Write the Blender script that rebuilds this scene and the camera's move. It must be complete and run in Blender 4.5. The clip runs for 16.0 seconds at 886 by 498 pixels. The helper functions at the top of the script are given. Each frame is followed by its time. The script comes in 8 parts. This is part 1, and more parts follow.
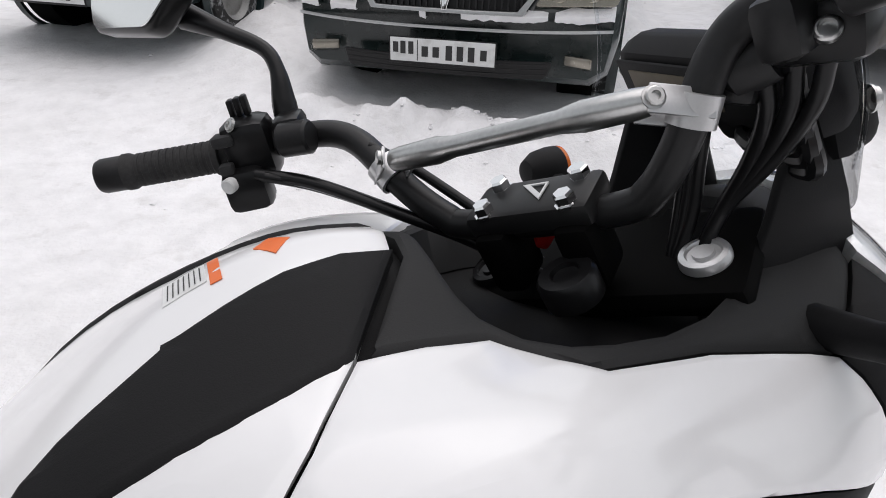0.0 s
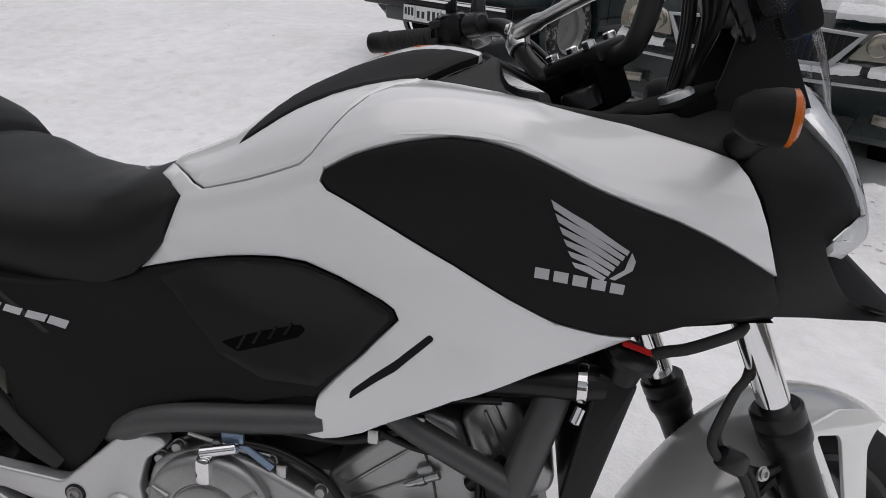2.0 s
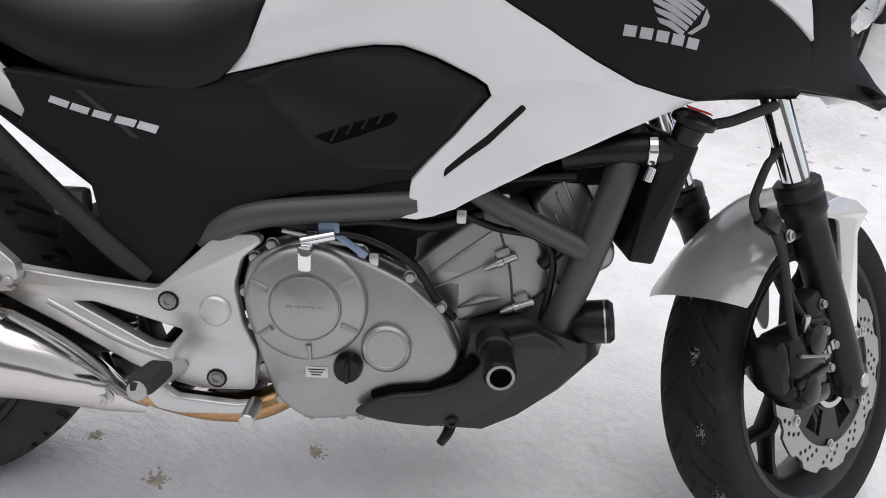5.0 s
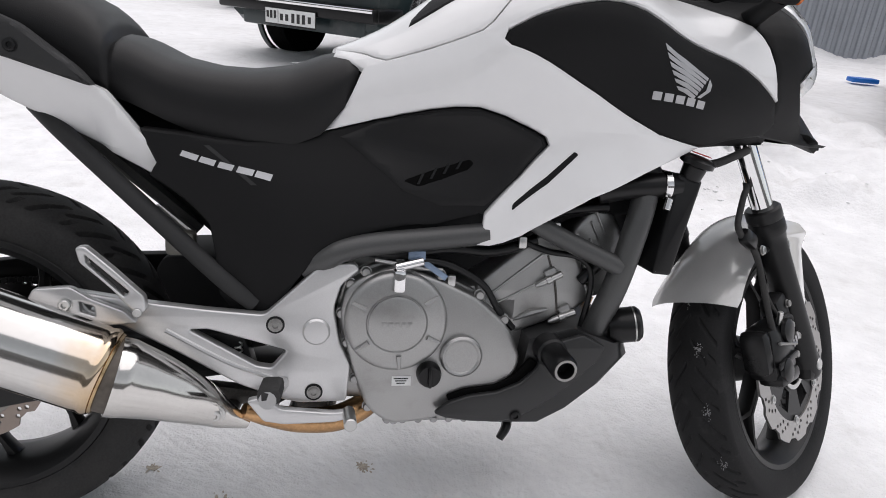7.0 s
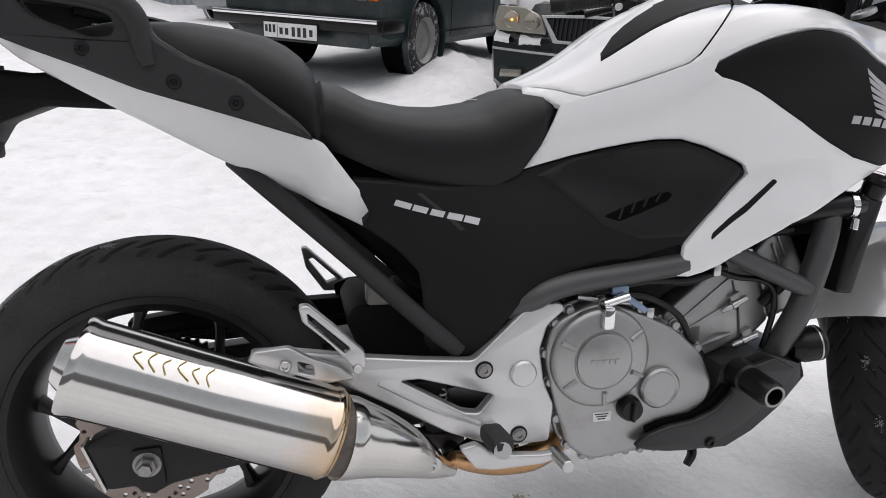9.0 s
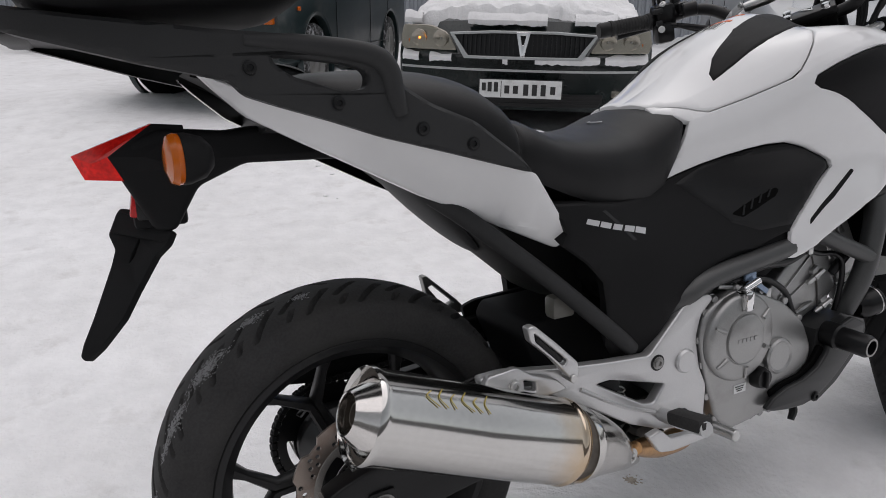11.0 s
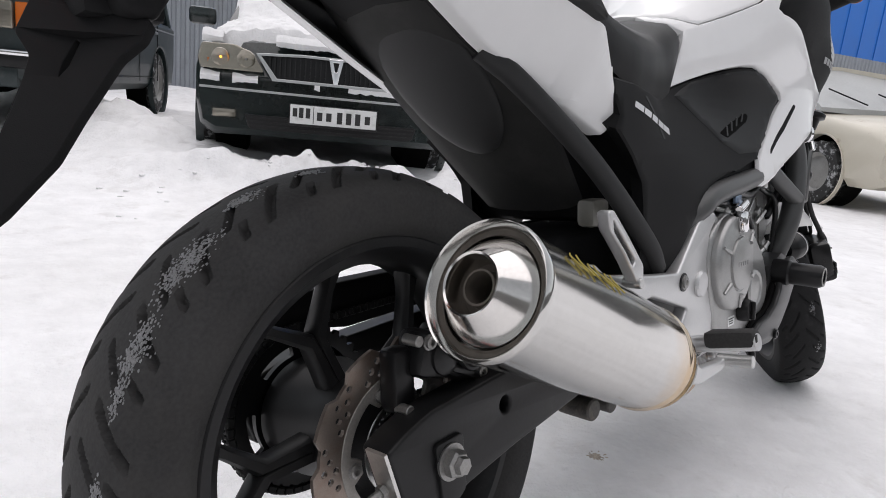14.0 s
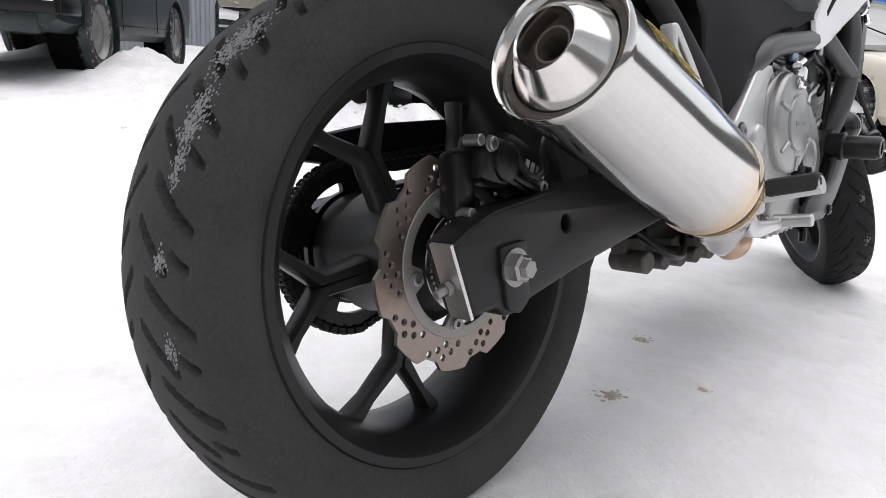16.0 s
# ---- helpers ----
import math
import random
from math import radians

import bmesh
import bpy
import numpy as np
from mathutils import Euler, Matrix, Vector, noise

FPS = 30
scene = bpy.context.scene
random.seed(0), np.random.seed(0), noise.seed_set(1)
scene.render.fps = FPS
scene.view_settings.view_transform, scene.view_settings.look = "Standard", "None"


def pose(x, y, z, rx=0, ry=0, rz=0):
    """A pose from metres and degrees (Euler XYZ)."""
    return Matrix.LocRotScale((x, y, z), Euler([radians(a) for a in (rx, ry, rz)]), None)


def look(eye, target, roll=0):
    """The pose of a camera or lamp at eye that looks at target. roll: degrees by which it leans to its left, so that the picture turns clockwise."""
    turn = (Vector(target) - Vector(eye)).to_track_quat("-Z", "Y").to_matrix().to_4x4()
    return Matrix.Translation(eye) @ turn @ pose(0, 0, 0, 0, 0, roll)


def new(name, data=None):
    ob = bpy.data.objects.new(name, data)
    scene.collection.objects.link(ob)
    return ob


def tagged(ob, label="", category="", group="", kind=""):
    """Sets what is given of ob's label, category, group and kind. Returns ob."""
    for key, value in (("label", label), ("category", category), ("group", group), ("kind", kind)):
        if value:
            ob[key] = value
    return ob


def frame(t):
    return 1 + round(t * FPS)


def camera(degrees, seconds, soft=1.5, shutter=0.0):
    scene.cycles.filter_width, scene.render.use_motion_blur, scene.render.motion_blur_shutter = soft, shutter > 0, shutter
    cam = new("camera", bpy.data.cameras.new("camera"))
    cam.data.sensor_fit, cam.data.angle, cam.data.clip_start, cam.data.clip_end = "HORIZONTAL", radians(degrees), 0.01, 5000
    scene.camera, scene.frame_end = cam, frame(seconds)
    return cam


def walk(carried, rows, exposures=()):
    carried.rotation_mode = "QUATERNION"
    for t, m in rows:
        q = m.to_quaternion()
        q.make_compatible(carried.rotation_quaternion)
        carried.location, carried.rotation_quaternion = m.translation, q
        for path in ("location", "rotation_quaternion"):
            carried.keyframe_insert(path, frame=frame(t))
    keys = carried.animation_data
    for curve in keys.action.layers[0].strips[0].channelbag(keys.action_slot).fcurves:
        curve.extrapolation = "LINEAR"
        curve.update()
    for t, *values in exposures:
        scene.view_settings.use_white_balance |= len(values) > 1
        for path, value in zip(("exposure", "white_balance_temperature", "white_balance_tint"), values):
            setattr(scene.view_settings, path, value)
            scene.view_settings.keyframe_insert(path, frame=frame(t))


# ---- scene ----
cam = camera(67.6, 16.0, 0.95)
PATH = [
    (0, (-0.012, -0.004, 1.227), (0.003, 1.738, 0.246), 1.6),
    (0.5, (0.042, -0.133, 1.228), (-0.218, 1.648, 0.356), 2.5),
    (1, (0.115, -0.268, 1.214), (-0.375, 1.466, 0.348), 3.7),
    (1.5, (0.217, -0.333, 1.168), (-0.487, 1.319, 0.287), 4.8),
    (2, (0.331, -0.356, 1.132), (-0.527, 1.232, 0.271), 3.2),
    (2.5, (0.378, -0.416, 1.078), (-0.564, 1.13, 0.227), 3.3),
    (2.7, (0.371, -0.429, 1.075), (-0.533, 1.121, 0.192), 1.9),
    (3, (0.394, -0.473, 1.04), (-0.474, 1.107, 0.173), 1.6),
    (3.5, (0.388, -0.541, 0.998), (-0.37, 1.067, 0.082), 4.2),
    (4, (0.374, -0.586, 0.97), (-0.28, 1.068, 0.056), 4.5),
    (4.5, (0.323, -0.604, 0.948), (-0.349, 1.044, 0.036), 5.0),
    (5, (0.231, -0.6, 0.944), (-0.39, 1.062, 0.021), 3.8),
    (5.2, (0.198, -0.61, 0.946), (-0.407, 1.069, 0.043), 4.3),
    (7.3, (0.024, -0.873, 0.972), (-0.321, 0.945, 0.214), 4.3),
    (7.5, (0.001, -0.874, 0.961), (-0.341, 0.938, 0.188), 3.1),
    (8, (-0.095, -0.865, 0.954), (-0.412, 0.944, 0.163), 1.5),
    (8.5, (-0.219, -0.874, 0.977), (-0.548, 0.941, 0.205), 2.9),
    (8.7, (-0.261, -0.885, 0.987), (-0.577, 0.937, 0.226), 3.0),
    (10.8, (-0.779, -0.966, 1.024), (-0.672, 0.886, 0.277), 1.5),
    (11, (-0.84, -0.983, 1.023), (-0.687, 0.88, 0.312), 1.0),
    (11.5, (-1.006, -1.013, 1.052), (-0.724, 0.849, 0.378), 1.1),
    (12, (-1.112, -0.972, 1.052), (-0.782, 0.878, 0.366), 1.7),
    (12.5, (-1.153, -0.891, 1.016), (-0.741, 0.907, 0.243), 2.0),
    (13, (-1.164, -0.816, 0.971), (-0.534, 0.897, 0.152), 5.0),
    (13.5, (-1.163, -0.756, 0.85), (-0.441, 0.984, 0.178), 6.5),
    (14, (-1.159, -0.739, 0.682), (-0.298, 1.009, 0.231), 5.8),
    (14.5, (-1.155, -0.737, 0.589), (-0.284, 1.013, 0.168), 3.7),
    (15, (-1.161, -0.748, 0.571), (-0.348, 1.022, 0.118), 3.1),
    (15.5, (-1.18, -0.746, 0.534), (-0.397, 1.02, 0.019), 3.6),
    (16, (-1.191, -0.741, 0.509), (-0.383, 1.003, -0.043), 4.5),
]
EXPOSURES = [(0.0, 0.16), (0.5, 0.04), (1.0, -0.16), (1.5, -0.36), (2.0, -0.30), (2.5, -0.02), (3.0, 0.06), (3.5, 0.20), (5.0, 0.24), (7.5, 0.26), (8.5, 0.24), (11.0, -0.24), (12.0, -0.22), (12.5, -0.28), (13.0, -0.25), (13.5, -0.08), (14.0, 0.22), (14.5, 0.36), (15.0, 0.55), (16.0, 0.60)]
walk(cam, [(t, look(eye, target, roll)) for t, eye, target, roll in PATH], EXPOSURES)

# ---------------- world and light ----------------
world = bpy.data.worlds.new("overcast")
scene.world = world
world.use_nodes = True
wt = world.node_tree
wt.nodes.clear()
sky = wt.nodes.new("ShaderNodeTexSky")
sky.sky_type, sky.sun_disc = "NISHITA", False
sky.sun_elevation, sky.sun_rotation = radians(60), radians(18)
sky.air_density, sky.dust_density, sky.ozone_density = 1.0, 1.2, 1.0
grey = wt.nodes.new("ShaderNodeHueSaturation")
grey.inputs["Saturation"].default_value = 0.17
wback = wt.nodes.new("ShaderNodeBackground")
wback.inputs["Strength"].default_value = 0.13
wout = wt.nodes.new("ShaderNodeOutputWorld")
wt.links.new(sky.outputs[0], grey.inputs["Color"])
wt.links.new(grey.outputs[0], wback.inputs["Color"])
wt.links.new(wback.outputs[0], wout.inputs["Surface"])
sun_data = bpy.data.lights.new("sun", "SUN")
sun_data.energy, sun_data.angle, sun_data.color = 1.5, radians(90), (1.0, 0.935, 0.95)
sun = new("sun", sun_data)
sun.matrix_world = look((0.2, 0.7, 10), (0, 0, 0))


# ---------------- materials ----------------
def node_mat(name, base, rough, metal=0.0, var=0.08, scale=6.0, fine=120.0, bump=0.05, depth=0.001, coat=0.0,
             dirt=None, dirt_scale=3.0, dirt_lo=0.55, dirt_hi=0.75, spec=0.5):
    """A principled material with colour variation at two scales, fine relief and a layer of dirt."""
    m = bpy.data.materials.new(name)
    m.use_nodes = True
    t = m.node_tree
    n, l = t.nodes, t.links
    b = n["Principled BSDF"]
    co = n.new("ShaderNodeTexCoord")
    n1, n2 = n.new("ShaderNodeTexNoise"), n.new("ShaderNodeTexNoise")
    n1.inputs["Scale"].default_value, n1.inputs["Detail"].default_value = scale, 5
    n2.inputs["Scale"].default_value, n2.inputs["Detail"].default_value = fine, 3
    l.new(co.outputs["Object"], n1.inputs["Vector"])
    l.new(co.outputs["Object"], n2.inputs["Vector"])
    mixn = n.new("ShaderNodeMath")
    mixn.operation = "ADD"
    l.new(n1.outputs["Fac"], mixn.inputs[0])
    l.new(n2.outputs["Fac"], mixn.inputs[1])
    ramp = n.new("ShaderNodeMapRange")
    ramp.inputs["From Min"].default_value, ramp.inputs["From Max"].default_value = 0.6, 1.4
    ramp.inputs["To Min"].default_value, ramp.inputs["To Max"].default_value = 1 - var, 1 + var
    l.new(mixn.outputs[0], ramp.inputs["Value"])
    col = n.new("ShaderNodeVectorMath")
    col.operation = "SCALE"
    col.inputs[0].default_value = base[:3]
    l.new(ramp.outputs[0], col.inputs["Scale"])
    out = col.outputs[0]
    rmath = n.new("ShaderNodeMapRange")
    rmath.inputs["To Min"].default_value, rmath.inputs["To Max"].default_value = max(0.02, rough * 0.8), min(1, rough * 1.2)
    l.new(n1.outputs["Fac"], rmath.inputs["Value"])
    rout = rmath.outputs[0]
    if dirt:
        n3 = n.new("ShaderNodeTexNoise")
        n3.inputs["Scale"].default_value, n3.inputs["Detail"].default_value, n3.inputs["Roughness"].default_value = dirt_scale, 8, 0.65
        l.new(co.outputs["Object"], n3.inputs["Vector"])
        mr = n.new("ShaderNodeMapRange")
        mr.inputs["From Min"].default_value, mr.inputs["From Max"].default_value = dirt_lo, dirt_hi
        l.new(n3.outputs["Fac"], mr.inputs["Value"])
        mx = n.new("ShaderNodeMix")
        mx.data_type = "RGBA"
        l.new(mr.outputs[0], mx.inputs["Factor"])
        l.new(out, mx.inputs["A"])
        mx.inputs["B"].default_value = (*dirt[:3], 1)
        out = mx.outputs["Result"]
    l.new(out, b.inputs["Base Color"])
    l.new(rout, b.inputs["Roughness"])
    b.inputs["Metallic"].default_value = metal
    b.inputs["Coat Weight"].default_value = coat
    b.inputs["Coat Roughness"].default_value = 0.06
    b.inputs["Specular IOR Level"].default_value = spec
    if bump:
        bp = n.new("ShaderNodeBump")
        bp.inputs["Strength"].default_value, bp.inputs["Distance"].default_value = bump, depth
        l.new(n2.outputs["Fac"], bp.inputs["Height"])
        l.new(bp.outputs[0], b.inputs["Normal"])
    return m


def heat_stain(m, start, axis, reach, colour, strength):
    """Tans a metal from the point start along the axis, fading unevenly over reach metres."""
    n, l = m.node_tree.nodes, m.node_tree.links
    b = n["Principled BSDF"]
    old = b.inputs["Base Color"].links[0].from_socket
    co, sub, dot, noi = n.new("ShaderNodeTexCoord"), n.new("ShaderNodeVectorMath"), n.new("ShaderNodeVectorMath"), n.new("ShaderNodeTexNoise")
    sub.operation, dot.operation = "SUBTRACT", "DOT_PRODUCT"
    sub.inputs[1].default_value, dot.inputs[1].default_value = start, axis
    noi.inputs["Scale"].default_value, noi.inputs["Detail"].default_value = 28, 5
    l.new(co.outputs["Object"], sub.inputs[0])
    l.new(sub.outputs[0], dot.inputs[0])
    l.new(co.outputs["Object"], noi.inputs["Vector"])
    wob = n.new("ShaderNodeMath")
    wob.operation, wob.inputs[1].default_value = "MULTIPLY_ADD", reach * 0.9
    l.new(noi.outputs["Fac"], wob.inputs[0])
    l.new(dot.outputs["Value"], wob.inputs[2])
    mr = n.new("ShaderNodeMapRange")
    mr.interpolation_type = "SMOOTHSTEP"
    mr.inputs["From Min"].default_value, mr.inputs["From Max"].default_value = reach * 0.3, reach * 1.5
    mr.inputs["To Min"].default_value, mr.inputs["To Max"].default_value = strength, 0.0
    l.new(wob.outputs[0], mr.inputs["Value"])
    mx = n.new("ShaderNodeMix")
    mx.data_type = "RGBA"
    l.new(mr.outputs[0], mx.inputs["Factor"])
    l.new(old, mx.inputs["A"])
    mx.inputs["B"].default_value = (*colour, 1)
    l.new(mx.outputs["Result"], b.inputs["Base Color"])
    return m


def glass_mat(name, colour, rough=0.05, trans=1.0, ior=1.45):
    m = bpy.data.materials.new(name)
    m.use_nodes = True
    b = m.node_tree.nodes["Principled BSDF"]
    b.inputs["Base Color"].default_value = (*colour, 1)
    b.inputs["Roughness"].default_value = rough
    b.inputs["Transmission Weight"].default_value = trans
    b.inputs["IOR"].default_value = ior
    return m


def clear_sheet(name, tint):
    """Thin clear plastic: see-through, with the gloss of its surface."""
    m = bpy.data.materials.new(name)
    m.use_nodes = True
    n, l = m.node_tree.nodes, m.node_tree.links
    n.remove(n["Principled BSDF"])
    see, gloss, mix, fr = n.new("ShaderNodeBsdfTransparent"), n.new("ShaderNodeBsdfGlossy"), n.new("ShaderNodeMixShader"), n.new("ShaderNodeFresnel")
    see.inputs["Color"].default_value = (*tint, 1)
    gloss.inputs["Roughness"].default_value = 0.05
    fr.inputs["IOR"].default_value = 1.1
    l.new(fr.outputs[0], mix.inputs[0])
    l.new(see.outputs[0], mix.inputs[1])
    l.new(gloss.outputs[0], mix.inputs[2])
    l.new(mix.outputs[0], n["Material Output"].inputs["Surface"])
    return m


CLEAR = clear_sheet("clear_lens", (0.94, 0.95, 0.96))
SMOKE = clear_sheet("windscreen_plastic", (0.95, 0.96, 0.97))
WHITE = node_mat("white_paint", (0.80, 0.80, 0.80), 0.22, var=0.015, scale=3, fine=40, bump=0.02, depth=0.0003, coat=0.5)
PEARL = node_mat("pearl_white_paint", (0.86, 0.86, 0.85), 0.2, metal=0.25, var=0.03, scale=4, fine=300, bump=0.02, depth=0.0003, coat=1.0)
BLACK = node_mat("grained_black_plastic", (0.011, 0.011, 0.0115), 0.6, var=0.2, scale=5, fine=900, bump=0.25, depth=0.0006, spec=0.13)
SEATM = node_mat("black_vinyl", (0.011, 0.011, 0.0115), 0.44, var=0.2, scale=6, fine=700, bump=0.3, depth=0.0006, spec=0.22)
GREYP = node_mat("dark_grey_plastic", (0.032, 0.0325, 0.033), 0.55, var=0.15, scale=7, fine=700, bump=0.2, depth=0.0005, spec=0.2)
CONS = node_mat("console_plastic", (0.022, 0.0222, 0.0225), 0.58, var=0.15, scale=7, fine=800, bump=0.2, depth=0.0005, spec=0.16)
RUBBER = node_mat("tyre_rubber", (0.041, 0.0405, 0.0405), 0.70, var=0.3, scale=14, fine=260, bump=0.3, depth=0.001, spec=0.15,
                  dirt=(0.055, 0.053, 0.050), dirt_scale=9, dirt_lo=0.45, dirt_hi=0.85)
RUBBERF = node_mat("front_tyre_rubber", (0.016, 0.016, 0.0165), 0.65, var=0.3, scale=14, fine=260, bump=0.3, depth=0.001, spec=0.15,
                   dirt=(0.05, 0.05, 0.05), dirt_scale=14, dirt_lo=0.6, dirt_hi=0.85)
SATIN = node_mat("satin_black_metal", (0.012, 0.012, 0.0125), 0.4, var=0.2, scale=8, fine=300, bump=0.08, depth=0.0004, spec=0.3,
                 dirt=(0.035, 0.034, 0.033), dirt_scale=18, dirt_lo=0.6, dirt_hi=0.9)
GLOSSB = node_mat("gloss_black", (0.007, 0.007, 0.0075), 0.3, var=0.2, scale=8, fine=300, bump=0.05, depth=0.0003, spec=0.3)
FRAME = node_mat("grey_frame_paint", (0.075, 0.076, 0.076), 0.42, metal=0.3, var=0.12, scale=9, fine=400, bump=0.06, depth=0.0004)
ALU = node_mat("painted_aluminium", (0.62, 0.62, 0.62), 0.36, metal=0.75, var=0.05, scale=9, fine=500, bump=0.08, depth=0.0004)
ENGINE = node_mat("cast_engine_grey", (0.375, 0.375, 0.37), 0.38, metal=0.85, var=0.12, scale=9, fine=500, bump=0.14, depth=0.0005,
                  dirt=(0.28, 0.275, 0.265), dirt_scale=14, dirt_lo=0.55, dirt_hi=0.85)
BRACE = node_mat("polished_aluminium", (0.58, 0.58, 0.57), 0.30, metal=1.0, var=0.12, scale=18, fine=260, bump=0.06, depth=0.0004)
CHROME = node_mat("chrome", (0.82, 0.82, 0.82), 0.07, metal=1.0, var=0.03, scale=10, fine=300, bump=0.0)
STEEL = node_mat("bolt_steel", (0.55, 0.55, 0.54), 0.3, metal=1.0, var=0.1, scale=30, fine=500, bump=0.05, depth=0.0003)
MUFF = node_mat("polished_stainless", (0.62, 0.605, 0.58), 0.13, metal=1.0, var=0.04, scale=5, fine=160, bump=0.03, depth=0.0004,
                dirt=(0.60, 0.48, 0.34), dirt_scale=4, dirt_lo=0.63, dirt_hi=0.9)
CANM = heat_stain(node_mat("polished_can_steel", (0.62, 0.61, 0.59), 0.12, metal=1.0, var=0.05, scale=6, fine=120, bump=0.05, depth=0.0005), (0.268, -0.243, 0.377), (-0.922, -0.026, 0.386), 0.075, (0.60, 0.43, 0.25), 0.85)
BRUSHED = node_mat("brushed_stainless", (0.70, 0.68, 0.655), 0.16, metal=1.0, var=0.08, scale=14, fine=300, bump=0.05, depth=0.0003)
WORN = node_mat("worn_zinc_steel", (0.32, 0.315, 0.305), 0.42, metal=0.9, var=0.2, scale=30, fine=500, bump=0.1, depth=0.0004)
GRIME = node_mat("grimy_cast_metal", (0.09, 0.085, 0.08), 0.6, metal=0.4, var=0.4, scale=25, fine=300, bump=0.4, depth=0.001, dirt=(0.20, 0.17, 0.14), dirt_scale=22, dirt_lo=0.5, dirt_hi=0.75)
BROWNED = node_mat("browned_steel", (0.46, 0.34, 0.20), 0.24, metal=1.0, var=0.3, scale=12, fine=120, bump=0.03, depth=0.0004, dirt=(0.16, 0.09, 0.04), dirt_scale=14, dirt_lo=0.5, dirt_hi=0.8)
BURNT = node_mat("heat_tinted_steel", (0.50, 0.30, 0.15), 0.3, metal=1.0, var=0.25, scale=14, fine=200, bump=0.05, depth=0.0005)
DISC = node_mat("brake_disc_steel", (0.29, 0.245, 0.215), 0.38, metal=0.9, var=0.12, scale=20, fine=700, bump=0.08, depth=0.0003,
                dirt=(0.22, 0.14, 0.10), dirt_scale=25, dirt_lo=0.5, dirt_hi=0.85)
DISCF = node_mat("clean_disc_steel", (0.40, 0.39, 0.38), 0.36, metal=0.9, var=0.1, scale=20, fine=700, bump=0.08, depth=0.0003)
REDL = node_mat("red_lens", (0.78, 0.016, 0.012), 0.2, var=0.35, scale=45, fine=160, bump=0.25, depth=0.0015, spec=0.2)
ENDPL = node_mat("zinc_plate", (0.62, 0.61, 0.59), 0.3, metal=0.9, var=0.1, scale=30, fine=300, bump=0.06, depth=0.0004)
# near-black with deep shade put into the colour, for recessed places
SHADED = node_mat("shaded_black", (0.0025, 0.0025, 0.0025), 0.7, var=0.1, bump=0, spec=0.05)
REFLR = node_mat("red_reflector", (0.50, 0.03, 0.03), 0.12, var=0.2, scale=90, fine=300, bump=0.2, depth=0.0008, spec=0.25)
AMBER = glass_mat("amber_lens", (0.85, 0.19, 0.01), 0.2, 0.45)
BOWL = node_mat("lamp_silver", (0.84, 0.84, 0.83), 0.34, metal=0.4, var=0.12, scale=60, fine=200, bump=0.3, depth=0.001)
SOOT = node_mat("brown_soot", (0.11, 0.095, 0.08), 0.6, metal=0.3, var=0.3, scale=40, bump=0.1)
LOGO = node_mat("silver_decal", (0.42, 0.42, 0.43), 0.35, metal=0.4, var=0.03, bump=0)
EMBL = node_mat("bright_silver_decal", (0.62, 0.62, 0.63), 0.3, metal=0.3, var=0.03, bump=0)
PLATEW = node_mat("plate_white", (0.72, 0.73, 0.72), 0.4, var=0.04, bump=0, dirt=(0.35, 0.34, 0.32), dirt_scale=12, dirt_lo=0.5, dirt_hi=0.9)
INK = node_mat("black_ink", (0.02, 0.02, 0.02), 0.5, var=0.1, bump=0)
ORANGE = node_mat("orange_decal", (0.78, 0.16, 0.03), 0.4, var=0.05, bump=0)
YELLOW = node_mat("yellow_marker", (0.42, 0.33, 0.06), 0.5, var=0.05, bump=0)
REDP = node_mat("red_plastic", (0.55, 0.02, 0.02), 0.4, var=0.05, bump=0)
BLUEP = node_mat("blue_sheet", (0.01, 0.16, 0.60), 0.45, var=0.06, scale=1.5, bump=0.05)
BLUEC = node_mat("blue_anodised", (0.22, 0.29, 0.40), 0.35, metal=0.6, var=0.1, bump=0)
ICE = node_mat("crusted_snow", (0.24, 0.243, 0.247), 0.5, var=0.25, scale=60, fine=400, bump=0.8, depth=0.004)


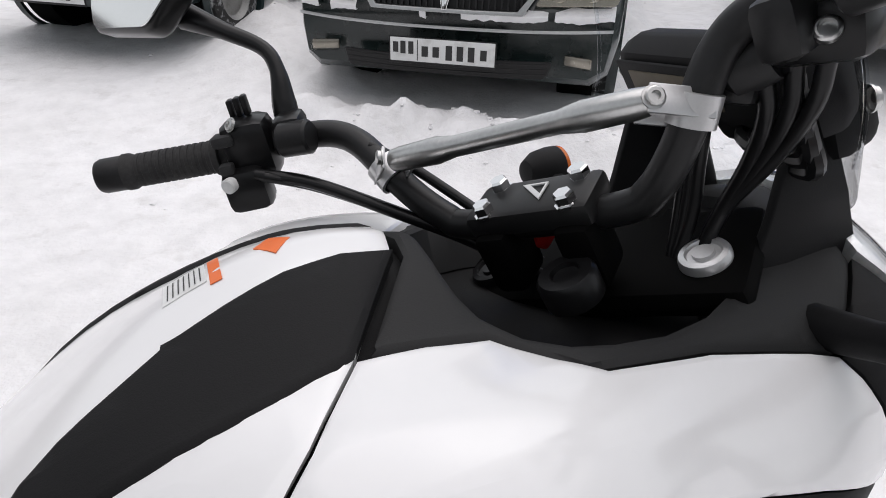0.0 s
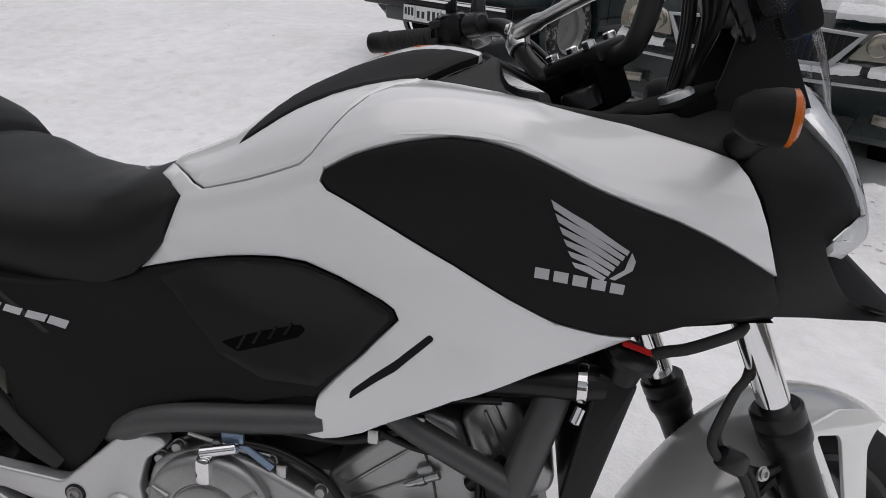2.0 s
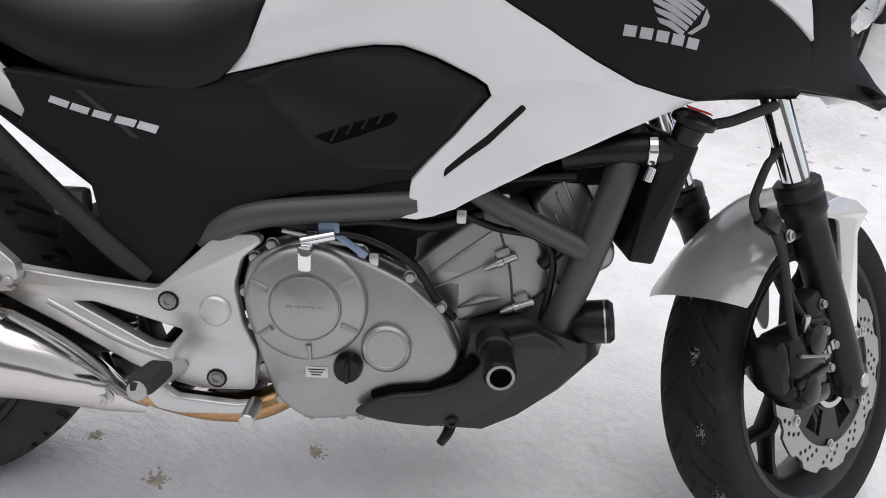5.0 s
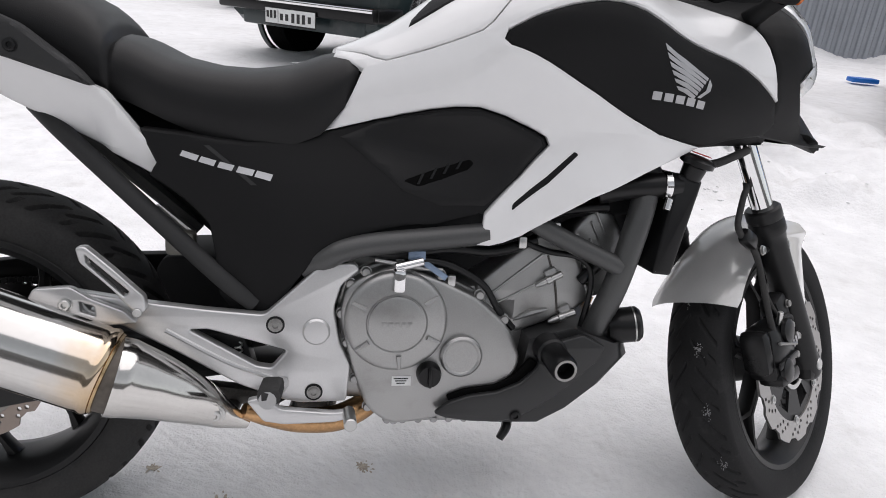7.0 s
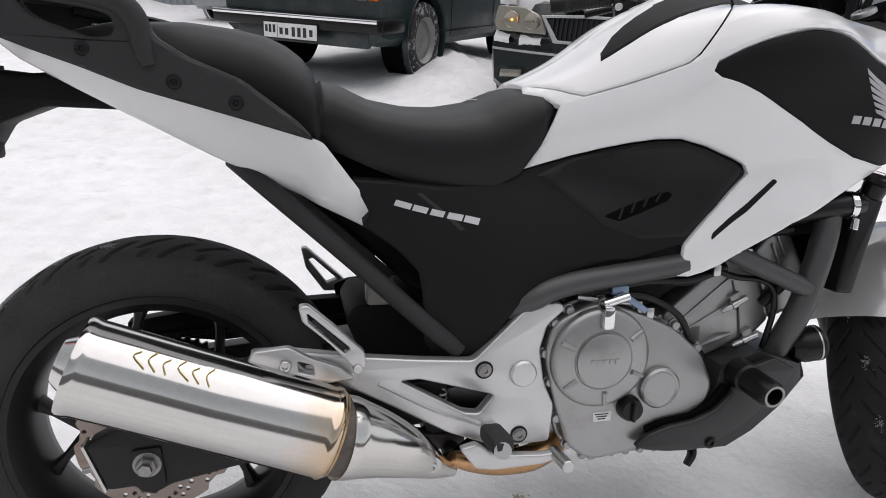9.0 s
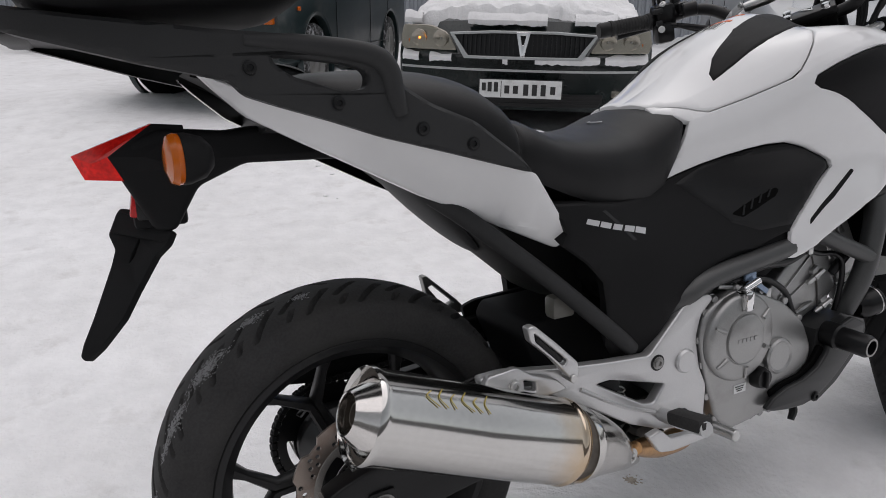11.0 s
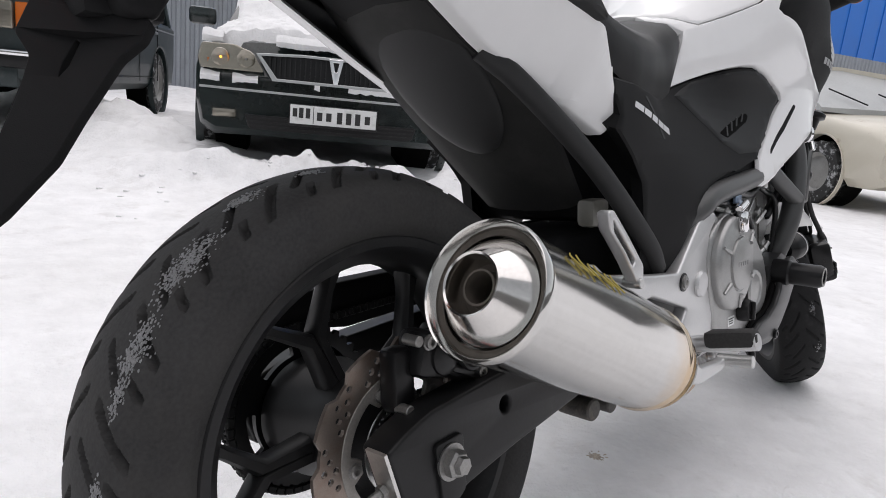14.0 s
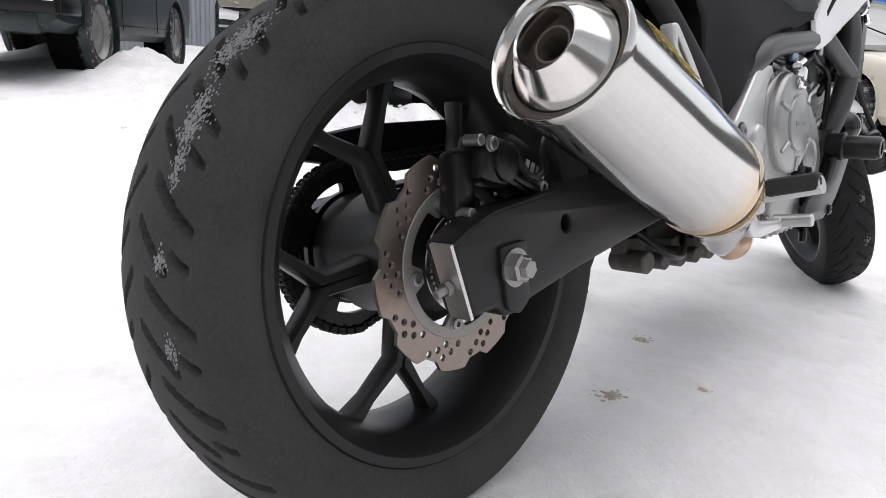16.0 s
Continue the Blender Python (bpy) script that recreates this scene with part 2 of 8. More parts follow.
def snow_mat(name, dirty):
    m = bpy.data.materials.new(name)
    m.use_nodes = True
    t = m.node_tree
    n, l = t.nodes, t.links
    b = n["Principled BSDF"]
    co = n.new("ShaderNodeTexCoord")

    def noise_node(scale, detail, rough=0.55):
        k = n.new("ShaderNodeTexNoise")
        k.inputs["Scale"].default_value, k.inputs["Detail"].default_value, k.inputs["Roughness"].default_value = scale, detail, rough
        l.new(co.outputs["Object"], k.inputs["Vector"])
        return k
    big, mid, small, grit = noise_node(0.9, 6, 0.6), noise_node(7, 6, 0.65), noise_node(55, 4), noise_node(240, 2)
    r1 = n.new("ShaderNodeValToRGB")
    e = r1.color_ramp.elements
    e[0].position, e[0].color = 0.30, (0.80, 0.795, 0.795, 1)
    e[1].position, e[1].color = 0.62, (0.90, 0.898, 0.905, 1)
    l.new(big.outputs["Fac"], r1.inputs["Fac"])
    r2 = n.new("ShaderNodeMapRange")
    r2.inputs["From Min"].default_value, r2.inputs["From Max"].default_value = 0.56, 0.78
    r2.inputs["To Min"].default_value, r2.inputs["To Max"].default_value = 0.0, dirty
    l.new(mid.outputs["Fac"], r2.inputs["Value"])
    mx = n.new("ShaderNodeMix")
    mx.data_type = "RGBA"
    l.new(r2.outputs[0], mx.inputs["Factor"])
    l.new(r1.outputs["Color"], mx.inputs["A"])
    mx.inputs["B"].default_value = (0.56, 0.54, 0.52, 1)
    # soft shading of small snow lumps, put into the colour by noise
    lump_shade = n.new("ShaderNodeMapRange")
    lump_shade.inputs["From Min"].default_value, lump_shade.inputs["From Max"].default_value = 0.32, 0.62
    lump_shade.inputs["To Min"].default_value, lump_shade.inputs["To Max"].default_value = 0.915, 1.02
    lump_noise = noise_node(8, 6, 0.65)
    l.new(lump_noise.outputs["Fac"], lump_shade.inputs["Value"])
    tone = n.new("ShaderNodeVectorMath")
    tone.operation = "SCALE"
    l.new(mx.outputs["Result"], tone.inputs[0])
    l.new(lump_shade.outputs[0], tone.inputs["Scale"])
    l.new(tone.outputs[0], b.inputs["Base Color"])
    b.inputs["Roughness"].default_value = 0.6
    b.inputs["Specular IOR Level"].default_value = 0.25
    add = n.new("ShaderNodeMath")
    add.operation = "MULTIPLY_ADD"
    add.inputs[1].default_value = 0.5
    l.new(small.outputs["Fac"], add.inputs[0])
    l.new(mid.outputs["Fac"], add.inputs[2])
    add2 = n.new("ShaderNodeMath")
    add2.operation = "MULTIPLY_ADD"
    add2.inputs[1].default_value = 0.15
    l.new(grit.outputs["Fac"], add2.inputs[0])
    l.new(add.outputs[0], add2.inputs[2])
    bp = n.new("ShaderNodeBump")
    bp.inputs["Strength"].default_value, bp.inputs["Distance"].default_value = 0.75, 0.014
    l.new(add2.outputs[0], bp.inputs["Height"])
    l.new(bp.outputs[0], b.inputs["Normal"])
    return m


SNOW = snow_mat("packed_snow", 0.5)
FRESH = snow_mat("fresh_snow", 0.1)


# ---------------- mesh helpers ----------------
def part(name, bm, material, parent=None, label="", smooth=True, m=None):
    """Links a bmesh (or a mesh) as one mesh object under a thing or a part."""
    if isinstance(bm, bmesh.types.BMesh):
        bmesh.ops.recalc_face_normals(bm, faces=bm.faces[:])
        if m is not None:
            bm.transform(m)
        me = bpy.data.meshes.new(name)
        bm.to_mesh(me)
        bm.free()
    else:
        me = bm
        if m is not None:
            me.transform(m)
    if smooth:
        me.shade_smooth()
        me.set_sharp_from_angle(angle=radians(38))
    me.materials.clear()
    me.materials.append(material)
    ob = new(name, me)
    if parent is not None:
        ob.parent = parent
    if label:
        tagged(ob, label)
    return ob


def spline(pts, per=8, closed=False):
    """A Catmull-Rom curve through pts."""
    p = [Vector(q) for q in pts]
    n = len(p)
    out = []
    for i in range(n if closed else n - 1):
        a, b = p[i], p[(i + 1) % n]
        z = p[i - 1] if (i > 0 or closed) else a * 2 - b
        c = p[(i + 2) % n] if (i + 2 < n or closed) else b * 2 - a
        for k in range(per):
            s = k / per
            out.append(0.5 * ((2 * a) + (b - z) * s + (2 * z - 5 * a + 4 * b - c) * s * s + (3 * a - z - 3 * b + c) * s ** 3))
    if not closed:
        out.append(p[-1])
    return out


def tube(pts, radius, sides=14, per=6, bm=None, smooth_path=True):
    """A tube along a path; radius is one number or one per point."""
    bm = bm or bmesh.new()
    path = spline(pts, per) if smooth_path and len(pts) > 2 else [Vector(q) for q in pts]
    if isinstance(radius, (int, float)):
        rad = [radius] * len(path)
    else:
        k = np.linspace(0, len(radius) - 1, len(path))
        rad = [float(v) for v in np.interp(k, range(len(radius)), radius)]
    rings, ref = [], None
    for i, q in enumerate(path):
        d = (path[min(i + 1, len(path) - 1)] - path[max(i - 1, 0)]).normalized()
        if ref is None:
            ref = d.orthogonal().normalized()
        ref = (ref - d * ref.dot(d)).normalized()
        s = d.cross(ref)
        rings.append([bm.verts.new(q + (ref * math.cos(a) + s * math.sin(a)) * rad[i]) for a in (2 * math.pi * j / sides for j in range(sides))])
    for r0, r1 in zip(rings, rings[1:]):
        for j in range(sides):
            bm.faces.new((r0[j], r0[(j + 1) % sides], r1[(j + 1) % sides], r1[j]))
    bm.faces.new(rings[0][::-1])
    bm.faces.new(rings[-1])
    return bm


def lathe(profile, centre, axis, sides=48, bm=None, closed=False):
    """Turns a profile of (radius, way along the axis) round the axis."""
    bm = bm or bmesh.new()
    ax = Vector(axis).normalized()
    u = ax.orthogonal().normalized()
    v = ax.cross(u)
    c = Vector(centre)
    rings = []
    for r, a in profile:
        if r < 1e-6:
            rings.append([bm.verts.new(c + ax * a)])
        else:
            rings.append([bm.verts.new(c + ax * a + (u * math.cos(t) + v * math.sin(t)) * r) for t in (2 * math.pi * j / sides for j in range(sides))])
    pairs = list(zip(rings, rings[1:])) + ([(rings[-1], rings[0])] if closed else [])
    for r0, r1 in pairs:
        for j in range(sides):
            k = (j + 1) % sides
            if len(r0) == 1 and len(r1) == 1:
                continue
            if len(r0) == 1:
                bm.faces.new((r0[0], r1[j], r1[k]))
            elif len(r1) == 1:
                bm.faces.new((r0[j], r0[k], r1[0]))
            else:
                bm.faces.new((r0[j], r0[k], r1[k], r1[j]))
    return bm


def rod(a, b, r, sides=20, bevel=0.0):
    """A round bar with softened ends."""
    a, b = Vector(a), Vector(b)
    ln = (b - a).length
    e = bevel or r * 0.15
    return lathe([(0, 0), (r - e, 0), (r, e), (r, ln - e), (r - e, ln), (0, ln)], a, b - a, sides)


def block(size, centre=(0, 0, 0), bevel=0.005, rot=None, segments=2, bm=None):
    """A box with rounded edges."""
    own = bmesh.new()
    bmesh.ops.create_cube(own, size=1)
    bmesh.ops.scale(own, vec=size, verts=own.verts[:])
    if bevel:
        bmesh.ops.bevel(own, geom=own.edges[:], offset=min(bevel, min(size) * 0.45), segments=segments, affect="EDGES", profile=0.5)
    m = Matrix.Translation(centre)
    if rot is not None:
        m = m @ rot
    own.transform(m)
    if bm is None:
        return own
    return join(bm, own)


def join(a, b):
    """Adds bmesh b to bmesh a."""
    me = bpy.data.meshes.new("join")
    b.to_mesh(me)
    b.free()
    a.from_mesh(me)
    bpy.data.meshes.remove(me)
    return a


def shape(loops, extrude, bevel=0.0, res=2):
    """A flat plate from closed loops of (x, y), holes inside, as a bmesh centred on z = 0."""
    cu = bpy.data.curves.new("shape", "CURVE")
    cu.dimensions, cu.fill_mode, cu.extrude, cu.bevel_depth, cu.bevel_resolution = "2D", "BOTH", max(0.0, extrude - bevel), bevel, res
    cu.offset = -bevel
    for lp in loops:
        sp = cu.splines.new("POLY")
        sp.points.add(len(lp) - 1)
        for q, w in zip(sp.points, lp):
            q.co = (w[0], w[1], 0, 1)
        sp.use_cyclic_u = True
    ob = bpy.data.objects.new("shape", cu)
    me = bpy.data.meshes.new_from_object(ob)
    bm = bmesh.new()
    bm.from_mesh(me)
    bmesh.ops.remove_doubles(bm, verts=bm.verts[:], dist=1e-6)
    bpy.data.objects.remove(ob)
    bpy.data.curves.remove(cu)
    bpy.data.meshes.remove(me)
    return bm


# plate coordinates (x, z) laid on the plane y
def side_plate(loops, y, half, bevel=0.002):
    bm = shape(loops, half, bevel)
    bm.transform(Matrix(((1, 0, 0, 0), (0, 0, -1, y), (0, 1, 0, 0), (0, 0, 0, 1))))
    return bm


def ring_pts(r, n=32, c=(0, 0), a0=0.0):
    return [(c[0] + r * math.cos(a0 + 2 * math.pi * i / n), c[1] + r * math.sin(a0 + 2 * math.pi * i / n)) for i in range(n)]


def rounded(loop, r, n=4):
    """Rounds the corners of a closed loop."""
    out = []
    m = len(loop)
    for i in range(m):
        p, a, b = Vector(loop[i]), Vector(loop[i - 1]), Vector(loop[(i + 1) % m])
        da, db = (a - p), (b - p)
        k = min(r, da.length * 0.45, db.length * 0.45)
        s, e = p + da.normalized() * k, p + db.normalized() * k
        for j in range(n + 1):
            t = j / n
            q = s * (1 - t) ** 2 + p * 2 * t * (1 - t) + e * t * t
            out.append((q.x, q.y))
    return out


def panel(loops, surface, step=0.02, lift=0.0, edge=0.004, drop=0.003, wall=0.012):
    """A shaped skin: loops of (u, v) filled, cut into a grid, laid on surface(u, v, lift), with rounded and returned edges."""
    bm = shape(loops, 0.0)
    for f in bm.faces:
        if f.normal.z < 0:
            f.normal_flip()
    if edge:
        bmesh.ops.inset_region(bm, faces=bm.faces[:], thickness=edge, use_even_offset=True, use_boundary=True)
    us, vs = [v.co.x for v in bm.verts], [v.co.y for v in bm.verts]
    for lo, hi, no in ((min(us), max(us), (1, 0, 0)), (min(vs), max(vs), (0, 1, 0))):
        k = math.ceil(lo / step) * step
        while k < hi:
            bmesh.ops.bisect_plane(bm, geom=bm.verts[:] + bm.edges[:] + bm.faces[:], plane_co=Vector(no) * k, plane_no=no, dist=1e-5)
            k += step
    rim = {v for e in bm.edges if e.is_boundary for v in e.verts}
    inner = {v: (v.co.x, v.co.y) for v in rim}
    border = [e for e in bm.edges if e.is_boundary]
    ret = bmesh.ops.extrude_edge_only(bm, edges=border)
    fresh = [g for g in ret["geom"] if isinstance(g, bmesh.types.BMVert)]
    deep = set(fresh)
    for v in bm.verts:
        off = lift - wall if v in deep else (lift - drop if v in rim else lift)
        v.co = surface(v.co.x, v.co.y, off)
    return bm


def bolt(c, axis, r=0.008, h=0.006, socket=True):
    """A screw head with a recess."""
    prof = [(r * 1.25, 0), (r * 1.25, h * 0.25), (r, h * 0.3), (r, h * 0.85), (r * 0.85, h)]
    prof += [(r * 0.5, h), (r * 0.42, h * 0.4), (0, h * 0.4)] if socket else [(0, h * 1.05)]
    return lathe(prof, c, axis, 12)


def mirrored(bm):
    """A copy of bm mirrored to the other side of the bike."""
    two = bm.copy()
    bmesh.ops.scale(two, vec=(1, -1, 1), verts=two.verts[:])
    bmesh.ops.reverse_faces(two, faces=two.faces[:])
    return two


# ---------------- motorcycle ----------------
bike = tagged(new("motorcycle"), "white and black adventure motorcycle leaning on its stand in the snow", "motorcycle")
bike.matrix_world = pose(-0.8977, -0.0939, -0.0214, 0, 0, 22.0) @ pose(0, 0, 0, -9.5, 0, 0)
RIGHT, LEFT = -1, 1

# body skin: radius round the line y = 0, z = 0.74, at stations along the bike and angles above the horizontal
ANGLES = (-65, -40, -15, 5, 22, 36, 48, 65, 90)
STATIONS = (
    (0.30, (0.324, 0.228, 0.185, 0.176, 0.169, 0.161, 0.153, 0.141, 0.124)),
    (0.42, (0.349, 0.231, 0.187, 0.168, 0.156, 0.147, 0.140, 0.128, 0.113)),
    (0.54, (0.381, 0.245, 0.156, 0.126, 0.128, 0.132, 0.133, 0.126, 0.115)),
    (0.66, (0.388, 0.248, 0.155, 0.138, 0.157, 0.175, 0.178, 0.171, 0.163)),
    (0.78, (0.386, 0.254, 0.179, 0.175, 0.205, 0.235, 0.248, 0.248, 0.243)),
    (0.90, (0.385, 0.273, 0.207, 0.202, 0.250, 0.308, 0.317, 0.283, 0.295)),
    (1.02, (0.386, 0.298, 0.239, 0.225, 0.262, 0.319, 0.322, 0.276, 0.286)),
    (1.14, (0.349, 0.263, 0.207, 0.220, 0.262, 0.275, 0.282, 0.279, 0.261)),
    (1.26, (0.285, 0.189, 0.139, 0.166, 0.220, 0.252, 0.262, 0.270, 0.272)),
    (1.38, (0.237, 0.148, 0.103, 0.109, 0.142, 0.191, 0.237, 0.250, 0.268)),
    (1.50, (0.207, 0.128, 0.079, 0.057, 0.040, 0.031, 0.040, 0.066, 0.104)),
)
ST_X = [s[0] for s in STATIONS]


def hermite(f, xs, x):
    i = min(max(int(np.searchsorted(xs, x)) - 1, 0), len(xs) - 2)
    h = xs[i + 1] - xs[i]
    s = min(max((x - xs[i]) / h, 0.0), 1.0)
    a, b = max(i - 1, 0), min(i + 2, len(xs) - 1)
    m0 = (f[i + 1] - f[a]) / (xs[i + 1] - xs[a]) * h
    m1 = (f[b] - f[i]) / (xs[b] - xs[i]) * h
    return (2 * s ** 3 - 3 * s * s + 1) * f[i] + (s ** 3 - 2 * s * s + s) * m0 + (3 * s * s - 2 * s ** 3) * f[i + 1] + (s ** 3 - s * s) * m1


def skin_radius(x, deg):
    deg = deg if deg <= 90 else 180 - deg
    return hermite([hermite(row, ANGLES, deg) for _, row in STATIONS], ST_X, x)


V = radians(1) * 0.22  # panel coordinate for one degree


def skin(u, v, off):
    deg = v / V
    r = skin_radius(u, deg) + off
    return Vector((u, -r * math.cos(radians(deg)), 0.74 + r * math.sin(radians(deg))))


def uv(pts):
    return [(x, d * V) for x, d in pts]


def both(name, bm, material, label=""):
    """A part on the right-hand side and its mirror image on the left."""
    two = mirrored(bm)
    a = part(name, bm, material, bike, label)
    part(name, two, material, bike, label)
    return a


# inner shell
bm = bmesh.new()
rings = []
for x in np.linspace(0.42, 1.36, 40):
    ring = []
    low = float(np.interp(x, [0.42, 0.47, 0.5, 0.82, 1.18, 1.4], [0.58, 0.53, 0.52, 0.585, 0.74, 0.75]))
    top = float(np.interp(x, [0.3, 0.56, 0.6, 0.98, 1.02, 1.27, 1.31, 1.4], [0.74, 0.76, 1.2, 1.2, 0.94, 0.93, 1.2, 1.2]))
    for d in np.linspace(-58, 238, 60):
        q = skin(x, (d if d <= 90 else 180 - d) * V, -0.018)
        y = q.y if d <= 90 else -q.y
        ring.append(bm.verts.new((x, y, min(max(q.z, low), top))))
    rings.append(ring)
for a, b in zip(rings, rings[1:]):
    for j in range(len(a)):
        k = (j + 1) % len(a)
        bm.faces.new((a[j], a[k], b[k], b[j]))
bm.faces.new(rings[0][::-1])
bm.faces.new(rings[-1])
part("inner_shell", bm, BLACK, bike, "black plastic inner shell")

# white main fairing, in one piece round the dark tank panel
cover_edge = [(0.575, -1.4), (0.615, 3.6), (0.655, 8.4), (0.701, 12.3), (0.74, 14.3), (0.777, 15.2), (0.814, 14.7), (0.855, 11.1), (0.905, 4.9), (0.92, 2.4), (0.926, -1.3), (0.884, -16.6), (0.831, -31.9)]
white_low = [(0.829, -36.0), (0.821, -40.5), (0.84, -40.3), (0.862, -38.8), (0.89, -36.0), (0.931, -29.8), (0.995, -19.6), (1.055, -13.5), (1.113, -7.5), (1.182, 0.9)]
tank_low = [(1.144, 2.7), (1.095, 5.5), (1.045, 10.9), (0.984, 18.2), (0.924, 24.3), (0.87, 29.6), (0.846, 32.0), (0.836, 34.2), (0.841, 36.7), (0.873, 38.0), (0.92, 39.2), (0.975, 40.5), (1.002, 40.5), (1.04, 39.8), (1.086, 38.5), (1.145, 36.4), (1.203, 33.6), (1.266, 29.8)]
white_up = [(1.325, 26.0), (1.306, 33.0), (1.287, 41.5), (1.276, 46.5), (1.263, 50.5), (1.235, 52.0), (1.203, 53.2), (1.15, 54.9), (1.065, 55.3), (1.04, 59.0), (1.012, 65.2), (0.97, 65.8), (0.926, 65.3), (0.888, 54.5), (0.858, 47.8), (0.834, 42.8), (0.822, 40.4), (0.808, 38.9), (0.735, 38.2), (0.668, 38.1), (0.650, 41.5), (0.618, 51.5), (0.592, 62.0), (0.587, 52.5), (0.610, 44.0), (0.634, 36.6), (0.606, 15.0)]
bm = panel([uv(cover_edge + white_low + tank_low + white_up)], skin, lift=0.0000, edge=0.003, drop=0.002)
both("main_fairing", bm, WHITE, "glossy white main fairing panel")
# slot in the lower fairing
slot = rounded(uv([(0.872, -28.6), (0.926, -17.0), (0.969, -4.2), (0.963, -3.0), (0.923, -14.6), (0.873, -26.4)]), 0.004)
both("fairing_slot", panel([slot], skin, lift=0.0012, edge=0.0015, drop=0.0005, wall=0.002), BLACK, "dark recessed slot in the white fairing")

# dark tank side panel
edge_up = [(0.836, 34.2), (0.841, 36.7), (0.873, 38.0), (0.92, 39.2), (0.975, 40.5), (1.002, 40.5), (1.04, 39.8), (1.086, 38.5), (1.145, 36.4), (1.203, 33.6), (1.266, 29.8), (1.325, 26.0)]
edge_dn = [(1.350, 18.0), (1.336, 10.0), (1.293, 7.4), (1.247, 4.8), (1.215, 2.0), (1.182, 0.9), (1.144, 2.7), (1.095, 5.5), (1.045, 10.9), (0.984, 18.2), (0.924, 24.3), (0.87, 29.6), (0.846, 32.0)]


def shrink(loop, k):
    bmv = [Vector(q) for q in loop]
    out = []
    for i, q in enumerate(bmv):
        d = (bmv[(i + 1) % len(bmv)] - bmv[i - 1]).normalized()
        out.append(q + Vector((-d.y, d.x)) * k)
    return [(q.x, q.y) for q in out]


tank_loop = uv(edge_up + edge_dn)
both("tank_panel", panel([shrink(tank_loop, -0.0015)], skin, lift=-0.0020, edge=0.003, drop=0.0022), BLACK, "matte black textured tank side panel")

# storage lid: white skin over the top with two black inserts
lid_r = [(0.585, 90), (0.592, 63.0), (0.620, 52.2), (0.652, 42.2), (0.670, 38.8), (0.735, 38.9), (0.807, 39.5), (0.8212, 41.0), (0.833, 43.4), (0.857, 48.4), (0.887, 55.2), (0.9255, 66.0), (0.95, 75.5), (0.976, 84.5), (0.98, 90)]
lid_l = [(x, 180 - d) for x, d in reversed(lid_r) if d < 90]
lid = part("storage_lid", panel([uv(lid_r + lid_l)], skin, lift=0.0000, edge=0.003, drop=0.002), WHITE, bike, "glossy white storage compartment lid")
ins = [(0.703, 54.5), (0.709, 60.5), (0.736, 68.3), (0.758, 71.5), (0.791, 75.0), (0.825, 78.8), (0.861, 80.8), (0.90, 82.8), (0.939, 83.8), (0.978, 84.4), (0.9515, 75.3), (0.9245, 65.7), (0.914, 64.4), (0.885, 62.8), (0.85, 61.2), (0.82, 60.2), (0.787, 58.9), (0.745, 56.6)]
for flip in (0, 1):
    loop = uv([(x, 180 - d if flip else d) for x, d in ins])
    part("lid_insert", panel([loop], skin, lift=0.0028, edge=0.004, drop=0.003), BLACK, lid, "matte black grained lid insert")
# warning stickers on the lid
for loop, mt, lab in (([(0.822, 88), (0.852, 88), (0.852, 97), (0.822, 97)], PLATEW, "white warning label"),
                      ([(0.854, 86.5), (0.862, 86.5), (0.862, 97), (0.854, 97)], ORANGE, "orange warning stripe"),
                      ([(0.886, 91), (0.899, 87.2), (0.912, 91), (0.899, 94.8)], ORANGE, "orange warning diamond")):
    part("sticker", panel([uv(loop)], skin, lift=0.0008, edge=0, drop=0, wall=0.0008), mt, lid, lab)
bm = bmesh.new()
for i in range(7):
    join(bm, panel([uv([(0.825 + 0.0038 * i, 89), (0.8258 + 0.0038 * i, 89), (0.8258 + 0.0038 * i, 96), (0.825 + 0.0038 * i, 96)])], skin, lift=0.0012, edge=0, drop=0, wall=0.0004))
part("sticker_print", bm, GREYP, lid)

# console in front of the lid, with the well for the steering head
con_r = [(0.988, 90), (0.986, 84.5), (0.961, 75.5), (0.936, 66.4), (0.97, 66.6), (1.013, 66.0), (1.042, 59.8), (1.067, 56.2), (1.15, 55.8), (1.203, 54.1), (1.235, 52.9), (1.265, 51.4), (1.30, 58.0), (1.335, 66.0), (1.35, 78.0), (1.355, 90)]
con_l = [(x, 180 - d) for x, d in reversed(con_r) if d < 90]
well_r = [(1.004, 90), (1.006, 80), (1.009, 75.3), (1.016, 70.5), (1.036, 64.9), (1.061, 61.2), (1.089, 59.8), (1.129, 59.4), (1.17, 61.0), (1.216, 65.4), (1.262, 71.7), (1.284, 76.3), (1.30, 83), (1.303, 90)]
well_l = [(x, 180 - d) for x, d in reversed(well_r) if d < 90]
part("console", panel([uv(con_r + con_l), uv(well_r + well_l)], skin, lift=-0.0040, edge=0.004, drop=0.003, wall=0.05), CONS, bike, "matte black console round the steering head")

# front cowl with the beak
cowl_r = [(1.268, 50.4), (1.28, 47.0), (1.292, 42.0), (1.309, 33.0), (1.325, 26.1), (1.339, 18.0), (1.325, 10.0), (1.40, 9.5), (1.47, 7.0), (1.523, 5.5), (1.533, 10.0), (1.50, 19.0), (1.44, 28.0), (1.385, 34.5), (1.374, 37.0), (1.40, 45.0), (1.417, 49.5), (1.414, 52.5), (1.385, 54.5), (1.355, 60.0), (1.337, 66.0), (1.302, 58.0)]
both("front_cowl", panel([uv(cowl_r)], skin, lift=-0.0022, edge=0.002, drop=0.0012), BLACK, "matte black front cowl with a beak")
bm = bmesh.new()
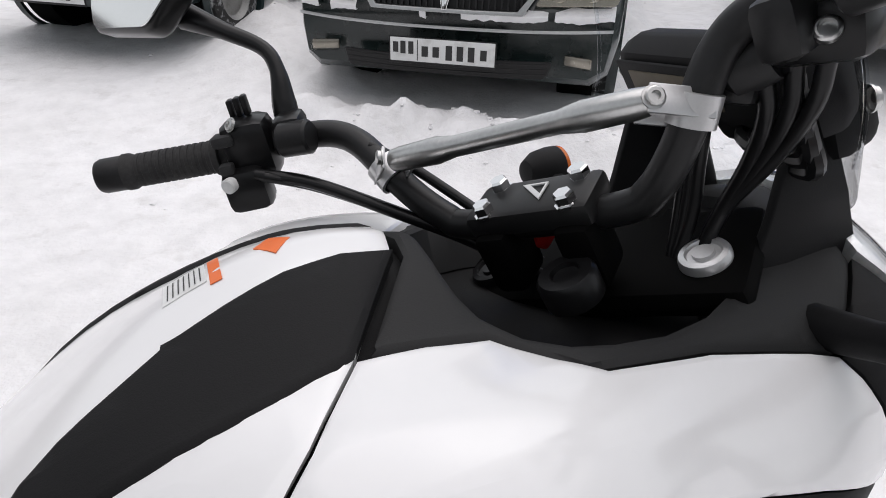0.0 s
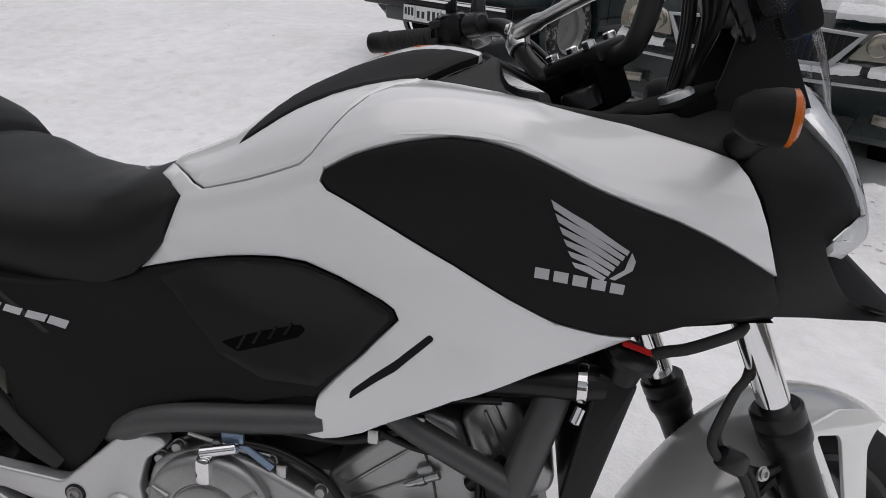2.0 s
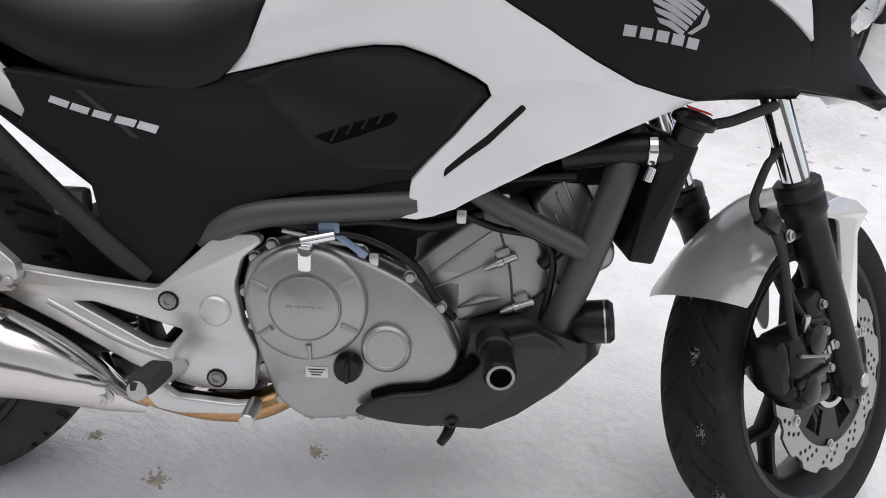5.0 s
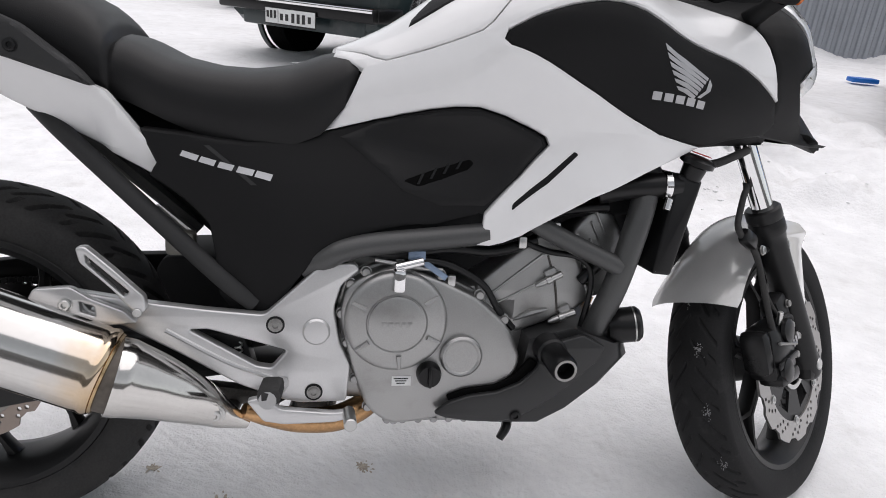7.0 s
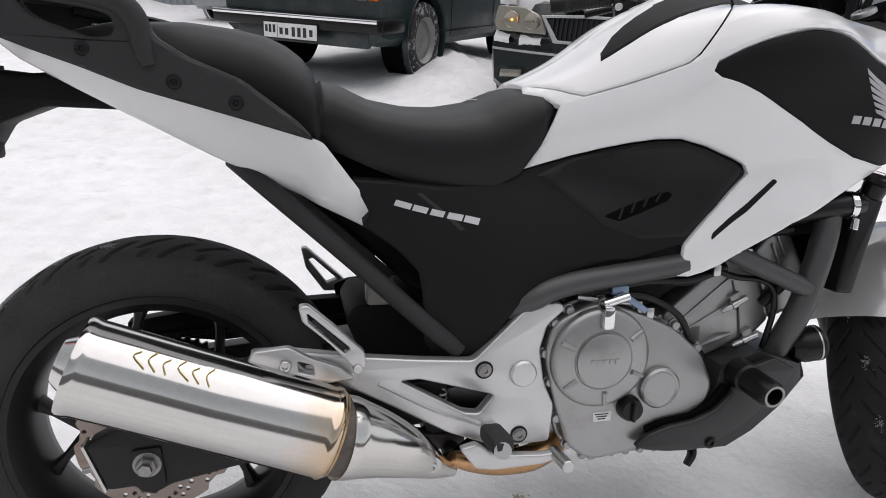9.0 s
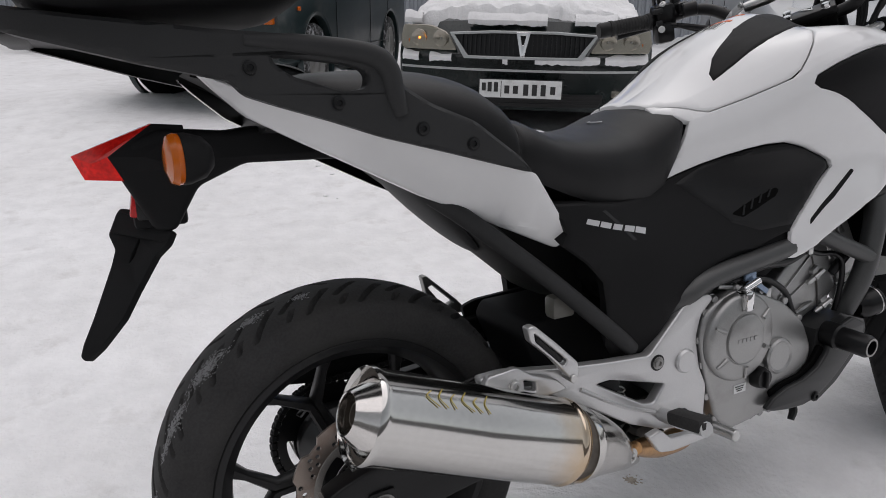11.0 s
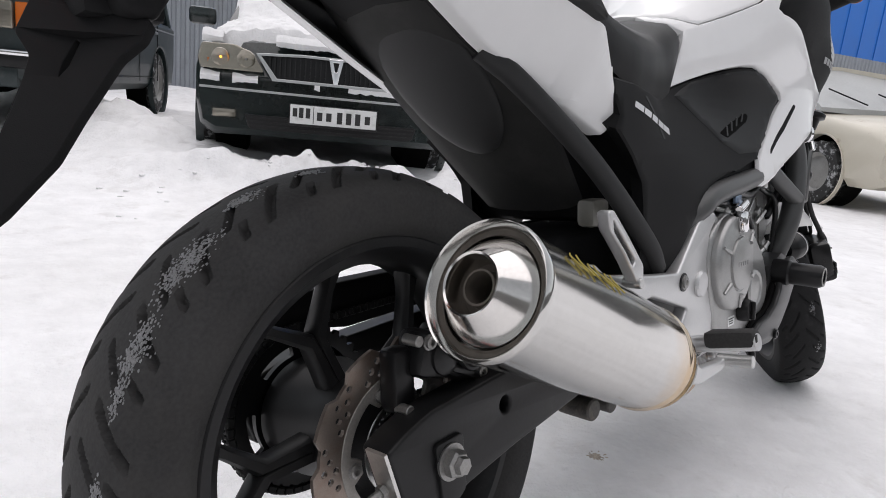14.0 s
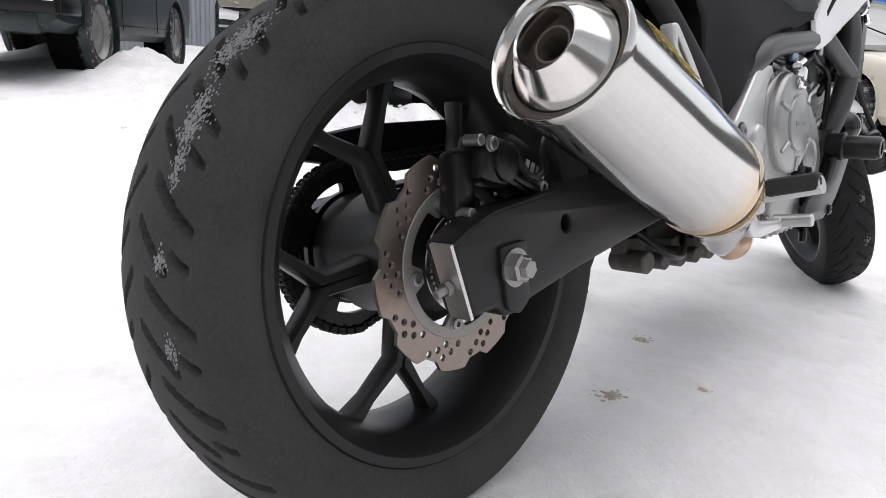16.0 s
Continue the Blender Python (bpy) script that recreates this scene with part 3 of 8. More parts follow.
tip = [(1.30, 0.13, 0.755), (1.36, 0.11, 0.765), (1.40, 0.096, 0.770), (1.44, 0.080, 0.772), (1.48, 0.062, 0.768), (1.52, 0.040, 0.755), (1.548, 0.010, 0.743)]
up = [(1.30, 0.0, 0.80), (1.36, 0.0, 0.82), (1.40, 0.0, 0.850), (1.44, 0.0, 0.842), (1.48, 0.0, 0.811), (1.52, 0.0, 0.778), (1.552, 0.0, 0.752)]
rows = []
for (x, y, z), (xu, _, zu) in zip(tip, up):
    rows.append([bm.verts.new((x, -y, z)), bm.verts.new((xu, -y * 0.62, zu - 0.014)), bm.verts.new((xu, 0, zu)), bm.verts.new((xu, y * 0.62, zu - 0.014)), bm.verts.new((x, y, z)), bm.verts.new((x - 0.005, y * 0.5, z - 0.012)), bm.verts.new((x - 0.005, -y * 0.5, z - 0.012))])
for a, b in zip(rows, rows[1:]):
    for j in range(7):
        bm.faces.new((a[j], a[(j + 1) % 7], b[(j + 1) % 7], b[j]))
bm.faces.new(rows[0])
bm.faces.new(rows[-1][::-1])
part("beak", bm, BLACK, bike, "matte black beak under the headlight")

# headlight: clear cover over a bright bowl, between the two halves of the cowl
lens_r = [(1.36, 90), (1.352, 76), (1.342, 66.5), (1.358, 60.5), (1.387, 55.0), (1.416, 52.8), (1.4195, 49.5), (1.402, 45.0), (1.379, 37.6), (1.386, 36.6), (1.411, 39.0), (1.437, 48.0), (1.457, 61.0), (1.467, 75.0), (1.469, 90)]
lens_l = [(x, 180 - d) for x, d in reversed(lens_r) if d < 90]
headlight = part("headlight", panel([uv(lens_r + lens_l)], skin, lift=0.013, edge=0.006, drop=0.004, wall=0.018), CLEAR, bike, "clear curved headlight cover")
part("reflector", panel([uv(lens_r + lens_l)], skin, lift=0.006, edge=0.006, drop=0.004, wall=0.02), BOWL, headlight, "bright metal reflector")

# windscreen
def screen_point(a, s, inset=0.0):
    """A point of the screen: a runs up it, s across it."""
    z = 0.99 + 0.245 * a + 0.086 * s * s * (1 - a)
    xc = 1.412 - 0.06 * a - 0.08 * a * a
    wrap = 0.150 * (1 - 0.62 * a)
    w = 0.152 * (1 - 0.22 * a * a)
    return Vector((xc - wrap * abs(s) ** 1.8 - inset, w * s, z))


def screen_patch(a0, a1, s0, s1, inset, thick):
    bm = bmesh.new()
    rows = [[bm.verts.new(screen_point(a0 + (a1 - a0) * k / 10, s0 + (s1 - s0) * j / 16, inset)) for j in range(17)] for k in range(11)]
    for a, b in zip(rows, rows[1:]):
        for j in range(16):
            bm.faces.new((a[j], a[j + 1], b[j + 1], b[j]))
    bmesh.ops.solidify(bm, geom=bm.faces[:], thickness=thick)
    return bm


screen = part("windscreen", screen_patch(0, 1, -1, 1, 0, 0.003), SMOKE, bike, "small clear plastic windscreen")
screen.visible_shadow = False
border = [screen_point(k / 12, -1) for k in range(13)] + [screen_point(1, k / 6 - 1) for k in range(1, 12)] + [screen_point(1 - k / 12, 1) for k in range(13)]
part("screen_edge", tube(border, 0.0018, 8, 2), CLEAR, screen, "polished screen edge")
for s in (1, -1):
    bm = side_plate([rounded([(1.233, 0.965), (1.252, 1.02), (1.266, 1.085), (1.276, 1.140), (1.292, 1.140), (1.310, 1.085), (1.336, 1.03), (1.362, 0.985), (1.370, 0.95), (1.285, 0.94)], 0.010)], -0.096 * s, 0.0045, 0.002)
    for v in bm.verts:
        v.co.y -= -s * 0.25 * max(0.0, v.co.x - 1.33) + -s * 0.12 * max(0.0, v.co.z - 1.06)
    part("shroud", bm, BLACK, bike, "matte black cowl wing behind the windscreen")
    part("screen_bolt", bolt(screen_point(0.33, 0.9 * s) + Vector((0.004, 0, 0)), (1, 0.5 * s, 0.2), 0.008, 0.006), STEEL, screen)

# side cover with vent and emblem
cov = [(0.572, -2.4), (0.613, 2.5), (0.655, 7.3), (0.701, 11.2), (0.74, 13.2), (0.777, 14.1), (0.812, 13.6), (0.852, 10.2), (0.902, 4.0), (0.916, 1.6), (0.922, -1.7), (0.88, -17.2), (0.829, -31.4), (0.756, -36.4), (0.70, -37.6), (0.666, -38.9), (0.609, -42.0), (0.569, -45.6), (0.53, -53.0), (0.495, -60.0), (0.475, -61.2), (0.43, -61.2), (0.416, -58.5), (0.413, -50.0), (0.405, -41.2), (0.37, -33.0), (0.322, -23.8), (0.332, -18.5), (0.315, -8.0), (0.31, -3.0), (0.367, -4.4), (0.42, -7.0), (0.46, -8.6), (0.519, -8.7)]
both("side_cover", panel([uv(cov)], skin, lift=-0.0025, edge=0.004, drop=0.003, wall=0.03), BLACK, "matte black side cover")
pad = [(0.60, -5.0), (0.66, 6.6), (0.711, 10.2), (0.75, 12.0), (0.787, 12.7), (0.819, 12.0), (0.857, 9.0), (0.897, 3.4), (0.912, 1.0), (0.914, -1.8), (0.874, -17.6), (0.83, -28.6), (0.76, -30.5), (0.70, -27.0), (0.65, -18.0)]
both("cover_pad", panel([uv(pad)], skin, lift=0.0015, edge=0.008, drop=0.0035, wall=0.006), SEATM, "smooth black raised pad on the side cover")
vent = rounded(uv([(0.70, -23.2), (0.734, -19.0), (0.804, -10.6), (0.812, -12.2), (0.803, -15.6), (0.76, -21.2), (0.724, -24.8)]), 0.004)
# no opening here: a near-black sheet gives the darkness inside the vent
both("cover_vent", panel([vent], skin, lift=0.0022, edge=0.002, drop=0.001, wall=0.002), SHADED, "near-black sheet drawn as the shade inside an air vent")
for i in range(4):
    x = 0.722 + 0.02 * i
    d = -21.5 + 2.6 * i
    both("vent_rib", panel([uv([(x, d - 2.2), (x + 0.004, d - 2.0), (x + 0.012, d + 2.4), (x + 0.008, d + 2.2)])], skin, lift=0.0035, edge=0, drop=0, wall=0.003), GLOSSB)

# model emblem: slanted plain bars, and a wing of plain blades
ex, ed = 0.366, -13.0
for i, w in enumerate((0.0235, 0.0215, 0.0205, 0.0235, 0.0235)):
    x, d = ex + 0.0265 * i, ed - 2.22 * i
    loop = [(x, d - 1.35), (x + w, d - 1.35 - w * 84), (x + w + 0.004, d + 0.95 - w * 84), (x + 0.004, d + 0.95)]
    part("emblem_bar", panel([uv(loop)], skin, lift=-0.0018, edge=0, drop=0, wall=0.0006), EMBL, bike, "silver model emblem mark")
part("emblem_cross", panel([uv([(0.40, -9.5), (0.408, -9.5), (0.475, -26.5), (0.467, -26.5)])], skin, lift=-0.0021, edge=0, drop=0, wall=0.0004), GREYP, bike, "grey slash behind the emblem")
for i in range(6):
    a = (1.0755 + 0.0055 * i, 32.6 - 2.2 * i)
    b = (1.1585 - 0.004 * i, 25.2 - 1.22 * i)
    n_ = 1.35 - 0.07 * i
    loop = [a, (a[0] + (b[0] - a[0]) * 0.5, (a[1] + b[1]) / 2 + 0.55 + 0.12 * n_), (b[0], b[1]), (b[0] - 0.002, b[1] - 0.95), (a[0] + (b[0] - a[0]) * 0.5 - 0.002, (a[1] + b[1]) / 2 - n_ * 0.62), (a[0] + 0.004, a[1] - n_ * 1.1)]
    for flip in (0, 1):
        bm = panel([uv(loop)], skin, lift=-0.0013, edge=0, drop=0, wall=0.0006)
        if flip:
            bm = mirrored(bm)
        part("wing_blade", bm, LOGO, bike, "silver wing-shaped emblem blade")
for flip in (0, 1):
    bm = panel([uv([(1.161, 25.0), (1.166, 23.2), (1.164, 21.2), (1.148, 18.7), (1.142, 18.9), (1.156, 21.2), (1.158, 23.0)])], skin, lift=-0.0013, edge=0, drop=0, wall=0.0006)
    part("wing_blade", mirrored(bm) if flip else bm, LOGO, bike, "silver wing-shaped emblem blade")
for i in range(5):
    x, d = 1.068 + 0.0192 * i, 19.5 - 0.42 * i
    for flip in (0, 1):
        bm = panel([uv([(x, d - 2.1), (x + 0.0145, d - 2.35), (x + 0.0145, d + 0.05), (x, d + 0.3)])], skin, lift=-0.0013, edge=0, drop=0, wall=0.0006)
        part("emblem_bar", mirrored(bm) if flip else bm, LOGO, bike, "silver block mark under the wing emblem")

# seat: stations of (x, half width, top height, side height, bottom height)
SEAT = ((-0.10, 0.10, 0.930, 0.908, 0.87), (-0.02, 0.125, 0.948, 0.920, 0.865), (0.08, 0.145, 0.951, 0.914, 0.845), (0.15, 0.156, 0.943, 0.904, 0.82), (0.193, 0.160, 0.934, 0.893, 0.805), (0.222, 0.162, 0.921, 0.880, 0.792), (0.244, 0.163, 0.904, 0.866, 0.782), (0.258, 0.163, 0.886, 0.852, 0.776), (0.265, 0.158, 0.864, 0.838, 0.772), (0.272, 0.160, 0.871, 0.842, 0.770),
        (0.292, 0.163, 0.867, 0.838, 0.764), (0.345, 0.167, 0.842, 0.815, 0.740), (0.404, 0.168, 0.831, 0.805, 0.717), (0.46, 0.163, 0.830, 0.802, 0.709), (0.52, 0.152, 0.840, 0.803, 0.708), (0.57, 0.145, 0.860, 0.822, 0.728), (0.608, 0.136, 0.868, 0.837, 0.775), (0.628, 0.122, 0.868, 0.846, 0.81))
bm = bmesh.new()
rings = []
dense = []
for i in range(len(SEAT) - 1):
    for k in range(4):
        dense.append([SEAT[i][j] + (SEAT[i + 1][j] - SEAT[i][j]) * k / 4 for j in range(5)])
dense.append(list(SEAT[-1]))
for x, w, zt, zs, zb in dense:
    half = [(0, zt), (w * 0.35, zt - (zt - zs) * 0.06), (w * 0.62, zt - (zt - zs) * 0.28), (w * 0.85, zs + (zt - zs) * 0.35), (w * 0.97, zs - 0.008), (w, zs - (zs - zb) * 0.35), (w * 0.985, zs - (zs - zb) * 0.7), (w * 0.95, zb), (w * 0.8, zb - 0.004)]
    ring = [(x, -y, z) for y, z in half] + [(x, y, z) for y, z in reversed(half[1:])]
    rings.append([bm.verts.new(q) for q in ring])
for a, b in zip(rings, rings[1:]):
    for j in range(len(a)):
        bm.faces.new((a[j], a[(j + 1) % len(a)], b[(j + 1) % len(a)], b[j]))
bm.faces.new(rings[0])
bm.faces.new(rings[-1][::-1])
bmesh.ops.smooth_vert(bm, verts=bm.verts[:], factor=0.4, use_axis_x=True, use_axis_y=True, use_axis_z=True)
seat = part("seat", bm, SEATM, bike, "black vinyl stepped dual seat")
part("emblem_ring", lathe([(0.016, 0), (0.018, 0.001), (0.020, 0)], (0.535, 0, 0.8425), (0.0, 0, 1), 28, closed=True), LOGO, seat, "pale oval emblem on the seat")

# ---- tail ----
def tail_skin(u, v, off):
    w = float(np.interp(u, [-0.42, -0.2, 0.0, 0.27, 0.36], [0.07, 0.115, 0.155, 0.192, 0.186]))
    top = float(np.interp(u, [-0.2, 0.0, 0.27, 0.36], [0.95, 0.87, 0.785, 0.70]))
    w -= max(0.0, top - v) * (0.75 if u < 0.25 else 0.55)
    return Vector((u, -(w + off), v))


tail_loop = [(-0.185, 0.952), (-0.163, 0.928), (-0.122, 0.889), (-0.056, 0.852), (0.03, 0.806), (0.115, 0.760), (0.227, 0.706), (0.331, 0.655), (0.345, 0.679), (0.268, 0.784), (0.16, 0.822), (0.067, 0.853), (-0.007, 0.88), (-0.114, 0.918)]
both("tail_fairing", panel([rounded(tail_loop, 0.006, 2)], tail_skin, lift=0.001, edge=0.003, drop=0.002, wall=0.02), WHITE, "glossy white tail fairing")

both("fairing_lining", panel([rounded(tail_loop, 0.006, 2)], tail_skin, lift=-0.0215, edge=0, drop=0, wall=0.003), BLACK, "black inner lining")
rail_out = [(0.258, 0.786), (0.238, 0.81), (0.165, 0.866), (0.10, 0.893), (0.062, 0.917), (0.053, 0.945), (0.033, 0.961), (0.006, 0.970), (-0.055, 0.980), (-0.098, 0.987), (-0.139, 0.991), (-0.192, 0.999), (-0.243, 1.007), (-0.32, 1.018), (-0.382, 1.028), (-0.392, 1.006), (-0.371, 0.996), (-0.235, 0.956), (-0.144, 0.933), (-0.131, 0.915), (-0.09, 0.899), (-0.03, 0.878), (0.037, 0.852), (0.15, 0.819)]
rail_hole = [(-0.099, 0.961), (-0.011, 0.948), (0.012, 0.940), (0.018, 0.931), (0.015, 0.916), (-0.012, 0.913), (-0.072, 0.934), (-0.09, 0.946)]


def rail_skin(u, v, off):
    w = float(np.interp(u, [-0.42, -0.3, -0.1, 0.05, 0.28], [0.085, 0.11, 0.165, 0.198, 0.197]))
    return Vector((u, -(w + off + 0.10 * max(0, v - 0.93) * (u > -0.15)), v))


rail = both("grab_rail", panel([rounded(rail_out, 0.01, 3), rounded(rail_hole, 0.008, 3)], rail_skin, lift=0.006, edge=0.005, drop=0.004, wall=0.026), GREYP, "dark grey plastic grab rail")
for x, z in ((0.158, 0.836), (0.084, 0.861), (-0.022, 0.900), (-0.122, 0.947)):
    for s in (RIGHT, LEFT):
        q = rail_skin(x, z, 0.006)
        part("rail_bolt", bolt((q.x, q.y * -s, q.z), (0, s, 0), 0.0078, 0.003), GLOSSB, bike, "black socket bolt in the grab rail")
for s in (RIGHT, LEFT):
    hp = [rail_skin(u, v, 0.002) for u, v in ((-0.125, 0.980), (-0.06, 0.972), (0.0, 0.962), (0.03, 0.952), (0.044, 0.935), (0.050, 0.905), (0.056, 0.880))]
    part("handle", tube([(q.x, -s * q.y, q.z) for q in hp], [0.008, 0.012, 0.0135, 0.0145, 0.0145, 0.013, 0.010], 14), GREYP, rail, "rounded grab handle")
part("under_tail", side_plate([rounded([(-0.185, 0.955), (-0.15, 0.935), (-0.105, 0.90), (-0.045, 0.868), (0.04, 0.822), (0.125, 0.776), (0.25, 0.72), (0.33, 0.70), (0.30, 0.76), (0.15, 0.83), (0.0, 0.885), (-0.10, 0.93)], 0.006)], 0, 0.078, 0.01), BLACK, bike, "black plastic underside of the tail")
# rear carrier between the rails
part("carrier", block((0.30, 0.17, 0.02), (-0.25, 0, 0.998), 0.006, pose(0, 0, 0, 0, 5, 0)), GREYP, bike, "dark grey luggage carrier plate")
part("carrier_end", block((0.035, 0.17, 0.022), (-0.375, 0, 1.006), 0.008), GREYP, bike)
# top case
bm = bmesh.new()
rings = []
for k, (z, sx, sy) in enumerate(((1.022, 0.13, 0.12), (1.03, 0.162, 0.158), (1.045, 0.185, 0.185), (1.08, 0.196, 0.205), (1.16, 0.205, 0.222), (1.20, 0.207, 0.226), (1.205, 0.212, 0.231), (1.22, 0.212, 0.231), (1.225, 0.206, 0.225), (1.30, 0.185, 0.205), (1.335, 0.14, 0.165), (1.345, 0.06, 0.08))):
    ring = []
    for j in range(56):
        a = 2 * math.pi * j / 56
        c, s = math.cos(a), math.sin(a)
        ring.append(bm.verts.new((-0.195 + 0.94 * sx * abs(c) ** 0.38 * (1 if c >= 0 else -1), sy * abs(s) ** 0.38 * (1 if s >= 0 else -1), z)))
    rings.append(ring)
for a, b in zip(rings, rings[1:]):
    for j in range(56):
        bm.faces.new((a[j], a[(j + 1) % 56], b[(j + 1) % 56], b[j]))
bm.faces.new(rings[0][::-1])
bm.faces.new(rings[-1])
case = part("top_case", bm, BLACK, bike, "black plastic top case on the rear carrier")
for s in (RIGHT, LEFT):
    part("case_reflector", block((0.02, 0.14, 0.05), (-0.380, s * 0.13, 1.115), 0.008), REDL, case, "red reflector on the top case")

# rear light, stalk and plate holder
bm = side_plate([rounded([(-0.06, 0.880), (-0.135, 0.872), (-0.225, 0.882), (-0.262, 0.868), (-0.290, 0.838), (-0.278, 0.812), (-0.248, 0.745), (-0.222, 0.742), (-0.185, 0.80), (-0.12, 0.826), (0.09, 0.818), (0.12, 0.84)], 0.01)], 0, 0.045, 0.01)
part("tail_stalk", bm, BLACK, bike, "black plastic tail light stalk")
TIP, TOP, MID, LOW, END = (-0.335, 0.852), (-0.234, 0.888), (-0.292, 0.849), (-0.277, 0.8165), (-0.323, 0.8205)


def light_shell(rim, fold, half):
    """A faceted shell: rim points (x, z) at their half widths, and a fold point proud of the side."""
    bm = bmesh.new()
    sides = []
    for sg in (-1, 1):
        ring = [bm.verts.new((x, sg * w, z)) for (x, z), w in zip(rim, half)]
        top = bm.verts.new((fold[0], sg * fold[2], fold[1]))
        for a, b in zip(ring, ring[1:] + ring[:1]):
            bm.faces.new((a, b, top))
        sides.append(ring)
    a, b = sides
    for k in range(len(rim)):
        n = (k + 1) % len(rim)
        bm.faces.new((a[k], a[n], b[n], b[k]))
    return bm


tl = part("tail_light", light_shell([TIP, TOP, MID, LOW, END], (-0.312, 0.842, 0.036), (0.014, 0.034, 0.046, 0.043, 0.020)), REDL, bike, "bright red angular tail light lens", smooth=False)
part("housing", light_shell([TOP, (-0.196, 0.884), (-0.19, 0.824), LOW, MID], (-0.25, 0.846, 0.050), (0.033, 0.040, 0.044, 0.0425, 0.0455)), BLACK, tl, "black tail light housing", smooth=False)
part("rear_reflector", block((0.012, 0.05, 0.044), (-0.267, 0.0, 0.786), 0.003, pose(0, 0, 0, 0, 12, 0)), REFLR, bike, "small red rectangular reflector")
part("reflector_frame", block((0.02, 0.056, 0.052), (-0.258, 0.0, 0.786), 0.003), GREYP, bike)
ux = Vector((0.069, -0.09, -0.026)).normalized()
vy = Vector((0.11, 0.0, 0.184))
vy = (vy - ux * vy.dot(ux)).normalized()
nz = ux.cross(vy)
holder = Matrix(((ux.x, vy.x, nz.x, -0.247), (ux.y, vy.y, nz.y, 0.011), (ux.z, vy.z, nz.z, 0.757), (0, 0, 0, 1)))
blade = [(-0.050, -0.002), (-0.026, 0.0026), (0.013, -0.005), (0.045, -0.0076), (0.058, -0.010), (0.0567, -0.028), (0.042, -0.048), (0.029, -0.104), (0.022, -0.145), (-0.002, -0.193), (-0.017, -0.2195), (-0.027, -0.216), (-0.0295, -0.199), (-0.0288, -0.160), (-0.030, -0.121), (-0.0315, -0.082), (-0.0345, -0.060), (-0.053, -0.043), (-0.053, -0.010)]
bm = shape([rounded(blade, 0.004), rounded([(-0.006, -0.034), (-0.0085, -0.059), (-0.007, -0.072), (-0.002, -0.060), (-0.0015, -0.036)], 0.0015)], 0.006, 0.001)
for v in bm.verts:
    v.co.z += 0.010 * abs(v.co.x + 0.005) / 0.05
part("plate_holder", bm, BLACK, bike, "black plastic number plate holder, empty", m=holder)
for px, pz in ((-0.041, -0.016), (0.003, -0.0236)):
    part("holder_bolt", lathe([(0.0045, 0), (0.0045, 0.008), (0.002, 0.009), (0, 0.009)], (px, pz, 0), (0, 0, 1), 14), GLOSSB, bike, m=holder)
part("holder_bridge", block((0.07, 0.05, 0.03), (-0.238, 0.005, 0.762), 0.006), BLACK, bike)
for s in (RIGHT, LEFT):
    stalk = part("rear_indicator", lathe([(0, 0.040), (0.014, 0.037), (0.025, 0.027), (0.031, 0.008), (0.031, 0.0), (0.0, 0.0)], (-0.214, s * 0.155, 0.845), (1, -s * 0.10, 0), 28), BLACK, bike, "black rear indicator housing")
    part("lens", lathe([(0.030, 0.0), (0.0315, -0.006), (0.028, -0.013), (0.016, -0.017), (0, -0.018)], (-0.214, s * 0.155, 0.845), (1, -s * 0.10, 0), 28), AMBER, stalk, "amber indicator lens")
    part("arm", rod((-0.19, s * 0.03, 0.84), (-0.185, s * 0.14, 0.845), 0.011), BLACK, stalk)

CARRIER = node_mat("dull_grey_casting", (0.30, 0.285, 0.265), 0.5, metal=0.6, var=0.15, scale=25, fine=400, bump=0.12, depth=0.0005)
RESV = node_mat("milky_plastic", (0.17, 0.165, 0.145), 0.4, var=0.1, bump=0)
# black plastic lightened in colour for its grey sheen and bounce off the snow
FENDM = node_mat("lightened_fender_plastic", (0.060, 0.060, 0.059), 0.55, var=0.2, scale=9, fine=600, bump=0.2, depth=0.0005, spec=0.25,
                 dirt=(0.10, 0.098, 0.094), dirt_scale=11, dirt_lo=0.5, dirt_hi=0.85)
# under-tail fender
bm = bmesh.new()
rows = []
for x, z, w, d in ((-0.02, 0.868, 0.085, 0.014), (0.04, 0.832, 0.105, 0.018), (0.092, 0.786, 0.115, 0.02), (0.15, 0.740, 0.118, 0.02), (0.218, 0.680, 0.115, 0.02), (0.29, 0.614, 0.105, 0.018), (0.36, 0.548, 0.09, 0.016)):
    prof = [(-w, 0.012), (-w, 0.0), (-w * 0.86, -d * 0.55), (-w * 0.55, -d * 0.9), (0, -d), (w * 0.55, -d * 0.9), (w * 0.86, -d * 0.55), (w, 0.0), (w, 0.012)]
    rows.append([bm.verts.new((x + q * 0.68 + 0.012, y, z + q * 0.72 + 0.012)) for y, q in prof])
for a, b in zip(rows, rows[1:]):
    for j in range(8):
        bm.faces.new((a[j], a[j + 1], b[j + 1], b[j]))
bmesh.ops.solidify(bm, geom=bm.faces[:], thickness=-0.006)
fender = part("rear_fender", bm, FENDM, bike, "matte black plastic rear inner fender")
bm = bmesh.new()
bmesh.ops.create_uvsphere(bm, u_segments=40, v_segments=20, radius=1.0)
bm.transform(Matrix.Translation((0.160, -0.004, 0.734)) @ pose(0, 0, 0, 0, 45, 0) @ Matrix.Diagonal((0.138, 0.080, 0.017, 1)))
part("bulge", bm, GREYP, fender, "smooth oval bulge in the fender")
bm = side_plate([rounded([(0.14, 0.80), (0.21, 0.83), (0.42, 0.74), (0.44, 0.53), (0.41, 0.535), (0.31, 0.635), (0.20, 0.735)], 0.015)], -0.02, 0.06, 0.01)
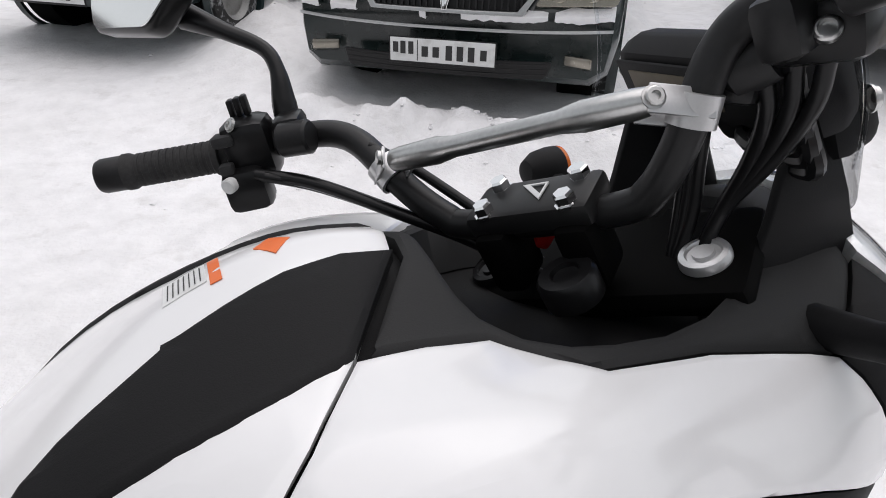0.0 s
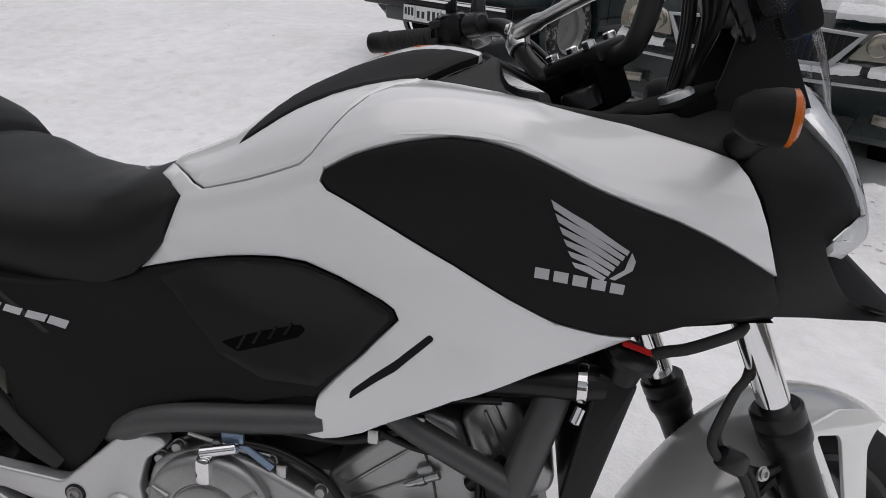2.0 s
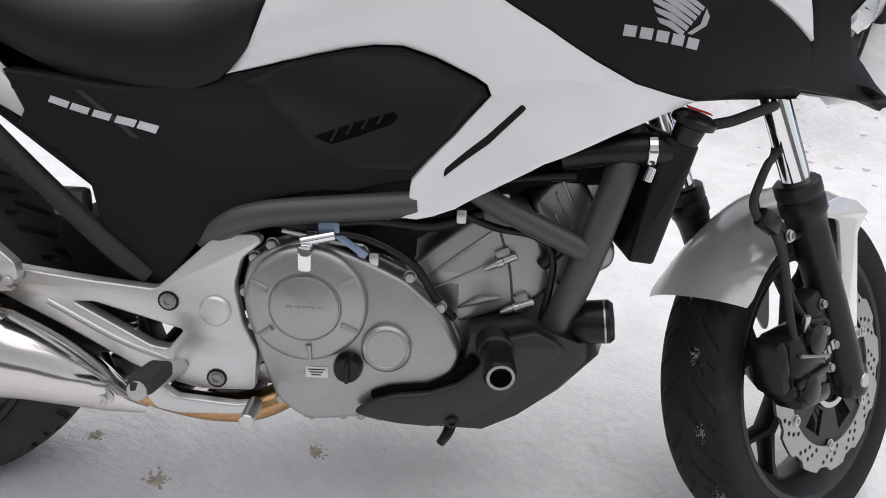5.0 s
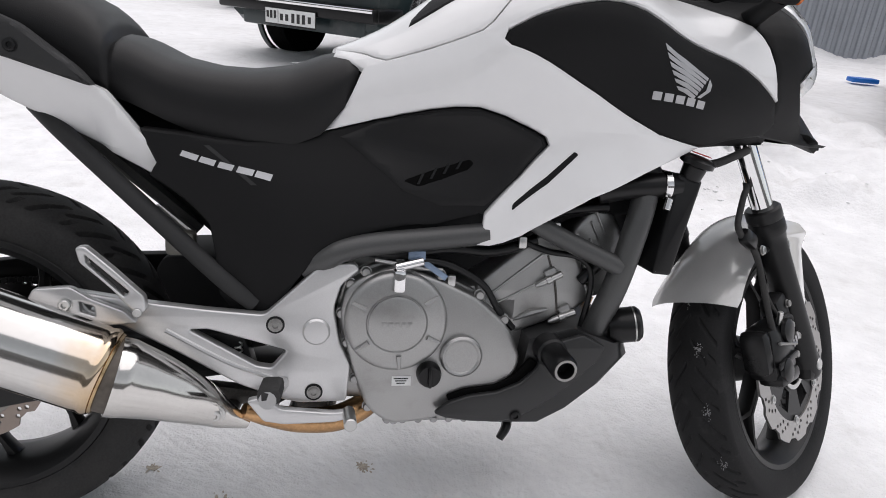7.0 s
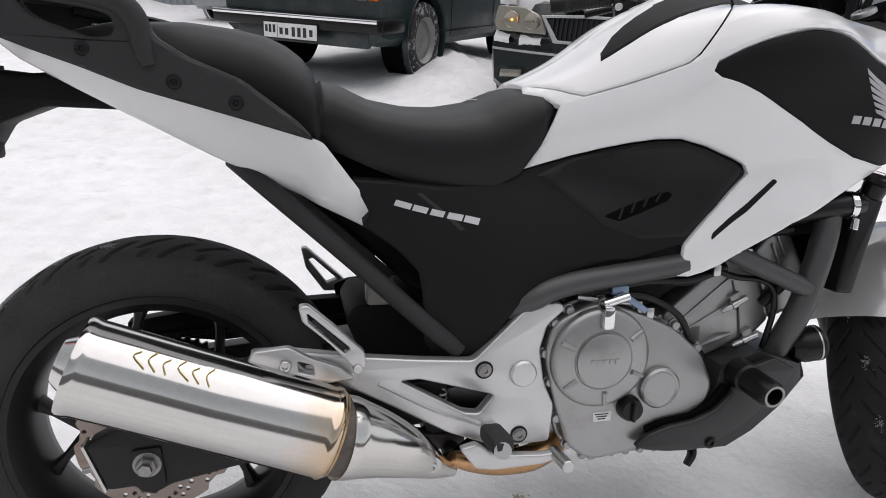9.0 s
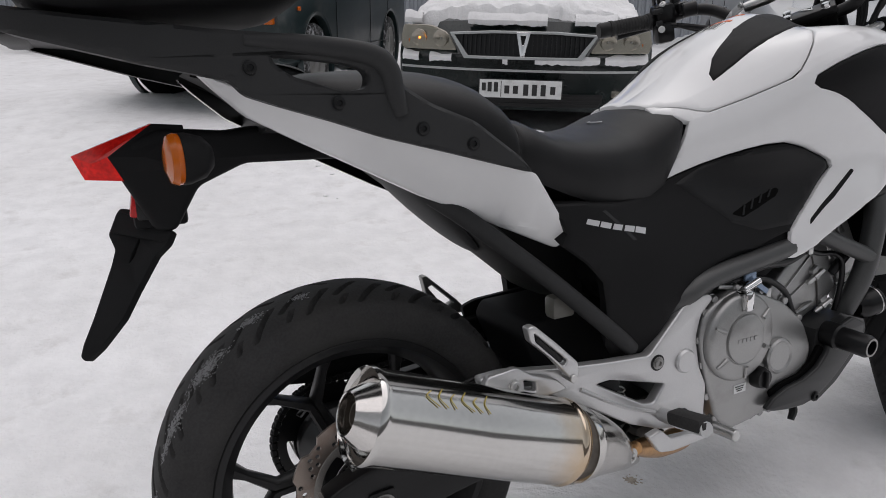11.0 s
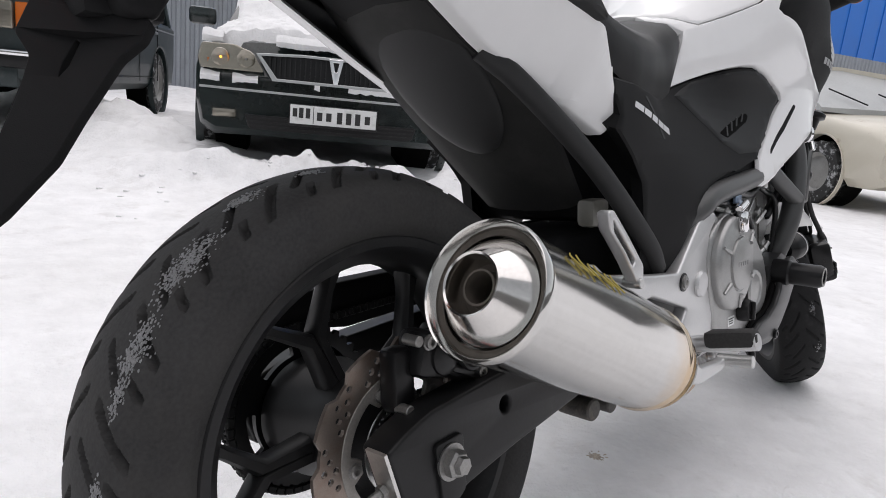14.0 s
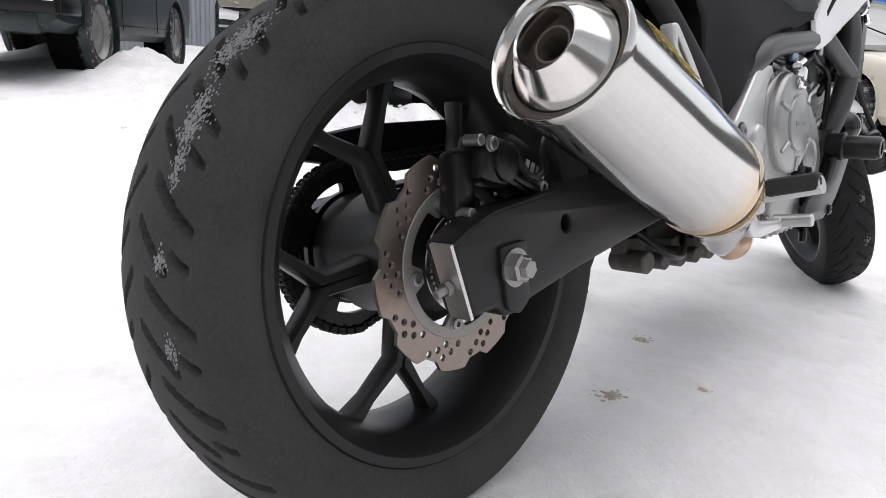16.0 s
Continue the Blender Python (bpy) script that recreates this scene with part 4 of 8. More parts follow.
part("rear_inner_box", bm, BLACK, bike, "black plastic box under the seat")
for s in (RIGHT,):
    part("subframe_tube", tube([(0.14, s * 0.095, 0.755), (0.19, s * 0.122, 0.713), (0.30, s * 0.155, 0.617), (0.42, s * 0.172, 0.505), (0.47, s * 0.165, 0.46)], 0.0145), GREYP, bike, "dark grey steel subframe tube")
part("fluid_reservoir", block((0.046, 0.03, 0.04), (0.352, -0.124, 0.549), 0.008), RESV, bike, "milky plastic fluid reservoir")

# ---- wheels ----
def tyre(centre, big, half, rimr, grooves, m=None, deep=0.0065):
    prof = [(rimr - 0.004, -half * 0.80), (rimr + 0.006, -half * 0.92), (rimr + 0.018, -half * 0.99), (rimr + 0.036, -half)]
    shoulder = (rimr + 0.044, half)
    m_ = 84
    for k in range(1, m_):
        a = math.pi * k / m_
        prof.append((shoulder[0] + (big - shoulder[0]) * math.sin(a) ** 0.92, -half * math.cos(a) * 1.0))
    prof += [(r, -y) for r, y in reversed(prof[:4])]
    n = 1080
    # two grooves in each period: (start, end across the tread, phase, slant, half width in degrees)
    kinds = ((0.24, 0.86, 0.0, 0.85, 0.95), (0.04, 0.58, 0.42, 0.95, 0.82), (0.60, 0.84, 0.50, 0.7, 0.70))
    period = 360.0 / grooves
    bm = bmesh.new()
    rings = []
    for j in range(n):
        t = 2 * math.pi * j / n
        ring = []
        for r, y in prof:
            ay = abs(y) / half
            cut = 0.0
            if r > rimr + 0.046:
                for lo, hi, ph0, slant, wd in kinds:
                    ph = (math.degrees(t) / period - slant * ay + ph0 + (0.5 if y > 0 else 0.0)) % 1.0
                    d = abs(ph - 0.5) * period
                    g = min(1.0, max(0.0, (wd + 0.22 - d) / 0.3)) * min(1.0, max(0.0, (ay - lo) / 0.05)) * min(1.0, max(0.0, (hi - ay) / 0.05))
                    cut = max(cut, g)
            r -= deep * cut
            r += 0.0006 * noise.noise((t * 9, y * 40, 1.3))
            ring.append(bm.verts.new((r * math.cos(t), y, r * math.sin(t))))
        rings.append(ring)
    for j in range(n):
        a, b = rings[j], rings[(j + 1) % n]
        for i in range(len(prof) - 1):
            bm.faces.new((a[i], a[i + 1], b[i + 1], b[i]))
        bm.faces.new((a[-1], a[0], b[0], b[-1]))
    bm.transform(Matrix.Translation(centre))
    if m is not None:
        bm.transform(m)
    return bm


def wheel_rim(centre, rimr, half, hub, m=None):
    prof = [(rimr, -half), (rimr + 0.004, -half + 0.004), (rimr - 0.004, -half + 0.010), (rimr - 0.018, -half + 0.022), (rimr - 0.024, -half * 0.3), (rimr - 0.024, half * 0.3), (rimr - 0.018, half - 0.022), (rimr - 0.004, half - 0.010), (rimr + 0.004, half - 0.004), (rimr, half),
            (rimr - 0.010, half - 0.001), (rimr - 0.028, half - 0.022), (rimr - 0.034, half * 0.3), (rimr - 0.034, -half * 0.3), (rimr - 0.028, -half + 0.022), (rimr - 0.010, -half + 0.001)]
    bm = lathe(prof, (0, 0, 0), (0, 1, 0), 96, closed=True)
    hp = [(0.022, -0.062), (hub * 0.8, -0.06), (hub, -0.045), (hub * 0.92, -0.02), (hub * 0.9, 0.02), (hub, 0.045), (hub * 0.8, 0.06), (0.022, 0.062)]
    lathe(hp, (0, 0, 0), (0, 1, 0), 40, bm, closed=True)
    bm.transform(Matrix.Translation(centre))
    if m is not None:
        bm.transform(m)
    return bm


def wheel_spokes(wheel, centre, rimr, spokes, phase, hub, m=None):
    """Split spokes, one part for each."""
    for k in range(spokes):
        a0 = radians(phase) + 2 * math.pi * k / spokes
        own = bmesh.new()
        for side in (-1, 1):
            a1 = a0 + side * radians(18.5)
            p0 = Vector((math.cos(a0 + side * 0.10), 0, math.sin(a0 + side * 0.10))) * (hub * 0.85)
            p1 = Vector((math.cos(a0 + side * 0.05), 0, math.sin(a0 + side * 0.05))) * 0.128
            p2 = Vector((math.cos(a1), 0, math.sin(a1))) * (rimr - 0.026)
            rows = []
            for p, w, t in ((p0, 0.014, 0.017), (p1, 0.0095, 0.0145), (p1.lerp(p2, 0.6), 0.0068, 0.013), (p2, 0.0125, 0.016)):
                d = (p2 - p1).normalized()
                s = Vector((-d.z, 0, d.x))
                rows.append([own.verts.new(p + s * (w * c) + Vector((0, t * e, 0))) for c, e in ((-1, -0.55), (-0.55, -1), (0.55, -1), (1, -0.55), (1, 0.55), (0.55, 1), (-0.55, 1), (-1, 0.55))])
            for q, w in zip(rows, rows[1:]):
                for j in range(8):
                    own.faces.new((q[j], q[(j + 1) % 8], w[(j + 1) % 8], w[j]))
            own.faces.new(rows[0])
            own.faces.new(rows[-1][::-1])
        own.transform(Matrix.Translation(centre))
        part("spoke", own, SATIN, wheel, m=m)


def brake_disc(centre, y, big, small, waves, m=None):
    outer = [((big + 0.0042 * (1 if math.sin(waves * a) > -0.2 else -1)) * math.cos(a), (big + 0.0042 * (1 if math.sin(waves * a) > -0.2 else -1)) * math.sin(a)) for a in (2 * math.pi * i / (waves * 8) for i in range(waves * 8))]
    loops = [outer, ring_pts(small, 64)]
    n = waves * 3
    for i in range(n):
        a = 2 * math.pi * i / n
        for k, r in enumerate((small + (big - small) * 0.20, small + (big - small) * 0.45, small + (big - small) * 0.68)):
            if (i + k) % 3 == 2:
                continue
            b = a + 0.10 * k
            loops.append(ring_pts(0.0040, 8, (r * math.cos(b), r * math.sin(b))))
    bm = side_plate(loops, 0, 0.0024, 0.0)
    bm.transform(Matrix.Translation((centre[0], y, centre[2])))
    if m is not None:
        bm.transform(m)
    return bm


REAR = (0.0, 0.0, 0.312)
part_wheel = part("rear_wheel", wheel_rim(REAR, 0.229, 0.072, 0.075), SATIN, bike, "black cast rear wheel with split spokes")
wheel_spokes(part_wheel, REAR, 0.229, 5, 114.5, 0.075)
part("tyre", tyre(REAR, 0.309, 0.080, 0.229, 22, None, 0.0085), RUBBER, part_wheel, "black tyre with slanted grooves and crusted snow")
# snow crust stuck on the rear tyre, in clusters of small grains
random.seed(8)
for a, y, ln, w, count in ((133, -0.036, 0.06, 0.020, 260), (149, -0.042, 0.045, 0.014, 180), (157, -0.043, 0.03, 0.008, 60), (172, -0.040, 0.016, 0.010, 40), (186, -0.043, 0.02, 0.008, 40), (116, -0.016, 0.03, 0.014, 90), (101, -0.022, 0.02, 0.010, 50)):
    bm = bmesh.new()
    for _ in range(count * 2):
        f = random.gauss(0, 0.32)
        yy = y + random.gauss(0, 0.36) * w * (1.4 - abs(f))
        t = radians(a) + f * ln / 0.312 + (yy - y) * 1.2
        rr = 0.270 + 0.0395 * max(0.0, 1 - (yy / 0.08) ** 2) ** 0.46
        sz = random.uniform(0.0005, 0.0013)
        own = bmesh.new()
        bmesh.ops.create_icosphere(own, subdivisions=1, radius=sz)
        own.transform(Matrix.Translation((rr * math.cos(t), yy, 0.312 + rr * math.sin(t))) @ pose(0, 0, 0, random.uniform(-40, 40), -math.degrees(t), 0) @ Matrix.Diagonal((0.6, 1.2, 1.6, 1)))
        join(bm, own)
    part("snow_crust", bm, ICE, part_wheel, "crusted snow stuck on the tyre")
disc = part("brake_disc", brake_disc(REAR, -0.086, 0.1165, 0.0855, 10), DISC, part_wheel, "wavy drilled brake disc with a rusty tinge")
def tabbed(r, tab, width):
    """A ring that reaches inwards to the bolts."""
    out = []
    for k in range(150):
        a = 2 * math.pi * k / 150
        near = min(abs((math.degrees(a) - 115 - 72 * q + 180) % 360 - 180) for q in range(5))
        rr = r - (r - tab) * ease_tab(1.0 - near / width)
        out.append((rr * math.cos(a), rr * math.sin(a)))
    return out


def ease_tab(t):
    t = min(max(t * 2.2, 0.0), 1.0)
    return t * t * (3 - 2 * t)


bm = side_plate([ring_pts(0.0853, 90), tabbed(0.0735, 0.0585, 13)], -0.0862, 0.0032, 0.0008)
bm.transform(Matrix.Translation((0, 0, 0.312)))
part("disc_carrier", bm, CARRIER, disc, "grey disc carrier ring with bolted tabs")
bm = side_plate([ring_pts(0.0555, 60), ring_pts(0.044, 60)] + [[(0.0495 * math.cos(a) + dx, 0.0485 * math.sin(a) + dz) for dx, dz in ((-0.0016, -0.0016), (0.0016, -0.0016), (0.0016, 0.0016), (-0.0016, 0.0016))] for a in (2 * math.pi * i / 45 for i in range(45))], -0.091, 0.001, 0.0)
bm.transform(Matrix.Translation((0, 0, 0.312)))
part("sensor_ring", bm, STEEL, disc, "slotted steel sensor ring")
for k in range(5):
    a = radians(115 + 72 * k)
    part("disc_bolt", bolt((0.069 * math.cos(a), -0.089, 0.312 + 0.069 * math.sin(a)), (0, -1, 0), 0.007, 0.005), WORN, disc)
# sprocket and chain on the far side
teeth = 39
slots = []
for k in range(5):
    mid = radians(119.5 + 72 * k)
    arc = [mid + radians(-19 + 38 * q / 8) for q in range(9)]
    slots.append([(0.085 * math.cos(a), 0.085 * math.sin(a)) for a in arc] + [(0.0725 * math.cos(a), 0.0725 * math.sin(a)) for a in reversed(arc)])
bm = side_plate([[(r * math.cos(a), r * math.sin(a)) for a, r in ((2 * math.pi * i / (teeth * 4), 0.107 if i % 4 < 2 else 0.100) for i in range(teeth * 4))], ring_pts(0.05, 40)] + [rounded(q, 0.004, 2) for q in slots], 0.098, 0.004, 0.0)
bm.transform(Matrix.Translation((0, 0, 0.312)))
part("sprocket", bm, GLOSSB, part_wheel, "black rear sprocket with teeth")
part("hub_drum", lathe([(0.03, 0.05), (0.066, 0.055), (0.069, 0.065), (0.069, 0.088), (0.06, 0.093), (0.03, 0.093)], REAR, (0, 1, 0), 48), SATIN, part_wheel)
bm = bmesh.new()
for i in range(52):
    a = math.pi * (0.5 + i / 51)
    for y in (0.0925, 0.1035):
        block((0.0125, 0.0035, 0.0115 if i % 2 else 0.0095), (0.1075 * math.cos(a), y + (0.001 if i % 2 else -0.001), 0.312 + 0.1075 * math.sin(a)), 0.002, pose(0, 0, 0, 0, 90 - math.degrees(a), 0), 1, bm)
    block((0.005, 0.012, 0.009), (0.1075 * math.cos(a), 0.098, 0.312 + 0.1075 * math.sin(a)), 0.002, pose(0, 0, 0, 0, 90 - math.degrees(a), 0), 1, bm)
for s in (-1, 1):
    for i in range(70):
        for y in (0.0925, 0.1035):
            block((0.0095, 0.0035, 0.0115 if i % 2 else 0.0095), (0.0066 * i, y + (0.001 if i % 2 else -0.001), 0.312 + s * (0.1075 - 0.0008 * i) + 0.0012 * i), 0.002, None, 1, bm)
part("chain", bm, SATIN, bike, "black drive chain")

# swingarm
arm = [(-0.083, 0.345), (-0.058, 0.358), (-0.02, 0.371), (0.08, 0.382), (0.20, 0.392), (0.45, 0.41), (0.47, 0.34), (0.30, 0.318), (0.12, 0.29), (0.03, 0.272), (0.012, 0.262), (-0.012, 0.262), (-0.02, 0.274), (-0.058, 0.272)]
for s in (RIGHT, LEFT):
    hole = ring_pts(0.0095, 20, (0.100, 0.345))
    arm_ob = part("swingarm", side_plate([rounded(arm, 0.006), hole], s * 0.138, 0.02, 0.004), SATIN, bike, "satin black box-section swingarm")
    own = bmesh.new()
    for lift in (0.0, 0.004):
        for x, z in ((-0.0845, 0.347), (-0.0595, 0.271)):
            for y in (0.131, 0.1585):
                own.verts.new((x - 0.95 * lift, s * y, z - 0.3 * lift))
    bmesh.ops.convex_hull(own, input=own.verts[:])
    part("end_plate", own, ENDPL, arm_ob, "bright metal end plate of the chain adjuster", smooth=False)
    part("axle_plate", side_plate([rounded([(-0.022, 0.335), (0.02, 0.338), (0.024, 0.275), (0.006, 0.262), (-0.012, 0.27)], 0.006)], s * 0.160, 0.003, 0.001), SATIN, arm_ob)
    part("adjuster_bolt", rod((-0.072, s * 0.143, 0.304), (-0.094, s * 0.143, 0.299), 0.0045), WORN, arm_ob)
    part("adjuster_nut", lathe([(0, 0), (0.0075, 0), (0.0075, 0.006), (0, 0.006)], (-0.0765, s * 0.143, 0.303), (-1, 0, -0.2), 6), WORN, arm_ob, smooth=False)
    part("axle_washer", lathe([(0.0, 0), (0.02, 0), (0.02, 0.003), (0.0, 0.003)], (0, s * 0.162, 0.312), (0, s, 0), 32), WORN, arm_ob)
    part("axle_nut", lathe([(0.0155, 0), (0.0155, 0.009), (0.0125, 0.012), (0.0105, 0.012), (0.0095, 0.018), (0, 0.018)], (0, s * 0.165, 0.312), (0, s, 0), 6 if s > 0 else 6), WORN, arm_ob, "worn steel axle nut", smooth=False)
part("swingarm_bridge", block((0.07, 0.30, 0.07), (0.33, 0, 0.37), 0.015), SATIN, bike)
part("rear_axle", rod((0, -0.165, 0.312), (0, 0.165, 0.312), 0.011), STEEL, bike)
part("chain_guard", side_plate([rounded([(-0.075, 0.447), (0.05, 0.466), (0.42, 0.478), (0.42, 0.425), (0.08, 0.402), (-0.07, 0.425)], 0.006)], 0.115, 0.016, 0.003), BLACK, bike, "black plastic chain guard")
part("pillion_peg", side_plate([rounded([(0.234, 0.553), (0.244, 0.555), (0.311, 0.492), (0.337, 0.462), (0.276, 0.464), (0.242, 0.513)], 0.004), rounded([(0.247, 0.529), (0.256, 0.533), (0.303, 0.488), (0.282, 0.481)], 0.003)], 0.19, 0.010, 0.003), WORN, bike, "folded far-side pillion footpeg")
part("inner_guard", side_plate([rounded([(0.29, 0.495), (0.32, 0.505), (0.62, 0.52), (0.62, 0.40), (0.45, 0.395), (0.31, 0.43)], 0.01)], 0.125, 0.006, 0.002), BLACK, bike, "black inner guard")
part("pivot_box", side_plate([rounded([(0.30, 0.49), (0.315, 0.515), (0.60, 0.52), (0.60, 0.38), (0.45, 0.35), (0.345, 0.375), (0.325, 0.43)], 0.01)], 0.0, 0.088, 0.006), BLACK, bike, "black shock absorber cover")
# rear caliper
cal = part("rear_caliper", block((0.085, 0.05, 0.055), (0.055, -0.115, 0.408), 0.012, pose(0, 0, 0, 0, 25, 0)), GLOSSB, bike, "black rear brake caliper")
part("piston_housing", block((0.05, 0.045, 0.05), (0.01, -0.118, 0.418), 0.01, pose(0, 0, 0, 0, 15, 0)), GLOSSB, cal)
part("caliper_bracket", block((0.03, 0.03, 0.07), (-0.022, -0.108, 0.395), 0.008), GLOSSB, cal)
part("slide_pin", rod((-0.02, -0.12, 0.440), (-0.02, -0.142, 0.440), 0.006), WORN, cal)
part("slide_pin", rod((-0.03, -0.11, 0.368), (-0.03, -0.136, 0.368), 0.006), WORN, cal)
part("bleed_pipe", tube([(0.03, -0.142, 0.425), (0.045, -0.15, 0.40), (0.07, -0.148, 0.405), (0.085, -0.14, 0.44), (0.2, -0.12, 0.46)], 0.004, 8), GLOSSB, cal)
for k in range(4):
    part("caliper_mark", block((0.006, 0.001, 0.01), (0.052 + 0.009 * k, -0.1415, 0.412 - 0.004 * k), 0, pose(0, 0, 0, 0, 20, 0)), LOGO, cal)

part("caliper_rib", block((0.07, 0.006, 0.010), (0.052, -0.1405, 0.392), 0.003, pose(0, 0, 0, 0, 25, 0)), GLOSSB, cal)
part("caliper_boss", lathe([(0.021, 0), (0.020, 0.006), (0.013, 0.009), (0, 0.009)], (0.018, -0.138, 0.417), (0, -1, 0), 24), GLOSSB, cal)
for px, pz in ((-0.004, 0.436), (0.078, 0.386)):
    part("caliper_bolt", bolt((px, -0.139, pz), (0, -1, 0), 0.007, 0.006), WORN, cal)

# ---- exhaust ----
ME, MF = Vector((-0.052, -0.252, 0.511)), Vector((0.268, -0.243, 0.377))
ax = (ME - MF).normalized()
ln = (ME - MF).length
prof = [(0.0, 0.0), (0.055, 0.0), (0.0625, 0.002), (0.0655, 0.006), (0.0662, 0.010), (0.0650, 0.0145), (0.0640, 0.017), (0.0645, 0.022), (0.0640, ln * 0.5), (0.0632, ln - 0.016), (0.0648, ln - 0.010), (0.0655, ln - 0.003), (0.0635, ln + 0.001), (0.0595, ln - 0.003), (0.0575, ln - 0.014)]
can = part("muffler", lathe(prof, MF, ax, 96), CANM, bike, "polished stainless steel muffler can, tanned by heat at the front")
part("end_cone", lathe([(0.0572, ln - 0.016), (0.0535, ln - 0.016), (0.050, ln - 0.013), (0.031, ln + 0.016), (0.0285, ln + 0.019), (0.0265, ln + 0.018), (0.0255, ln + 0.010), (0.0255, ln - 0.01)], MF, ax, 64), BRUSHED, can, "brushed end cone")
part("end_groove", lathe([(0.0578, ln - 0.012), (0.0535, ln - 0.0125), (0.0515, ln - 0.011)], MF, ax, 64), SOOT, can, "dark brown ring in the end groove")
part("inner_tube", lathe([(0.0255, ln - 0.01), (0.018, ln - 0.008), (0.0165, ln + 0.006), (0.0145, ln + 0.006), (0.0145, ln - 0.06), (0, ln - 0.06)], MF, ax, 40), SOOT, can, "sooty outlet pipe")
part("browned_rim", lathe([(0.0560, -0.004), (0.0600, -0.003), (0.0618, 0.0005), (0.0600, 0.002)], MF, ax, 64), BROWNED, can, "dark brown heat-stained joint")
part("neck", lathe([(0.0, -0.03), (0.055, -0.03), (0.057, 0.0), (0.057, 0.01), (0.0, 0.01)], MF, ax, 48), SOOT, can)
bm = bmesh.new()
side = Vector((0, -1, 0))
up_ = ax.cross(side).normalized()
if up_.z < 0:
    up_ = -up_
for i in range(6):
    base = MF + ax * (0.185 + 0.018 * i)
    aa = radians(38)
    out = (up_ * math.cos(aa) + side * math.sin(aa))
    tang = (side * math.cos(aa) - up_ * math.sin(aa))
    pts = [base + out * 0.0646 + tang * (-0.013 + 0.005 * (i % 2)), base + out * 0.0649 + tang * 0.001 + ax * 0.007, base + out * 0.0646 + tang * 0.014 - ax * 0.005 * (i % 3)]
    tube(pts, 0.0008, 6, 3, bm)
part("marker_scrawl", bm, YELLOW, can, "yellow marker pen scrawl")
# heat shield and collector
SH = [Vector(q) for q in ((0.276, -0.2425, 0.3715), (0.290, -0.239, 0.3665), (0.330, -0.228, 0.348), (0.367, -0.218, 0.327), (0.396, -0.208, 0.3065), (0.423, -0.199, 0.285), (0.460, -0.188, 0.262))]
shield = part("heat_shield", tube(SH, [0.0605, 0.0600, 0.0510, 0.0425, 0.0340, 0.0235, 0.0090], 40, 8), MUFF, bike, "polished tapered exhaust heat shield")
part("shield_bolt", bolt((0.416, -0.2245, 0.298), (0, -1, -0.15), 0.0095, 0.008), STEEL, shield)
part("shield_washer", lathe([(0.0, 0.0), (0.016, 0.0), (0.016, 0.003), (0.0, 0.003)], (0.416, -0.2225, 0.298), (0, -1, -0.15), 24), STEEL, shield)
part("exhaust_pipe", tube([(0.455, -0.195, 0.288), (0.49, -0.180, 0.272), (0.54, -0.165, 0.254), (0.60, -0.155, 0.250), (0.645, -0.14, 0.262), (0.675, -0.11, 0.275), (0.72, -0.03, 0.262), (0.85, 0.02, 0.25), (1.05, 0.03, 0.30), (1.11, 0.04, 0.42)], [0.012, 0.018, 0.021, 0.0225, 0.0225, 0.022, 0.02, 0.02, 0.02, 0.02], 20), BURNT, bike, "brown heat-tinted exhaust pipe")
part("collector", block((0.20, 0.13, 0.055), (0.53, -0.02, 0.285), 0.018), SATIN, bike, "sooty exhaust collector box")
part("linkage_arm", block((0.15, 0.03, 0.032), (0.43, -0.075, 0.262), 0.008, pose(0, 0, 0, 0, 8, 0)), GRIME, bike, "grimy suspension linkage arm")
part("linkage_arm", block((0.06, 0.05, 0.036), (0.56, -0.09, 0.25), 0.008), GRIME, bike)
for x, z, r in ((0.365, 0.252, 0.017), (0.42, 0.245, 0.013), (0.475, 0.244, 0.016), (0.53, 0.238, 0.013), (0.585, 0.238, 0.015)):
    part("linkage_bolt", rod((x, -0.12, z), (x + 0.005, -0.06, z), r), GRIME, bike)
part("drain_hose", tube([(0.36, -0.10, 0.30), (0.40, -0.13, 0.262), (0.46, -0.125, 0.25), (0.52, -0.10, 0.27)], 0.006, 10), GLOSSB, bike)

# ---- right footpeg bracket ----
br = [(0.155, 0.487), (0.20, 0.488), (0.311, 0.469), (0.40, 0.458), (0.488, 0.450), (0.577, 0.535), (0.627, 0.536), (0.636, 0.525), (0.607, 0.50), (0.596, 0.46), (0.606, 0.403), (0.624, 0.363), (0.619, 0.300), (0.545, 0.298), (0.512, 0.306), (0.448, 0.332), (0.36, 0.385), (0.276, 0.432), (0.242, 0.444), (0.163, 0.459)]
br_hole = [(0.373, 0.425), (0.402, 0.426), (0.523, 0.390), (0.499, 0.360), (0.475, 0.364)]
br_hole2 = [(0.222, 0.472), (0.265, 0.466), (0.262, 0.452), (0.232, 0.456)]
